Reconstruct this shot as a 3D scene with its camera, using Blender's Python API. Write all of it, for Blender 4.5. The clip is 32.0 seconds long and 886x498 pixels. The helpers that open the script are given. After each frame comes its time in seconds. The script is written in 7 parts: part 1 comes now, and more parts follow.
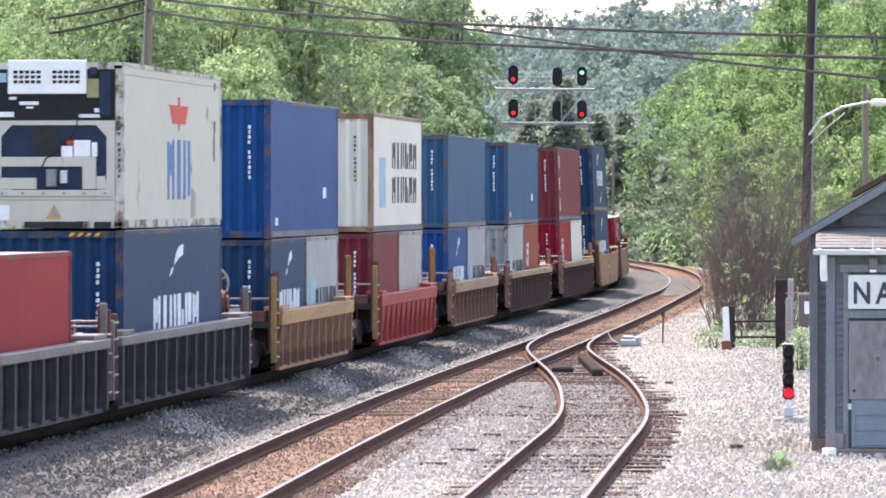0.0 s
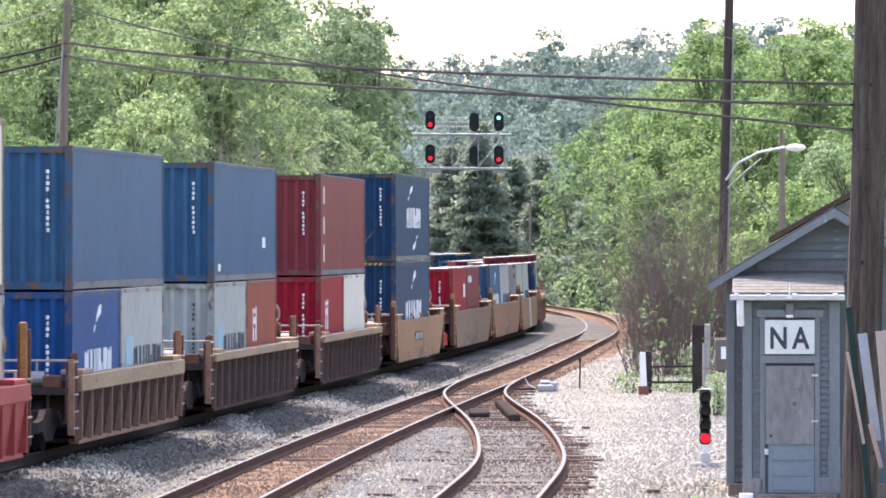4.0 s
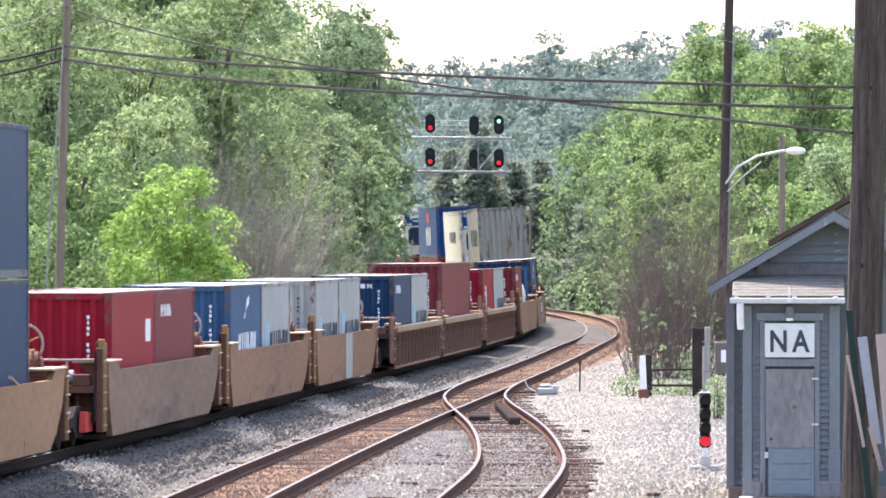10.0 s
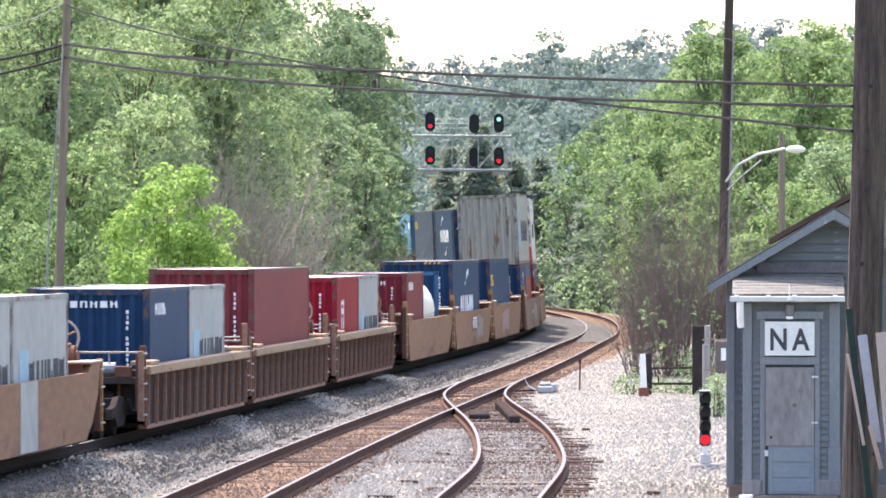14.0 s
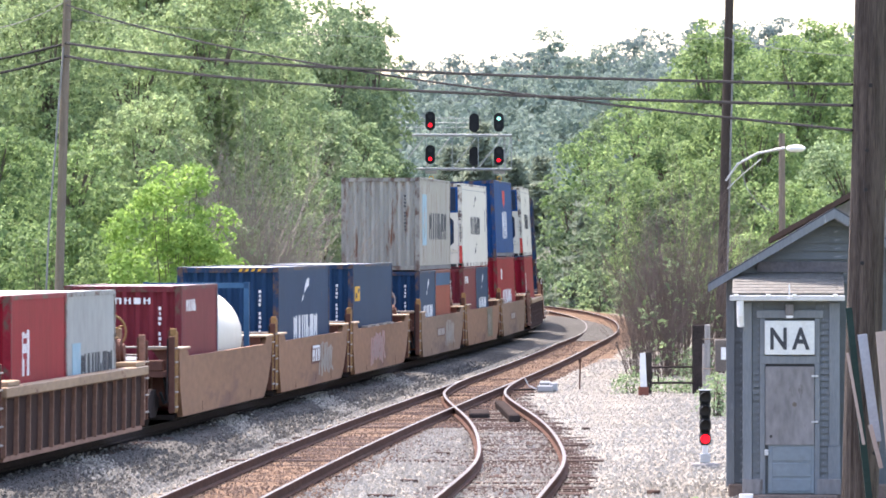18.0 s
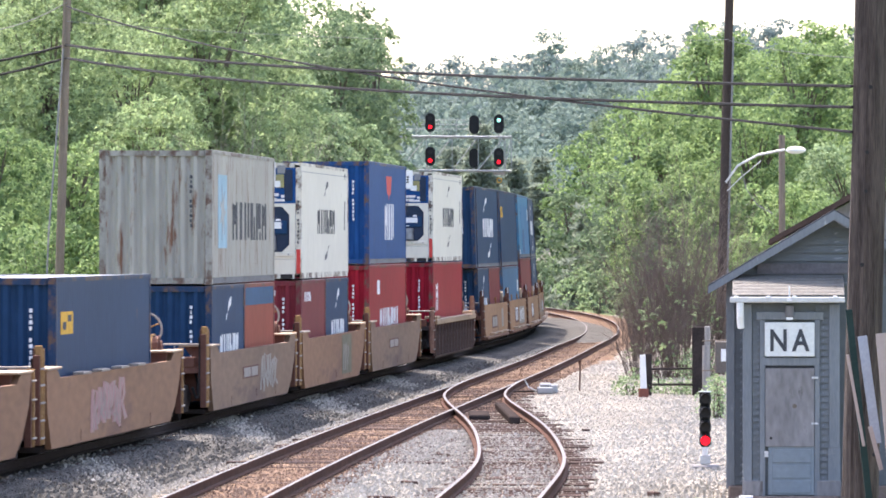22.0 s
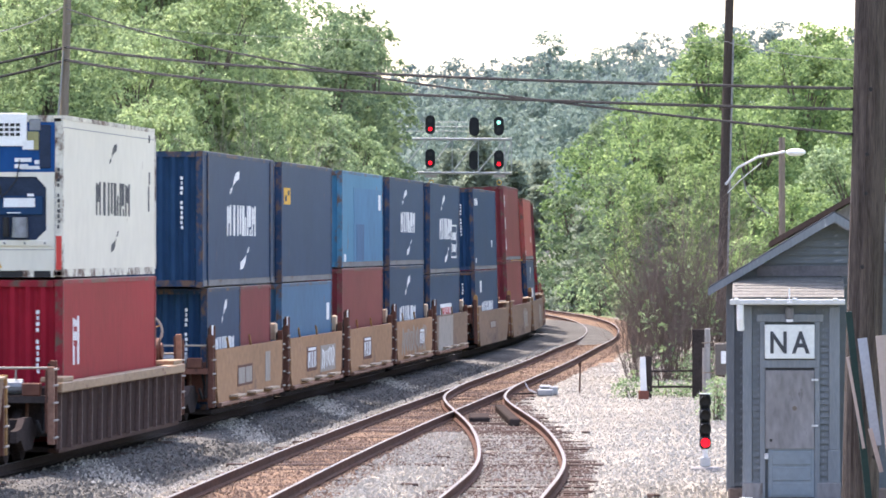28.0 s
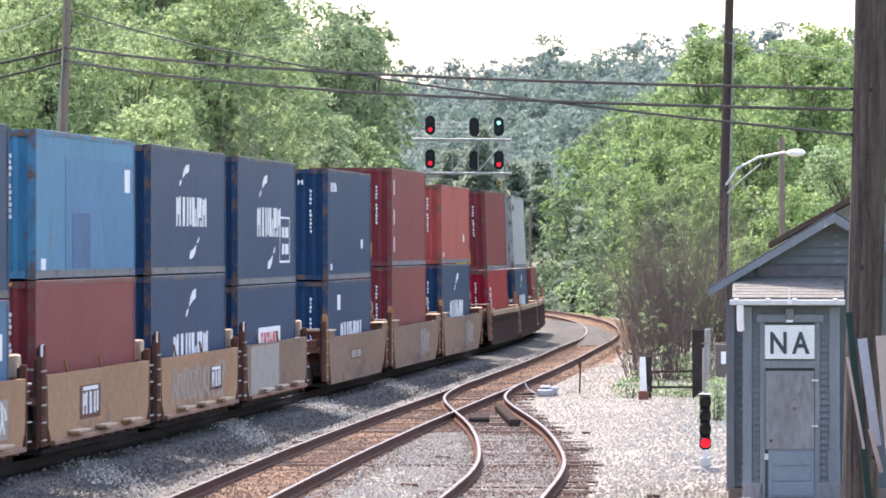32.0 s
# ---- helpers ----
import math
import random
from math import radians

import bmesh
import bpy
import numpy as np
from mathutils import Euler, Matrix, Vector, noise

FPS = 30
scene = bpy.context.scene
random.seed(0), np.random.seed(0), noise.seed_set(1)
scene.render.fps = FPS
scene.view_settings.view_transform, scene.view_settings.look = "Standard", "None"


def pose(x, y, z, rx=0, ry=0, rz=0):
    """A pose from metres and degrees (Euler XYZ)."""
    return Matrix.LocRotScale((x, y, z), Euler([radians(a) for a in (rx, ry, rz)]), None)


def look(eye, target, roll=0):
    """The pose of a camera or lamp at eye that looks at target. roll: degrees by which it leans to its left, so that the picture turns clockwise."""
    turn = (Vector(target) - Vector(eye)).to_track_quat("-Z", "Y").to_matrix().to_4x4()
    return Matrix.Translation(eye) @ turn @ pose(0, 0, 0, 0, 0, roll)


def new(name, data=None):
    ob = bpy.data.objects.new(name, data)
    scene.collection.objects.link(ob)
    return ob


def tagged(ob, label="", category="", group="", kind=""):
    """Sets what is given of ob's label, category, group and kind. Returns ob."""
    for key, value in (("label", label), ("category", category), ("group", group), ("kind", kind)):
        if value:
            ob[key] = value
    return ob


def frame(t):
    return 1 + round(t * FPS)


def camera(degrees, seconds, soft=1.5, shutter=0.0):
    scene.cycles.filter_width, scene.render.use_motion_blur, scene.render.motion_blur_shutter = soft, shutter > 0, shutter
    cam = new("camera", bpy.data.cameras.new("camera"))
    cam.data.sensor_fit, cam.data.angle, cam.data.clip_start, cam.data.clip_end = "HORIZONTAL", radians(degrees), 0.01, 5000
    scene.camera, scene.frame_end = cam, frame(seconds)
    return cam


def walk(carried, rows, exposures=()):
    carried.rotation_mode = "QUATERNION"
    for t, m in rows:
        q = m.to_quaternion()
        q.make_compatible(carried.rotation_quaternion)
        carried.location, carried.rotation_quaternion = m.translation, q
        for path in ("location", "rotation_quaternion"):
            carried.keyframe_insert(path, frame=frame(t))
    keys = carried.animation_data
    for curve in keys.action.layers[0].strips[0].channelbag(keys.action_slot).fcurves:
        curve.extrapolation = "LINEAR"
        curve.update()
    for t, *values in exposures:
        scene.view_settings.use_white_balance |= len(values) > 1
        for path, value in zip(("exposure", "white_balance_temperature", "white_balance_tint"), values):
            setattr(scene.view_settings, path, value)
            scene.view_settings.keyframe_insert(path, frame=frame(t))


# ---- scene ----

# ======== camera: stands on a platform, pans once at the start ========
LENS_F = 9941.54          # focal length in picture widths of 1568
EYE = Vector((0.0, 0.0, 3.714))
cam = camera(9.018, 32.0, soft=1.7, shutter=0.35)


def aim(dx, dy):
    """The camera turned so that the view's content sits dx to the right and dy down of its rest place."""
    yaw, tilt = dx / LENS_F, (dy - 7.6) / LENS_F
    return look(EYE, EYE + Vector((-math.sin(yaw), math.cos(yaw), math.tan(tilt))) * 100)


AIM = [(0, 147, -84.2), (0.1, 144, -72), (0.2, 139, -48), (0.3, 138.5, -35), (0.4, 138, -31), (0.5, 137.8, -29),
       (0.6, 131, -35), (0.7, 123, -42.8), (0.8, 55, -52), (0.9, -21.4, -59.7), (1.0, -9.2, -52.1),
       (1.2, -6, -48), (1.4, 0.5, -33), (1.5, 1.6, -26), (1.6, 0, -7), (2, 0, -3.1), (3, 0, -4.6), (4, 0, -4.2),
       (5.5, 0, -3), (6.5, 0, 0), (7, 0, 1.5), (10, 0, 1.6), (13, 0, 1.6), (13.5, 0, -1.5), (17, 0, -1.5),
       (18, 0, -3), (18.5, 0, 0), (22, 0, 0), (25.5, 0, 0.3), (27.5, 0, 3.1), (29, 0, 4.6), (32, 0, 4.6)]
walk(cam, [(t, aim(dx, dy)) for t, dx, dy in AIM], exposures=[(0, 2.10, 6700, 20), (32, 2.10, 6700, 20)])

# ======== light: hazy high sun ahead of the camera, a little to its left ========
SUN_ELEV, SUN_AZ = radians(62), radians(-29)     # azimuth from +Y, clockwise seen from above
world = bpy.data.worlds.new("world")
scene.world = world
world.use_nodes = True
wn = world.node_tree.nodes
sky = wn.new("ShaderNodeTexSky")
sky.sky_type, sky.sun_disc = "NISHITA", False
sky.sun_elevation, sky.sun_rotation = SUN_ELEV, SUN_AZ
sky.air_density, sky.dust_density, sky.ozone_density = 1.0, 2.8, 1.0
world.node_tree.links.new(sky.outputs[0], wn["Background"].inputs[0])
wn["Background"].inputs[1].default_value = 0.162
sun_data = bpy.data.lights.new("sun", "SUN")
sun_data.energy, sun_data.angle, sun_data.color = 2.4, radians(2.0), (1.0, 0.95, 0.87)
sun = new("sun", sun_data)
sun_dir = Vector((math.sin(SUN_AZ) * math.cos(SUN_ELEV), math.cos(SUN_AZ) * math.cos(SUN_ELEV), math.sin(SUN_ELEV)))
sun.matrix_world = look(sun_dir * 60, (0, 0, 0))


# ======== materials ========
def mat(name, col, rough=0.7, metal=0.0, var=0.25, scale=4.0, bump=0.0, bscale=40.0, col2=None, spots=0.0, spotcol=(0.1, 0.05, 0.03),
        spotscale=3.0, island=0.0, objvar=0.0, stretch=(1, 1, 1), spec=0.12):
    """A painted, wooden, stony or metal surface: colour at two scales, stains with their own shape, fine relief."""
    m = bpy.data.materials.new(name)
    m.use_nodes = True
    nt = m.node_tree
    b = nt.nodes["Principled BSDF"]
    b.inputs["Roughness"].default_value, b.inputs["Metallic"].default_value = rough, metal
    b.inputs["Specular IOR Level"].default_value = spec
    co = nt.nodes.new("ShaderNodeTexCoord")
    mp = nt.nodes.new("ShaderNodeMapping")
    mp.inputs["Scale"].default_value = stretch
    nt.links.new(co.outputs["Object"], mp.inputs[0])
    n1 = nt.nodes.new("ShaderNodeTexNoise")
    n1.inputs["Scale"].default_value, n1.inputs["Detail"].default_value = scale, 6
    nt.links.new(mp.outputs[0], n1.inputs["Vector"])
    n2 = nt.nodes.new("ShaderNodeTexNoise")
    n2.inputs["Scale"].default_value, n2.inputs["Detail"].default_value = scale * 9, 4
    nt.links.new(mp.outputs[0], n2.inputs["Vector"])
    add = nt.nodes.new("ShaderNodeMath")
    add.operation = "ADD"
    nt.links.new(n1.outputs[0], add.inputs[0])
    nt.links.new(n2.outputs[0], add.inputs[1])
    last = add
    for amount, node, sock in ((island, "ShaderNodeNewGeometry", "Random Per Island"), (objvar, "ShaderNodeObjectInfo", "Random")):
        if amount:
            g = nt.nodes.new(node)
            ma = nt.nodes.new("ShaderNodeMath")
            ma.operation = "MULTIPLY_ADD"
            nt.links.new(g.outputs[sock], ma.inputs[0])
            ma.inputs[1].default_value = amount
            nt.links.new(last.outputs[0], ma.inputs[2])
            last = ma
    ramp = nt.nodes.new("ShaderNodeMapRange")
    lo, hi = 0.65, 1.35 + island + objvar
    ramp.inputs["From Min"].default_value, ramp.inputs["From Max"].default_value = lo, hi
    nt.links.new(last.outputs[0], ramp.inputs[0])
    mix = nt.nodes.new("ShaderNodeMix")
    mix.data_type = "RGBA"
    c2 = col2 or tuple(min(1, c * (1 + var)) for c in col)
    c1 = col if col2 else tuple(c * (1 - var) for c in col)
    mix.inputs["A"].default_value, mix.inputs["B"].default_value = (*c1, 1), (*c2, 1)
    nt.links.new(ramp.outputs[0], mix.inputs["Factor"])
    out = mix.outputs["Result"]
    if spots:
        n3 = nt.nodes.new("ShaderNodeTexNoise")
        n3.inputs["Scale"].default_value, n3.inputs["Detail"].default_value = spotscale, 8
        n3.inputs["Roughness"].default_value = 0.7
        nt.links.new(mp.outputs[0], n3.inputs["Vector"])
        r3 = nt.nodes.new("ShaderNodeMapRange")
        r3.inputs["From Min"].default_value, r3.inputs["From Max"].default_value = 0.72 - spots * 0.3, 0.78 - spots * 0.25
        nt.links.new(n3.outputs[0], r3.inputs[0])
        mx = nt.nodes.new("ShaderNodeMix")
        mx.data_type = "RGBA"
        nt.links.new(r3.outputs[0], mx.inputs["Factor"])
        nt.links.new(out, mx.inputs["A"])
        mx.inputs["B"].default_value = (*spotcol, 1)
        out = mx.outputs["Result"]
    nt.links.new(out, b.inputs["Base Color"])
    if bump:
        n4 = nt.nodes.new("ShaderNodeTexNoise")
        n4.inputs["Scale"].default_value, n4.inputs["Detail"].default_value = bscale, 5
        nt.links.new(mp.outputs[0], n4.inputs["Vector"])
        bp = nt.nodes.new("ShaderNodeBump")
        bp.inputs["Strength"].default_value, bp.inputs["Distance"].default_value = min(1, bump), 0.02
        nt.links.new(n4.outputs[0], bp.inputs["Height"])
        nt.links.new(bp.outputs[0], b.inputs["Normal"])
    return m


def gravel_mat(name, col, col2, size, dark=0.45):
    """Crushed stone: cells of differing tone with dark joints between them and large paler and darker patches."""
    m = bpy.data.materials.new(name)
    m.use_nodes = True
    nt = m.node_tree
    b = nt.nodes["Principled BSDF"]
    b.inputs["Roughness"].default_value = 0.9
    b.inputs["Specular IOR Level"].default_value = 0.0
    co = nt.nodes.new("ShaderNodeTexCoord")
    v = nt.nodes.new("ShaderNodeTexVoronoi")
    v.inputs["Scale"].default_value = 1 / size
    nt.links.new(co.outputs["Object"], v.inputs["Vector"])
    sep = nt.nodes.new("ShaderNodeSeparateColor")
    nt.links.new(v.outputs["Color"], sep.inputs[0])
    n = nt.nodes.new("ShaderNodeTexNoise")
    n.inputs["Scale"].default_value, n.inputs["Detail"].default_value = 0.35, 6
    nt.links.new(co.outputs["Object"], n.inputs["Vector"])
    f = nt.nodes.new("ShaderNodeMath")
    f.operation = "MULTIPLY_ADD"
    nt.links.new(n.outputs[0], f.inputs[0])
    f.inputs[1].default_value = 1.3
    half = nt.nodes.new("ShaderNodeMath")
    half.operation = "MULTIPLY_ADD"
    nt.links.new(sep.outputs[0], half.inputs[0])
    half.inputs[1].default_value, half.inputs[2].default_value = 0.8, -0.55
    nt.links.new(half.outputs[0], f.inputs[2])
    f.use_clamp = True
    mix = nt.nodes.new("ShaderNodeMix")
    mix.data_type = "RGBA"
    mix.inputs["A"].default_value, mix.inputs["B"].default_value = (*col, 1), (*col2, 1)
    nt.links.new(f.outputs[0], mix.inputs["Factor"])
    mr = nt.nodes.new("ShaderNodeMapRange")
    mr.inputs["From Min"].default_value, mr.inputs["From Max"].default_value = 0.35, 0.75
    mr.inputs["To Min"].default_value, mr.inputs["To Max"].default_value = 1, dark
    nt.links.new(v.outputs["Distance"], mr.inputs[0])
    mul = nt.nodes.new("ShaderNodeMix")
    mul.data_type, mul.blend_type = "RGBA", "MULTIPLY"
    mul.inputs["Factor"].default_value = 1
    nt.links.new(mix.outputs["Result"], mul.inputs["A"])
    nt.links.new(mr.outputs[0], mul.inputs["B"])
    nt.links.new(mul.outputs["Result"], b.inputs["Base Color"])
    bp = nt.nodes.new("ShaderNodeBump")
    bp.invert = True
    bp.inputs["Strength"].default_value, bp.inputs["Distance"].default_value = 0.9, size * 0.5
    nt.links.new(v.outputs["Distance"], bp.inputs["Height"])
    nt.links.new(bp.outputs[0], b.inputs["Normal"])
    return m


def leaf_mat(name, dark, light, glow=0.55):
    """Leaves: tone differs leaf by leaf and tree by tree, and light shines through them."""
    m = bpy.data.materials.new(name)
    m.use_nodes = True
    nt = m.node_tree
    b = nt.nodes["Principled BSDF"]
    b.inputs["Roughness"].default_value = 0.6
    b.inputs["Specular IOR Level"].default_value = 0.10
    g = nt.nodes.new("ShaderNodeNewGeometry")
    o = nt.nodes.new("ShaderNodeObjectInfo")
    a = nt.nodes.new("ShaderNodeMath")
    a.operation = "MULTIPLY_ADD"
    nt.links.new(g.outputs["Random Per Island"], a.inputs[0])
    a.inputs[1].default_value = 0.75
    s = nt.nodes.new("ShaderNodeMath")
    s.operation = "MULTIPLY"
    nt.links.new(o.outputs["Random"], s.inputs[0])
    s.inputs[1].default_value = 0.25
    nt.links.new(s.outputs[0], a.inputs[2])
    mix = nt.nodes.new("ShaderNodeMix")
    mix.data_type = "RGBA"
    mix.inputs["A"].default_value, mix.inputs["B"].default_value = (*dark, 1), (*light, 1)
    nt.links.new(a.outputs[0], mix.inputs["Factor"])
    nt.links.new(mix.outputs["Result"], b.inputs["Base Color"])
    tr = nt.nodes.new("ShaderNodeBsdfTranslucent")
    nt.links.new(mix.outputs["Result"], tr.inputs[0])
    ms = nt.nodes.new("ShaderNodeMixShader")
    ms.inputs[0].default_value = glow
    nt.links.new(b.outputs[0], ms.inputs[1])
    nt.links.new(tr.outputs[0], ms.inputs[2])
    nt.links.new(ms.outputs[0], nt.nodes["Material Output"].inputs[0])
    return m


def glow_mat(name, col, strength):
    m = bpy.data.materials.new(name)
    m.use_nodes = True
    b = m.node_tree.nodes["Principled BSDF"]
    b.inputs["Base Color"].default_value = (*[c * 0.5 for c in col], 1)
    b.inputs["Emission Color"].default_value = (*col, 1)
    b.inputs["Emission Strength"].default_value = strength
    return m


RUST = (0.12, 0.05, 0.03)
M_RAIL_TOP = mat("rail_head", (0.118, 0.112, 0.108), 0.6, 0.25, 0.2, 3)
M_RAIL = mat("rail_rust", (0.080, 0.044, 0.033), 0.9, 0.0, 0.35, 3, 0.3, spec=0.05)
M_TIE = mat("tie_wood", (0.062, 0.040, 0.033), 0.9, 0, 0.5, 3, 0.6, 30, objvar=0.7, stretch=(0.25, 3, 3))
M_GRAVEL_DARK = gravel_mat("gravel_dark", (0.076, 0.075, 0.071), (0.178, 0.172, 0.158), 0.055)
M_GRAVEL_SHADE = gravel_mat("gravel_train_shade", (0.034, 0.031, 0.028), (0.092, 0.084, 0.075), 0.05)
M_GRAVEL_RUST = gravel_mat("gravel_rusty", (0.120, 0.076, 0.054), (0.262, 0.190, 0.138), 0.055)
M_GRAVEL_PALE = gravel_mat("gravel_pale", (0.165, 0.145, 0.115), (0.300, 0.268, 0.215), 0.055)
M_GRAVEL_WHITE = gravel_mat("gravel_white", (0.188, 0.171, 0.145), (0.362, 0.343, 0.302), 0.055)
M_GRASS = mat("grass", (0.06, 0.09, 0.03), 0.9, 0, 0.4, 0.5, 0.6, 12, col2=(0.13, 0.15, 0.06))
M_STONES = mat("loose_stones", (0.212, 0.190, 0.154), 0.9, 0, 0.3, 4, island=0.8, col2=(0.490, 0.466, 0.408), spec=0.0)
M_STONES_DARK = mat("loose_stones_dark", (0.050, 0.046, 0.042), 0.9, 0, 0.3, 4, island=0.8, col2=(0.200, 0.195, 0.176), spec=0.0)
M_STONES_RUST = mat("loose_stones_rusty", (0.10, 0.06, 0.045), 0.9, 0, 0.3, 4, island=0.8, col2=(0.34, 0.245, 0.18), spec=0.0)
PAINT = {}


def paint(key):
    """Container and wagon paints, each faded and streaked a little."""
    table = {"navy": ((0.016, 0.044, 0.096), 0.18), "blue": ((0.012, 0.061, 0.185), 0.18), "steelblue": ((0.034, 0.088, 0.165), 0.25),
             "lightblue": ((0.050, 0.180, 0.290), 0.3), "skyblue": ((0.050, 0.125, 0.215), 0.2), "red": ((0.255, 0.015, 0.027), 0.15), "darkred": ((0.16, 0.028, 0.037), 0.15),
             "brown": ((0.172, 0.036, 0.042), 0.15), "patchblue": ((0.046, 0.155, 0.275), 0.2), "patchdark": ((0.036, 0.100, 0.200), 0.2), "brick": ((0.25, 0.058, 0.040), 0.25), "white": ((0.59, 0.565, 0.475), 0.10),
             "grey": ((0.315, 0.305, 0.265), 0.58), "palegrey": ((0.310, 0.326, 0.308), 0.35), "beige": ((0.36, 0.34, 0.29), 0.4), "cream": ((0.47, 0.455, 0.375), 0.3),
             "rustgrey": ((0.27, 0.17, 0.12), 0.9), "coral": ((0.33, 0.075, 0.062), 0.2)}
    if key not in PAINT:
        c, wear = table[key]
        PAINT[key] = mat("paint_" + key, c, 0.47, 0.0, 0.07 if key in ("white", "cream") else 0.18, 0.9, 0.08, 6, spots=wear, spotcol=(0.16, 0.085, 0.055), spotscale=4.5 if key == "grey" else 2.2, stretch=(1, 1.0, 0.16) if key == "grey" else (1, 0.35, 0.3), spec=0.035)
    return PAINT[key]




def edge_paint(key):
    """The same paint on posts and rails, where knocks and rust wear it through."""
    if key + "_edge" not in PAINT:
        c = paint(key).node_tree.nodes["Mix"].inputs["A"].default_value
        PAINT[key + "_edge"] = mat("paint_edge_" + key, tuple(v for v in c[:3]), 0.6, 0.0, 0.25, 1.6, 0.15, 9, spots=0.78, spotcol=(0.105, 0.066, 0.050), spotscale=3.0, stretch=(1, 0.5, 0.6), spec=0.15)
    return PAINT[key + "_edge"]


def roof_glare_paint(key):
    """The same paint made paler: the roof's glare is put into its colour."""
    if key + "_roof" not in PAINT:
        c = paint(key).node_tree.nodes["Mix"].inputs["B"].default_value
        PAINT[key + "_roof"] = mat("paint_roof_glare_" + key, tuple(0.45 * v + 0.16 for v in c[:3]), 0.5, 0.0, 0.25, 1.2, spots=0.35, spotcol=(0.22, 0.17, 0.14), spec=0.35)
    return PAINT[key + "_roof"]


M_MACHINE = mat("machinery_grey", (0.20, 0.21, 0.22), 0.5, 0.3, 0.3, 6)
M_RECESS = mat("recess_dark", (0.022, 0.034, 0.06), 0.7)
# Rusty tan, lightened beyond the wagon's brown for the light its edges catch.
M_RIB = mat("rib_rusty_tan_lit", (0.225, 0.125, 0.088), 0.7, 0, 0.3, 1.5, spots=0.3, spotcol=RUST)
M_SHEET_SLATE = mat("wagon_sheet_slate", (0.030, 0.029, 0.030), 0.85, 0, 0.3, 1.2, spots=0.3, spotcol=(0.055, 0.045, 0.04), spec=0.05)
# Side sheets darker than the ribs in front of them.
M_SHEET = mat("wagon_sheet_dark_brown", (0.036, 0.021, 0.018), 0.85, 0, 0.3, 1.2, spots=0.3, spotcol=(0.075, 0.042, 0.032), spec=0.05)
M_RIB_DARK = mat("rib_dark_brown", (0.125, 0.082, 0.070), 0.7, 0, 0.3, 1.5, spots=0.3, spotcol=(0.06, 0.04, 0.035))
M_STEEL_DARK = mat("underframe_steel", (0.040, 0.033, 0.031), 0.9, 0.0, 0.4, 3, spots=0.25, spotcol=(0.05, 0.028, 0.02), spec=0.0)
M_RAIL_GREY = mat("rail_mid_grey", (0.135, 0.138, 0.140), 0.7, 0, 0.3, 1.2, spots=0.45, spotcol=(0.10, 0.07, 0.055), stretch=(1, 0.3, 1))
# For hoses and unlit lenses, and for plates that draw the dark of holes.
M_NEAR_BLACK = mat("near_black", (0.03, 0.03, 0.03), 0.8)
M_MARK_W = mat("marking_white", (0.66, 0.67, 0.66), 0.7, 0, 0.15, 3, spots=0.25, spotcol=(0.30, 0.31, 0.33), spec=0.1)
M_MARK_K = mat("marking_black", (0.060, 0.064, 0.070), 0.7, 0, 0.2, 4, spots=0.3, spotcol=(0.16, 0.16, 0.16), spec=0.1)
M_MARK_B = mat("marking_blue", (0.06, 0.15, 0.33), 0.6, 0, 0.1, 6)
M_MARK_C = mat("marking_pale_blue", (0.26, 0.40, 0.46), 0.7, 0, 0.15, 2, spots=0.5, spotcol=(0.38, 0.42, 0.43), spec=0.1)
M_MARK_R = mat("marking_red", (0.50, 0.06, 0.05), 0.6, 0, 0.1, 6)
M_MARK_Y = mat("marking_yellow", (0.60, 0.34, 0.045), 0.7, 0, 0.2, 4)
M_MARK_P = mat("marking_faded_pink", (0.37, 0.215, 0.20), 0.8, 0, 0.2, 3, spots=0.4, spotcol=(0.27, 0.165, 0.135), spec=0.1)
M_MARK_G = mat("marking_faded_grey", (0.29, 0.26, 0.225), 0.8, 0, 0.25, 3, spots=0.4, spotcol=(0.20, 0.15, 0.12), spec=0.1)
M_WELL = {"tan": mat("wagon_tan", (0.218, 0.118, 0.067), 0.7, 0, 0.22, 0.9, spots=0.45, spotcol=(0.165, 0.088, 0.060), spotscale=1.1, stretch=(1, 0.2, 0.7), spec=0.12),
          "yellow": mat("wagon_yellow", (0.290, 0.163, 0.086), 0.7, 0, 0.22, 0.9, spots=0.45, spotcol=(0.18, 0.105, 0.07), spotscale=1.1, stretch=(1, 0.3, 0.7), spec=0.12),
          "brown": mat("wagon_brown", (0.108, 0.049, 0.035), 0.7, 0, 0.25, 0.9, spots=0.4, spotcol=(0.055, 0.03, 0.024), stretch=(1, 0.4, 0.7), spec=0.1),
          "dark": mat("wagon_dark", (0.058, 0.032, 0.025), 0.75, 0, 0.25, 0.9, spots=0.3, spotcol=(0.10, 0.058, 0.042), spec=0.05),
          "slate": mat("wagon_slate", (0.055, 0.052, 0.050), 0.7, 0, 0.25, 0.9, spots=0.3, spotcol=(0.09, 0.06, 0.045), spec=0.1),
          "red": mat("wagon_red", (0.30, 0.055, 0.050), 0.6, 0, 0.2, 0.9, spots=0.35, spotcol=(0.12, 0.06, 0.05)),
          "greytan": mat("wagon_grey_tan", (0.185, 0.118, 0.078), 0.7, 0, 0.22, 0.9, spots=0.5, spotcol=(0.135, 0.085, 0.066), spotscale=1.1, stretch=(1, 0.2, 0.7), spec=0.12)}
M_CHORD = mat("wagon_top_chord", (0.27, 0.185, 0.115), 0.65, 0, 0.25, 1.2, spots=0.4, spotcol=RUST, stretch=(1, 0.3, 1), spec=0.15)
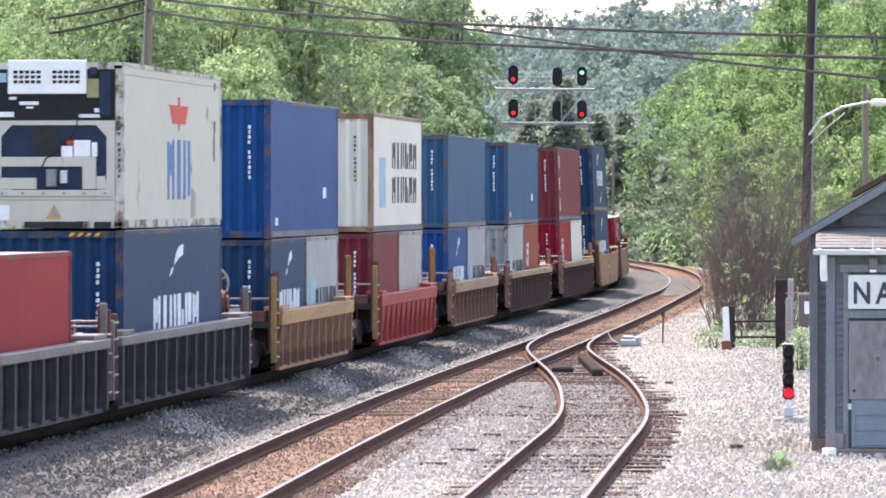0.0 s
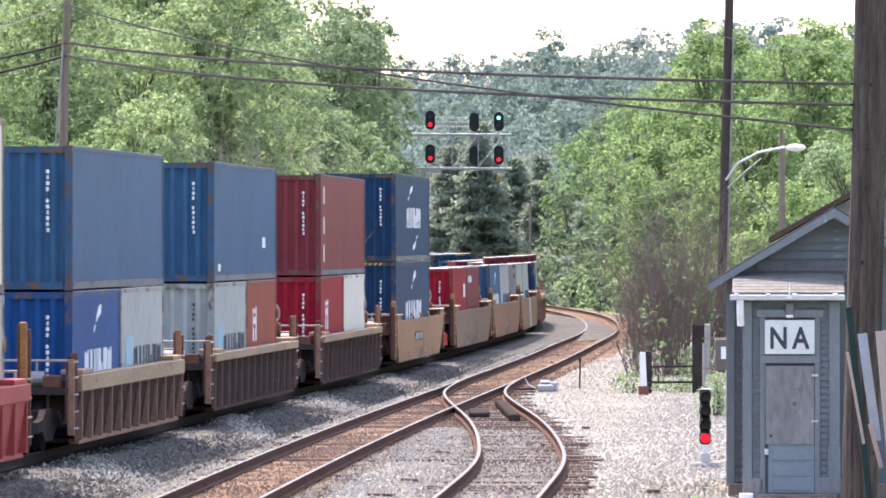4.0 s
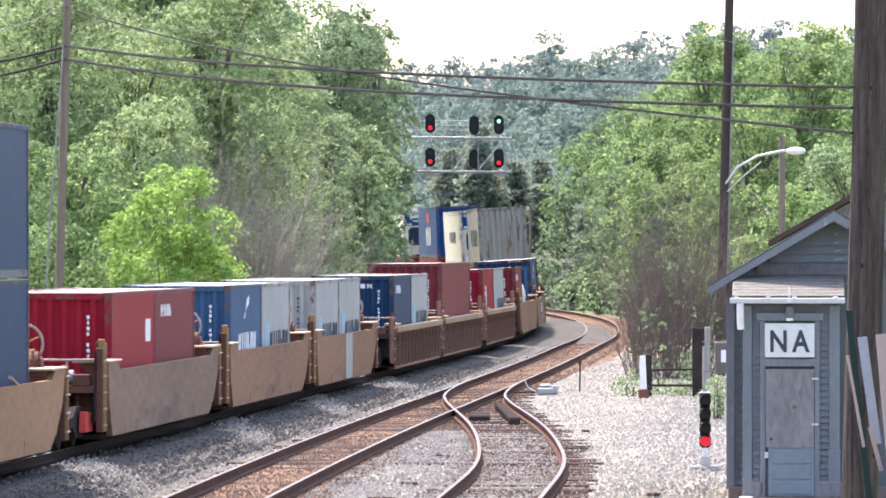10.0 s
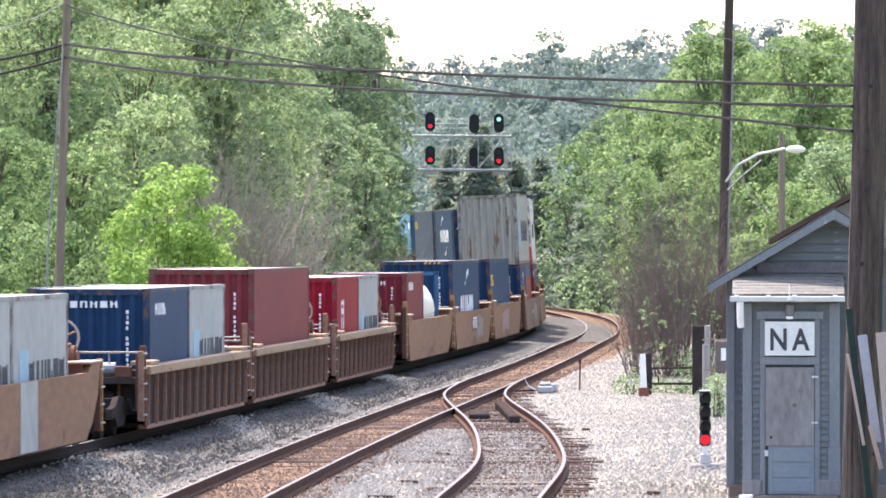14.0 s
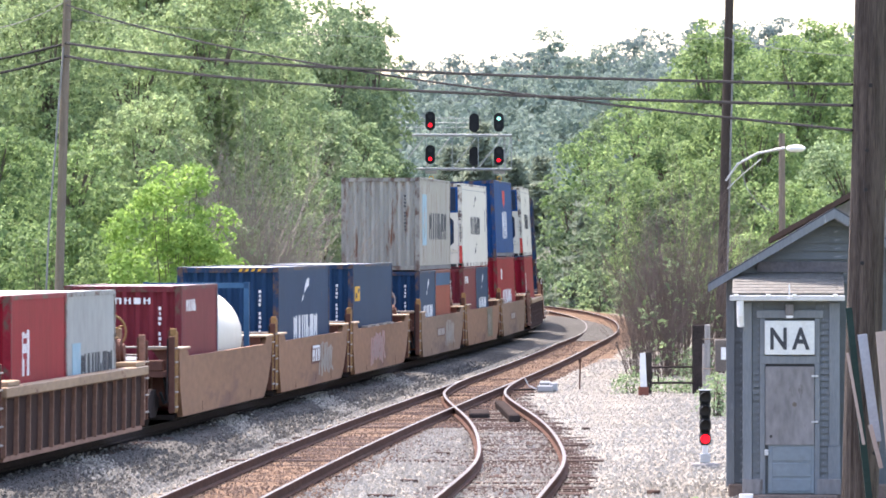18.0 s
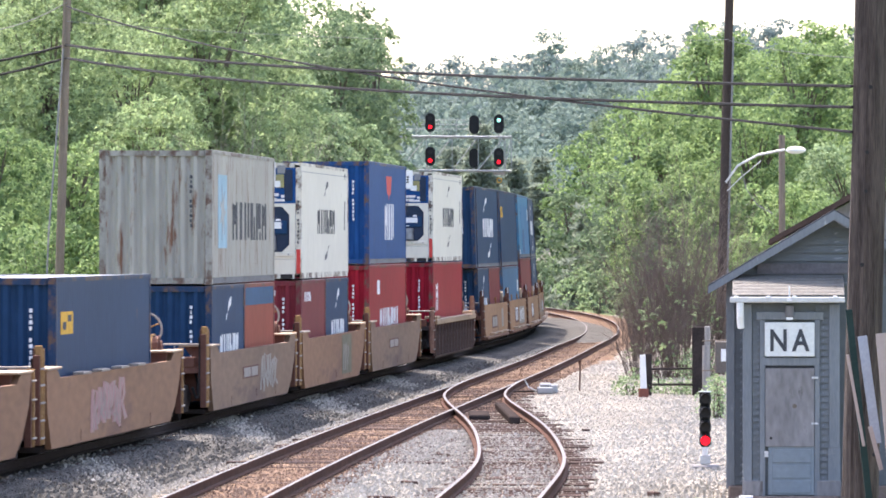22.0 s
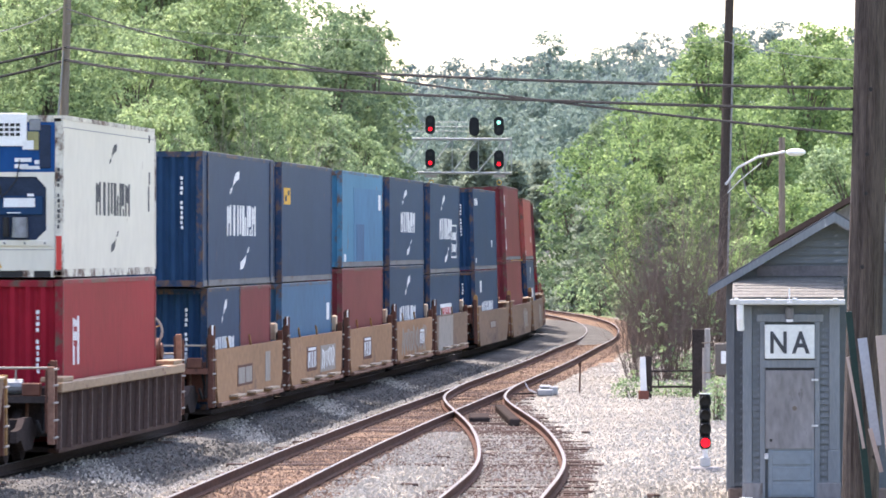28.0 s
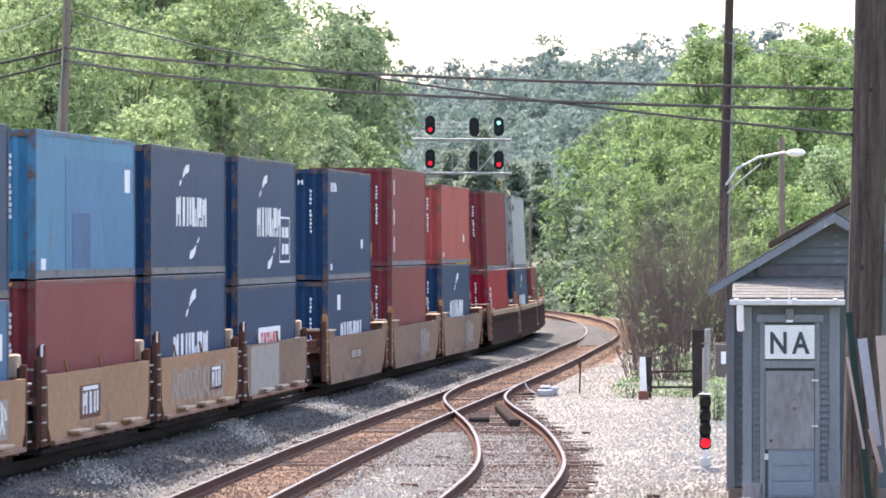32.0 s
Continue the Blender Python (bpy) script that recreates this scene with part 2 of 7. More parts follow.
M_CHORD_SLATE = mat("wagon_top_chord_slate", (0.15, 0.14, 0.128), 0.6, 0, 0.25, 1.2, spots=0.4, spotcol=(0.30, 0.22, 0.08))
# Sunshine on the ledge tops is put into this pale colour.
M_LEDGE = mat("ledge_sunlit", (0.36, 0.27, 0.185), 0.6, 0, 0.25, 1.5, spots=0.4, spotcol=(0.19, 0.11, 0.075), spec=0.25)
M_CHORD_Y = mat("wagon_top_chord_yellow", (0.33, 0.195, 0.085), 0.65, 0, 0.25, 1.2, spots=0.4, spotcol=(0.20, 0.12, 0.06), stretch=(1, 0.3, 1), spec=0.15)
M_RAILING = mat("railing_ochre", (0.255, 0.148, 0.060), 0.7, 0, 0.3, 3, spots=0.4, spotcol=RUST)
M_POLE = mat("pole_wood", (0.070, 0.056, 0.047), 0.95, 0, 0.75, 3, 0.9, 14, stretch=(7, 7, 0.35), spots=0.55, spotcol=(0.035, 0.026, 0.022), spotscale=2.0, spec=0.2)
M_POLE_DARK = mat("pole_wood_dark", (0.060, 0.046, 0.038), 0.9, 0, 0.35, 2, 0.7, 25, stretch=(6, 6, 0.3))
M_POLE_PALE = mat("pole_wood_pale", (0.19, 0.152, 0.118), 0.9, 0, 0.3, 2, 0.6, 25, stretch=(6, 6, 0.3))
M_BLEACHED = mat("timber_bleached", (0.27, 0.255, 0.24), 0.8, 0, 0.3, 3, spots=0.4, spotcol=(0.14, 0.12, 0.11), stretch=(3, 3, 0.6))
M_GALV = mat("galvanised_steel", (0.50, 0.51, 0.51), 0.5, 0.4, 0.2, 5)
M_GANTRY = mat("gantry_steel", (0.30, 0.32, 0.315), 0.6, 0.3, 0.2, 5)
M_CABLE = mat("cable_black", (0.012, 0.012, 0.013), 0.95, spec=0.1)
M_CABLE_GREY = mat("cable_grey", (0.20, 0.20, 0.195), 0.8)
M_BLACK = mat("signal_black", (0.016, 0.017, 0.018), 0.5)
M_HUT = mat("hut_paint_blue_grey", (0.128, 0.139, 0.145), 0.75, 0, 0.16, 1.3, 0.3, 20, spots=0.22, spotcol=(0.22, 0.23, 0.24), objvar=0.35, stretch=(1, 1, 2))
M_HUT_TRIM = mat("hut_trim_grey", (0.168, 0.183, 0.193), 0.75, 0, 0.16, 1.6, 0.3, 20, spots=0.25, spotcol=(0.30, 0.31, 0.31), stretch=(3, 3, 0.5))
M_HUT_DOOR = mat("hut_door_blue", (0.180, 0.210, 0.228), 0.7, 0, 0.12, 1.2, spots=0.15, spotcol=(0.26, 0.28, 0.30))
M_PLY = mat("plywood_grey", (0.190, 0.182, 0.180), 0.85, 0, 0.3, 1.5, 0.3, 20, spots=0.45, spotcol=(0.105, 0.095, 0.09), stretch=(1, 1, 0.35))
M_SHINGLE = mat("shingle_grey", (0.155, 0.15, 0.135), 0.9, 0, 0.25, 3, 0.4, 40, objvar=0.3, spots=0.2, spotcol=(0.15, 0.13, 0.12))
M_SHINGLE_DARK = mat("shingle_dark", (0.07, 0.07, 0.075), 0.9, 0, 0.3, 3, 0.4, 40, objvar=0.4)
M_WHITE = mat("white_paint", (0.72, 0.72, 0.70), 0.55, 0, 0.1, 3, spots=0.12, spotcol=(0.45, 0.42, 0.38))
M_GUTTER = mat("gutter_dull_white", (0.50, 0.50, 0.48), 0.6, 0, 0.15, 3, spots=0.3, spotcol=(0.30, 0.29, 0.27))
M_SIGN = mat("sign_board_white", (0.60, 0.61, 0.58), 0.6, 0, 0.12, 4, spots=0.3, spotcol=(0.42, 0.41, 0.38))
M_STONE = mat("foundation_stone", (0.20, 0.15, 0.125), 0.9, 0, 0.3, 3, 0.6, 14)
M_BARK = mat("bark", (0.125, 0.105, 0.085), 0.95, 0, 0.35, 3, 0.6, 18, stretch=(3, 3, 0.6))
M_TWIG = mat("twigs_bare", (0.145, 0.115, 0.098), 0.95, 0, 0.3, 2, island=0.6)
M_TWIG_GREY = mat("twigs_bare_grey", (0.235, 0.203, 0.168), 0.95, 0, 0.3, 2, island=0.6)
M_CONCRETE = mat("concrete", (0.22, 0.21, 0.20), 0.9, 0, 0.2, 2, 0.3, 30)
M_SILVER = mat("switch_machine_silver", (0.34, 0.35, 0.355), 0.45, 0.3, 0.12, 4)
M_LEAF = {"mid": leaf_mat("leaves_mid_green", (0.084, 0.140, 0.070), (0.365, 0.478, 0.248), 0.45),
          "leafy": leaf_mat("leaves_summer_green", (0.062, 0.114, 0.048), (0.330, 0.455, 0.180), 0.45),
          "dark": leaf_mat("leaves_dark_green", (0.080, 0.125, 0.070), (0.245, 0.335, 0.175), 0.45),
          # Darker copy of the dark green, shade under the trees put into it.
          "shade": leaf_mat("leaves_shaded_green", (0.066, 0.100, 0.058), (0.195, 0.268, 0.148), 0.42),
          "bright": leaf_mat("leaves_bright_green", (0.160, 0.280, 0.060), (0.400, 0.560, 0.170), 0.5),
          "olive": leaf_mat("leaves_olive_green", (0.086, 0.130, 0.062), (0.410, 0.528, 0.250), 0.45),
          "pine": leaf_mat("pine_needles", (0.175, 0.215, 0.165), (0.245, 0.290, 0.215), 0.5),
          # Distance haze is put into the paler, bluer colours of these two.
          "far": leaf_mat("leaves_far_hazed", (0.120, 0.170, 0.155), (0.235, 0.305, 0.250), 0.45),
          "farther": leaf_mat("leaves_ridge_hazed", (0.135, 0.185, 0.182), (0.200, 0.260, 0.240), 0.45)}
M_RED_LENS = glow_mat("signal_lens_red", (1.0, 0.004, 0.012), 0.7)
M_GREEN_LENS = glow_mat("signal_lens_green", (0.25, 1.0, 0.75), 0.55)


# ======== small builders ========
def mesh_of(bm, name, material):
    me = bpy.data.meshes.new(name)
    bm.to_mesh(me)
    bm.free()
    me.materials.append(material)
    return me


def part(name, bm, material, parent, label=""):
    """Links a bmesh, or a mesh that is there already, as one mesh object under a thing or a part."""
    me = bm if isinstance(bm, bpy.types.Mesh) else mesh_of(bm, name, material)
    ob = new(name, me)
    ob.parent = parent
    if label:
        ob["label"] = label
    return ob


def thing(name, label, category, m=None, group="", kind="", data=None):
    ob = new(name, data)
    tagged(ob, label, category, group, kind)
    if m is not None:
        ob.matrix_world = m
    return ob


def box(bm, x0, x1, y0, y1, z0, z1, bevel=0.0):
    c = bmesh.ops.create_cube(bm, size=1, matrix=Matrix.Translation(((x0 + x1) / 2, (y0 + y1) / 2, (z0 + z1) / 2)) @ Matrix.Diagonal((x1 - x0, y1 - y0, z1 - z0, 1)))
    if bevel:
        vs = set(c["verts"])
        es = [e for e in bm.edges if e.verts[0] in vs and e.verts[1] in vs]
        bmesh.ops.bevel(bm, geom=es, offset=bevel, segments=1, affect="EDGES")
    return bm


def boxes(rows, bevel=0.0):
    bm = bmesh.new()
    for r in rows:
        box(bm, *r, bevel)
    return bm


def rod(bm, a, b, r0, r1=None, n=8):
    """A tapered round bar from a to b."""
    a, b = Vector(a), Vector(b)
    d = b - a
    m = Matrix.Translation((a + b) / 2) @ d.to_track_quat("Z", "Y").to_matrix().to_4x4()
    bmesh.ops.create_cone(bm, cap_ends=True, segments=n, radius1=r0, radius2=r0 if r1 is None else r1, depth=d.length, matrix=m)
    return bm


def rods(rows, n=8):
    bm = bmesh.new()
    for a, b, r in rows:
        rod(bm, a, b, r, None, n)
    return bm


def prism(pts, y0, y1, axis="y"):
    """A flat outline drawn out along an axis."""
    bm = bmesh.new()
    put = {"y": lambda p, q: (p[0], q, p[1]), "x": lambda p, q: (q, p[0], p[1]), "z": lambda p, q: (p[0], p[1], q)}[axis]
    v0 = [bm.verts.new(put(p, y0)) for p in pts]
    v1 = [bm.verts.new(put(p, y1)) for p in pts]
    n = len(pts)
    bm.faces.new(v0)
    bm.faces.new(list(reversed(v1)))
    for i in range(n):
        bm.faces.new((v0[i], v1[i], v1[(i + 1) % n], v0[(i + 1) % n]))
    bmesh.ops.recalc_face_normals(bm, faces=bm.faces)
    return bm


def joined(parts):
    """Several bmeshes as one."""
    bm = bmesh.new()
    for p in parts:
        me = bpy.data.meshes.new("piece")
        p.to_mesh(me)
        p.free()
        bm.from_mesh(me)
        bpy.data.meshes.remove(me)
    return bm


def tube_path(pts, r, n=6, r2=None):
    """A round tube along a list of places, tapering to r2 where that is given."""
    bm = bmesh.new()
    rings = []
    for i, p in enumerate(pts):
        d = Vector(pts[min(i + 1, len(pts) - 1)]) - Vector(pts[max(i - 1, 0)])
        q = d.to_track_quat("Z", "Y")
        w = r if r2 is None else r + (r2 - r) * i / (len(pts) - 1)
        rings.append([bm.verts.new(Vector(p) + q @ Vector((w * math.cos(6.2832 * k / n), w * math.sin(6.2832 * k / n), 0))) for k in range(n)])
    for a, b in zip(rings, rings[1:]):
        for k in range(n):
            bm.faces.new((a[k], a[(k + 1) % n], b[(k + 1) % n], b[k]))
    bm.faces.new(list(reversed(rings[0])))
    bm.faces.new(rings[-1])
    bmesh.ops.recalc_face_normals(bm, faces=bm.faces)
    return bm


def smooth(a, b, x):
    u = min(1.0, max(0.0, (x - a) / (b - a)))
    return u * u * (3 - 2 * u)


# ======== plan of the tracks: X over Y, metres ========
NODES = [75.79, 106.99, 142.66, 178.32, 213.99, 249.65, 285.32, 320.98, 365.56, 419.06]
TRAIN_X = [-10.04, -7.31, -4.42, -1.62, 1.12, 2.98, 3.16, 0.9, -3.6, -10.6]
MAIN_X = [-3.73, -1.91, 0.58, 3.09, 5.28, 7.00, 7.93, 7.64, 5.32, -0.22]


def natural(xs, ys):
    """A smooth curve through the nodes, straight beyond them: gives value, slope and bend."""
    n, xs, ys = len(xs), np.array(xs), np.array(ys)
    h = np.diff(xs)
    a, b = np.eye(n), np.zeros(n)
    for i in range(1, n - 1):
        a[i, i - 1], a[i, i], a[i, i + 1] = h[i - 1], 2 * (h[i - 1] + h[i]), h[i]
        b[i] = 6 * ((ys[i + 1] - ys[i]) / h[i] - (ys[i] - ys[i - 1]) / h[i - 1])
    a[0, 1], a[-1, -2] = -1, -1
    mm = np.linalg.solve(a, b)

    def f(x):
        c = min(max(x, xs[0]), xs[-1])
        i = int(min(max(np.searchsorted(xs, c) - 1, 0), n - 2))
        p, q, hh = xs[i + 1] - c, c - xs[i], h[i]
        u, w = ys[i] / hh - mm[i] * hh / 6, ys[i + 1] / hh - mm[i + 1] * hh / 6
        v = mm[i] * p ** 3 / 6 / hh + mm[i + 1] * q ** 3 / 6 / hh + u * p + w * q
        s = -mm[i] * p * p / 2 / hh + mm[i + 1] * q * q / 2 / hh - u + w
        return v + s * (x - c), s, (mm[i] * p + mm[i + 1] * q) / hh if c == x else 0.0
    return f


train_x, main_x = natural(NODES, TRAIN_X), natural(NODES, MAIN_X)
siding_off = natural([75, 87, 92, 97.5, 103.5, 112.4, 121.2, 128.8, 134.5, 138.5, 145.6, 153, 158], [4.03, 4.03, 4.0, 3.86, 3.55, 2.94, 2.17, 1.4, 0.84, 0.5, 0.16, 0.02, 0.0])
CANT = 50.0


def grade(y):
    return -0.25 * smooth(200, 265, y) - 0.0009 * max(0, y - 265)


def level(f, y):
    """Height of a track: the train's own falls less beyond the points."""
    return grade(y) * (0.3 if f is train_x else 1.0)


def bank(f, y):
    return CANT * min(0.0012, abs(f(y)[2])) * smooth(150, 200, y) * (1 - smooth(405, 419, y))


def siding_x(y):
    x, s, k = main_x(y)
    o, so, _ = siding_off(y)
    return x + o, s + so, k


# distance along the train's track, by Y
YS = np.arange(-620, 900.1, 0.5)
XS = np.array([train_x(y)[0] for y in YS])
RUN = np.concatenate([[0], np.cumsum(np.hypot(np.diff(XS), np.diff(YS)))])
RUN += 60 + 0.0 - np.interp(60, YS, RUN)

# ======== ground, yard and distance ========
def land(x, y):
    """The height of the natural ground."""
    left, right = train_x(y)[0] - x, x - main_x(y)[0]
    h = -0.62 + grade(y)
    if left > 0:
        h += min(16, 0.10 * max(0, left - 9)) + 9 * smooth(420, 800, y) * smooth(15, 70, left)
    if right > 0:
        h += 0.22 * smooth(2, 4, right) + min(7, 0.10 * max(0, right - 11)) + 14 * smooth(500, 800, y) * smooth(8, 60, right)
    return h + 0.12 * noise.noise((x * 0.2, y * 0.07, 0)) * smooth(8, 14, max(left, right))


def sheet(name, xs, ys, height, material, label, category):
    verts = [(x, y, height(x, y)) for y in ys for x in xs(y)]
    n = len(xs(ys[0]))
    faces = [(j * n + i, j * n + i + 1, (j + 1) * n + i + 1, (j + 1) * n + i) for j in range(len(ys) - 1) for i in range(n - 1)]
    me = bpy.data.meshes.new(name)
    me.from_pydata(verts, [], faces)
    me.materials.append(material)
    for p in me.polygons:
        p.use_smooth = True
    return thing(name, label, category, kind="structure", data=me)


GX = [-900, -500, -300, -180, -120, -80, -60, -45, -34, -26, -20, -16, -12, -9, -6, -4, -2, 0, 2, 4, 6, 8, 10, 12, 14, 17, 20, 24, 30, 38, 50, 65, 90, 130, 200, 320, 550, 900]
GY = [-700, -400, -250, -150, -90, -50, -20, 0, 20, 40] + list(range(56, 480, 8)) + list(range(490, 1000, 30)) + [1100, 1400, 2000, 3500]
sheet("ground", lambda y: [train_x(y)[0] + 6 + g for g in GX], GY, land, M_GRASS, "grassy earth with low weeds beside the railway", "ground")
sheet("gravel_yard", lambda y: [main_x(y)[0] + o for o in (1.3, 1.9, 2.6, 3.4, 4.4, 5.6, 7, 8.6, 10.4, 12.5)], list(range(-64, 340, 4)),
      lambda x, y: -0.205 + grade(y) - 0.05 * smooth(5, 8, x - main_x(y)[0]) + 0.02 * noise.noise((x * 0.6, y * 0.25, 5)) - 0.5 * smooth(10.5, 12.5, x - main_x(y)[0]),
      M_GRAVEL_WHITE, "bright white crushed stone yard beside the track", "gravel")


def strip(name, f, y0, y1, prof, material, label, step=3.0, cant=True):
    """A long bed that follows a track; prof: (offset, height) across it."""
    verts, n = [], len(prof)
    ys = np.arange(y0, y1 + 0.1, step)
    for y in ys:
        x, s, _ = f(y)
        q = 1 / math.hypot(1, s)
        le = bank(f, y) if cant else 0
        for o, z in prof:
            j = 0.018 * noise.noise((o * 3, y * 1.7, 2))
            verts.append((x + o * q, y - o * s * q, level(f, y) + z + o * le + j))
    faces = [(j * n + i, j * n + i + 1, (j + 1) * n + i + 1, (j + 1) * n + i) for j in range(len(ys) - 1) for i in range(n - 1)]
    me = bpy.data.meshes.new(name)
    me.from_pydata(verts, [], faces)
    me.materials.append(material)
    return thing(name, label, "ballast", kind="structure", data=me)


# The shade under the train is put into this bed's dark colour.
strip("ballast_far_track", train_x, -300, 520, [(-3.4, -0.75), (-2.2, -0.5), (-1.6, -0.24), (-0.7, -0.20), (0.7, -0.20), (1.05, -0.21)], M_GRAVEL_SHADE, "dark ballast under the train's track, the train's shade put into its colour")
strip("ballast_far_shoulder", train_x, -300, 520, [(1.05, -0.21), (1.55, -0.23), (1.7, -0.25), (2.3, -0.35), (3.1, -0.40), (4.6, -0.52)], M_GRAVEL_DARK, "dark grey crushed stone ballast beside the train's track")
strip("ballast_main", main_x, -120, 520, [(-2.05, -0.42), (-1.75, -0.30), (-1.45, -0.21), (-1.0, -0.20)], M_GRAVEL_PALE, "pale ballast shoulder along the main track", 2.0)
strip("ballast_main_bed", main_x, -120, 520, [(-1.0, -0.20), (-0.5, -0.19), (0.5, -0.19), (1.0, -0.20), (1.6, -0.225), (2.3, -0.26)], M_GRAVEL_RUST, "rust-stained ballast between the main track's rails", 2.0)


def rail_mesh(f, side, y0, y1, z_off=0.0, gauge=0.7525, step=2.0, head=False):
    """One rail swept along its track: foot, web and head, or the worn top face alone."""
    prof = [(-0.075, -0.172), (0.075, -0.172), (0.075, -0.155), (0.012, -0.135), (0.012, -0.045), (0.037, -0.036), (0.037, -0.004), (-0.037, -0.004), (-0.037, -0.036), (-0.012, -0.045), (-0.012, -0.135), (-0.075, -0.155)]
    if head:
        prof = [(-0.031, -0.0045), (0.031, -0.0045), (0.026, 0.0), (-0.026, 0.0)]
    verts, n = [], len(prof)
    ys = np.arange(y0, y1 + 0.01, step)
    for y in ys:
        x, s, _ = f(y)
        q = 1 / math.hypot(1, s)
        le = bank(f, y)
        for o, z in prof:
            oo = side * gauge + o
            verts.append((x + oo * q, y - oo * s * q, level(f, y) + z + z_off + oo * le))
    faces = [(j * n + i, j * n + (i + 1) % n, (j + 1) * n + (i + 1) % n, (j + 1) * n + i) for j in range(len(ys) - 1) for i in range(n)]
    faces += [tuple(range(n))[::-1], tuple((len(ys) - 1) * n + i for i in range(n))]
    me = bpy.data.meshes.new("rail")
    me.from_pydata(verts, [], faces)
    me.materials.append(M_RAIL_TOP if head else M_RAIL)
    return me


def track(name, label, f, y0, y1, lo=0.0, steel=None):
    tr = thing(name, label, "railway track", kind="structure")
    for side in (-1, 1):
        me = rail_mesh(f, side, y0, y1, lo)
        if steel:
            me.materials[0] = steel
        r = part("rail", me, None, tr)
        part("rail_head", rail_mesh(f, side, y0, y1, lo, head=True), None, r, "worn shiny running surface")
    return tr


# These rails are coloured darker to carry the shade under the wagons.
TRACK_FAR = track("track_far", "dark steel rails on black ballast, the train's track, shade put into their colour", train_x, -320, 520, 0.0, mat("rail_train_shade", (0.030, 0.022, 0.020), 0.85, 0, 0.3, 3, spec=0.05))
TRACK_MAIN = track("track_main", "rusty main line rails on wooden ties and brown ballast", main_x, -120, 520)
TRACK_SIDE = track("track_siding", "diverging siding rails on weathered wooden ties", siding_x, -60, 154, 0.002)


# ======== the train ========
def pose_on_track(s):
    y = float(np.interp(s, RUN, YS))
    x, sl, _ = train_x(y)
    return pose(x, y, level(train_x, y), 0, -math.degrees(bank(train_x, y)), -math.degrees(math.atan(sl)))


def advance(t):
    return 13.5681 * (t - 16) - 0.01105 * (t - 16) ** 2


MOVING = []
CACHE = {}
CW = 1.219


def cached(key, build, material):
    k = (key, material.name)
    if k not in CACHE:
        CACHE[k] = mesh_of(build(), key[0], material)
    return CACHE[k]


def corrugated(length, z0, z1, pitch, depth):
    """A pressed sheet in the XZ plane's depth: runs along Y, waves in X."""
    bm = bmesh.new()
    n = max(2, int(round(length / pitch)))
    p = length / n
    ys, xs = [], []
    for i in range(n):
        a = -length / 2 + i * p
        for u, d in ((0.0, 0), (0.26, 0), (0.5, -depth), (0.76, -depth)):
            ys.append(a + u * p)
            xs.append(d)
    ys.append(length / 2)
    xs.append(0)
    lo = [bm.verts.new((x, y, z0)) for x, y in zip(xs, ys)]
    hi = [bm.verts.new((x, y, z1)) for x, y in zip(xs, ys)]
    for i in range(len(lo) - 1):
        bm.faces.new((lo[i], lo[i + 1], hi[i + 1], hi[i]))
    return bm


def frame_bm(L, H):
    h = L / 2
    rows = []
    for sx in (-1, 1):
        rows += [tuple(sorted((sx * (CW - 0.06), sx * CW))) + (-h + 0.17, h - 0.17, H - 0.08, H - 0.005), tuple(sorted((sx * (CW - 0.06), sx * (CW - 0.003)))) + (-h + 0.17, h - 0.17, 0.02, 0.16)]
        for sy in (-1, 1):
            rows.append(tuple(sorted((sx * (CW - 0.14), sx * CW))) + tuple(sorted((sy * (h - 0.12), sy * h))) + (0.12, H - 0.12))
    for sy in (-1, 1):
        for z0, z1 in ((0.02, 0.15), (H - 0.13, H - 0.01)):
            rows.append((-CW + 0.17, CW - 0.17) + tuple(sorted((sy * (h - 0.08), sy * (h - 0.004)))) + (z0, z1))
    return boxes(rows)


def letters(n, w, h, gap=0.2, holes=True):
    """A word of n letter-sized shapes."""
    return (n, w, h, gap)


def letter_shape(i, w, h):
    """One plain letter-sized shape in the plane X = 0, of upright strokes with worn gaps and short links; 6 mm proud."""
    a, b, s, t = -w / 2, w / 2, w * 0.34, h * 0.15
    rows = ([(a, a + s, -0.5, 0.5), (b - s, b, -0.44, 0.5)],
            [(a, a + s * 0.8, -0.5, 0.46), (b - s * 0.9, b, -0.5, 0.5), (-s * 0.4, s * 0.3, -0.1, 0.42)],
            [(a, a + s * 1.6, -0.5, 0.5), (b - s * 0.8, b, -0.5, 0.12)],
            [(-s * 0.7, s * 0.7, -0.5, 0.5)],
            [(a, a + s, -0.5, 0.5), (a + s * 1.3, b, -0.2, 0.5), (b - s * 0.8, b, -0.5, -0.28)])[(2 * i + 1) % 5]
    return boxes([(0, 0.006, y0, y1, z0 * h, z1 * h) for y0, y1, z0, z1 in rows])


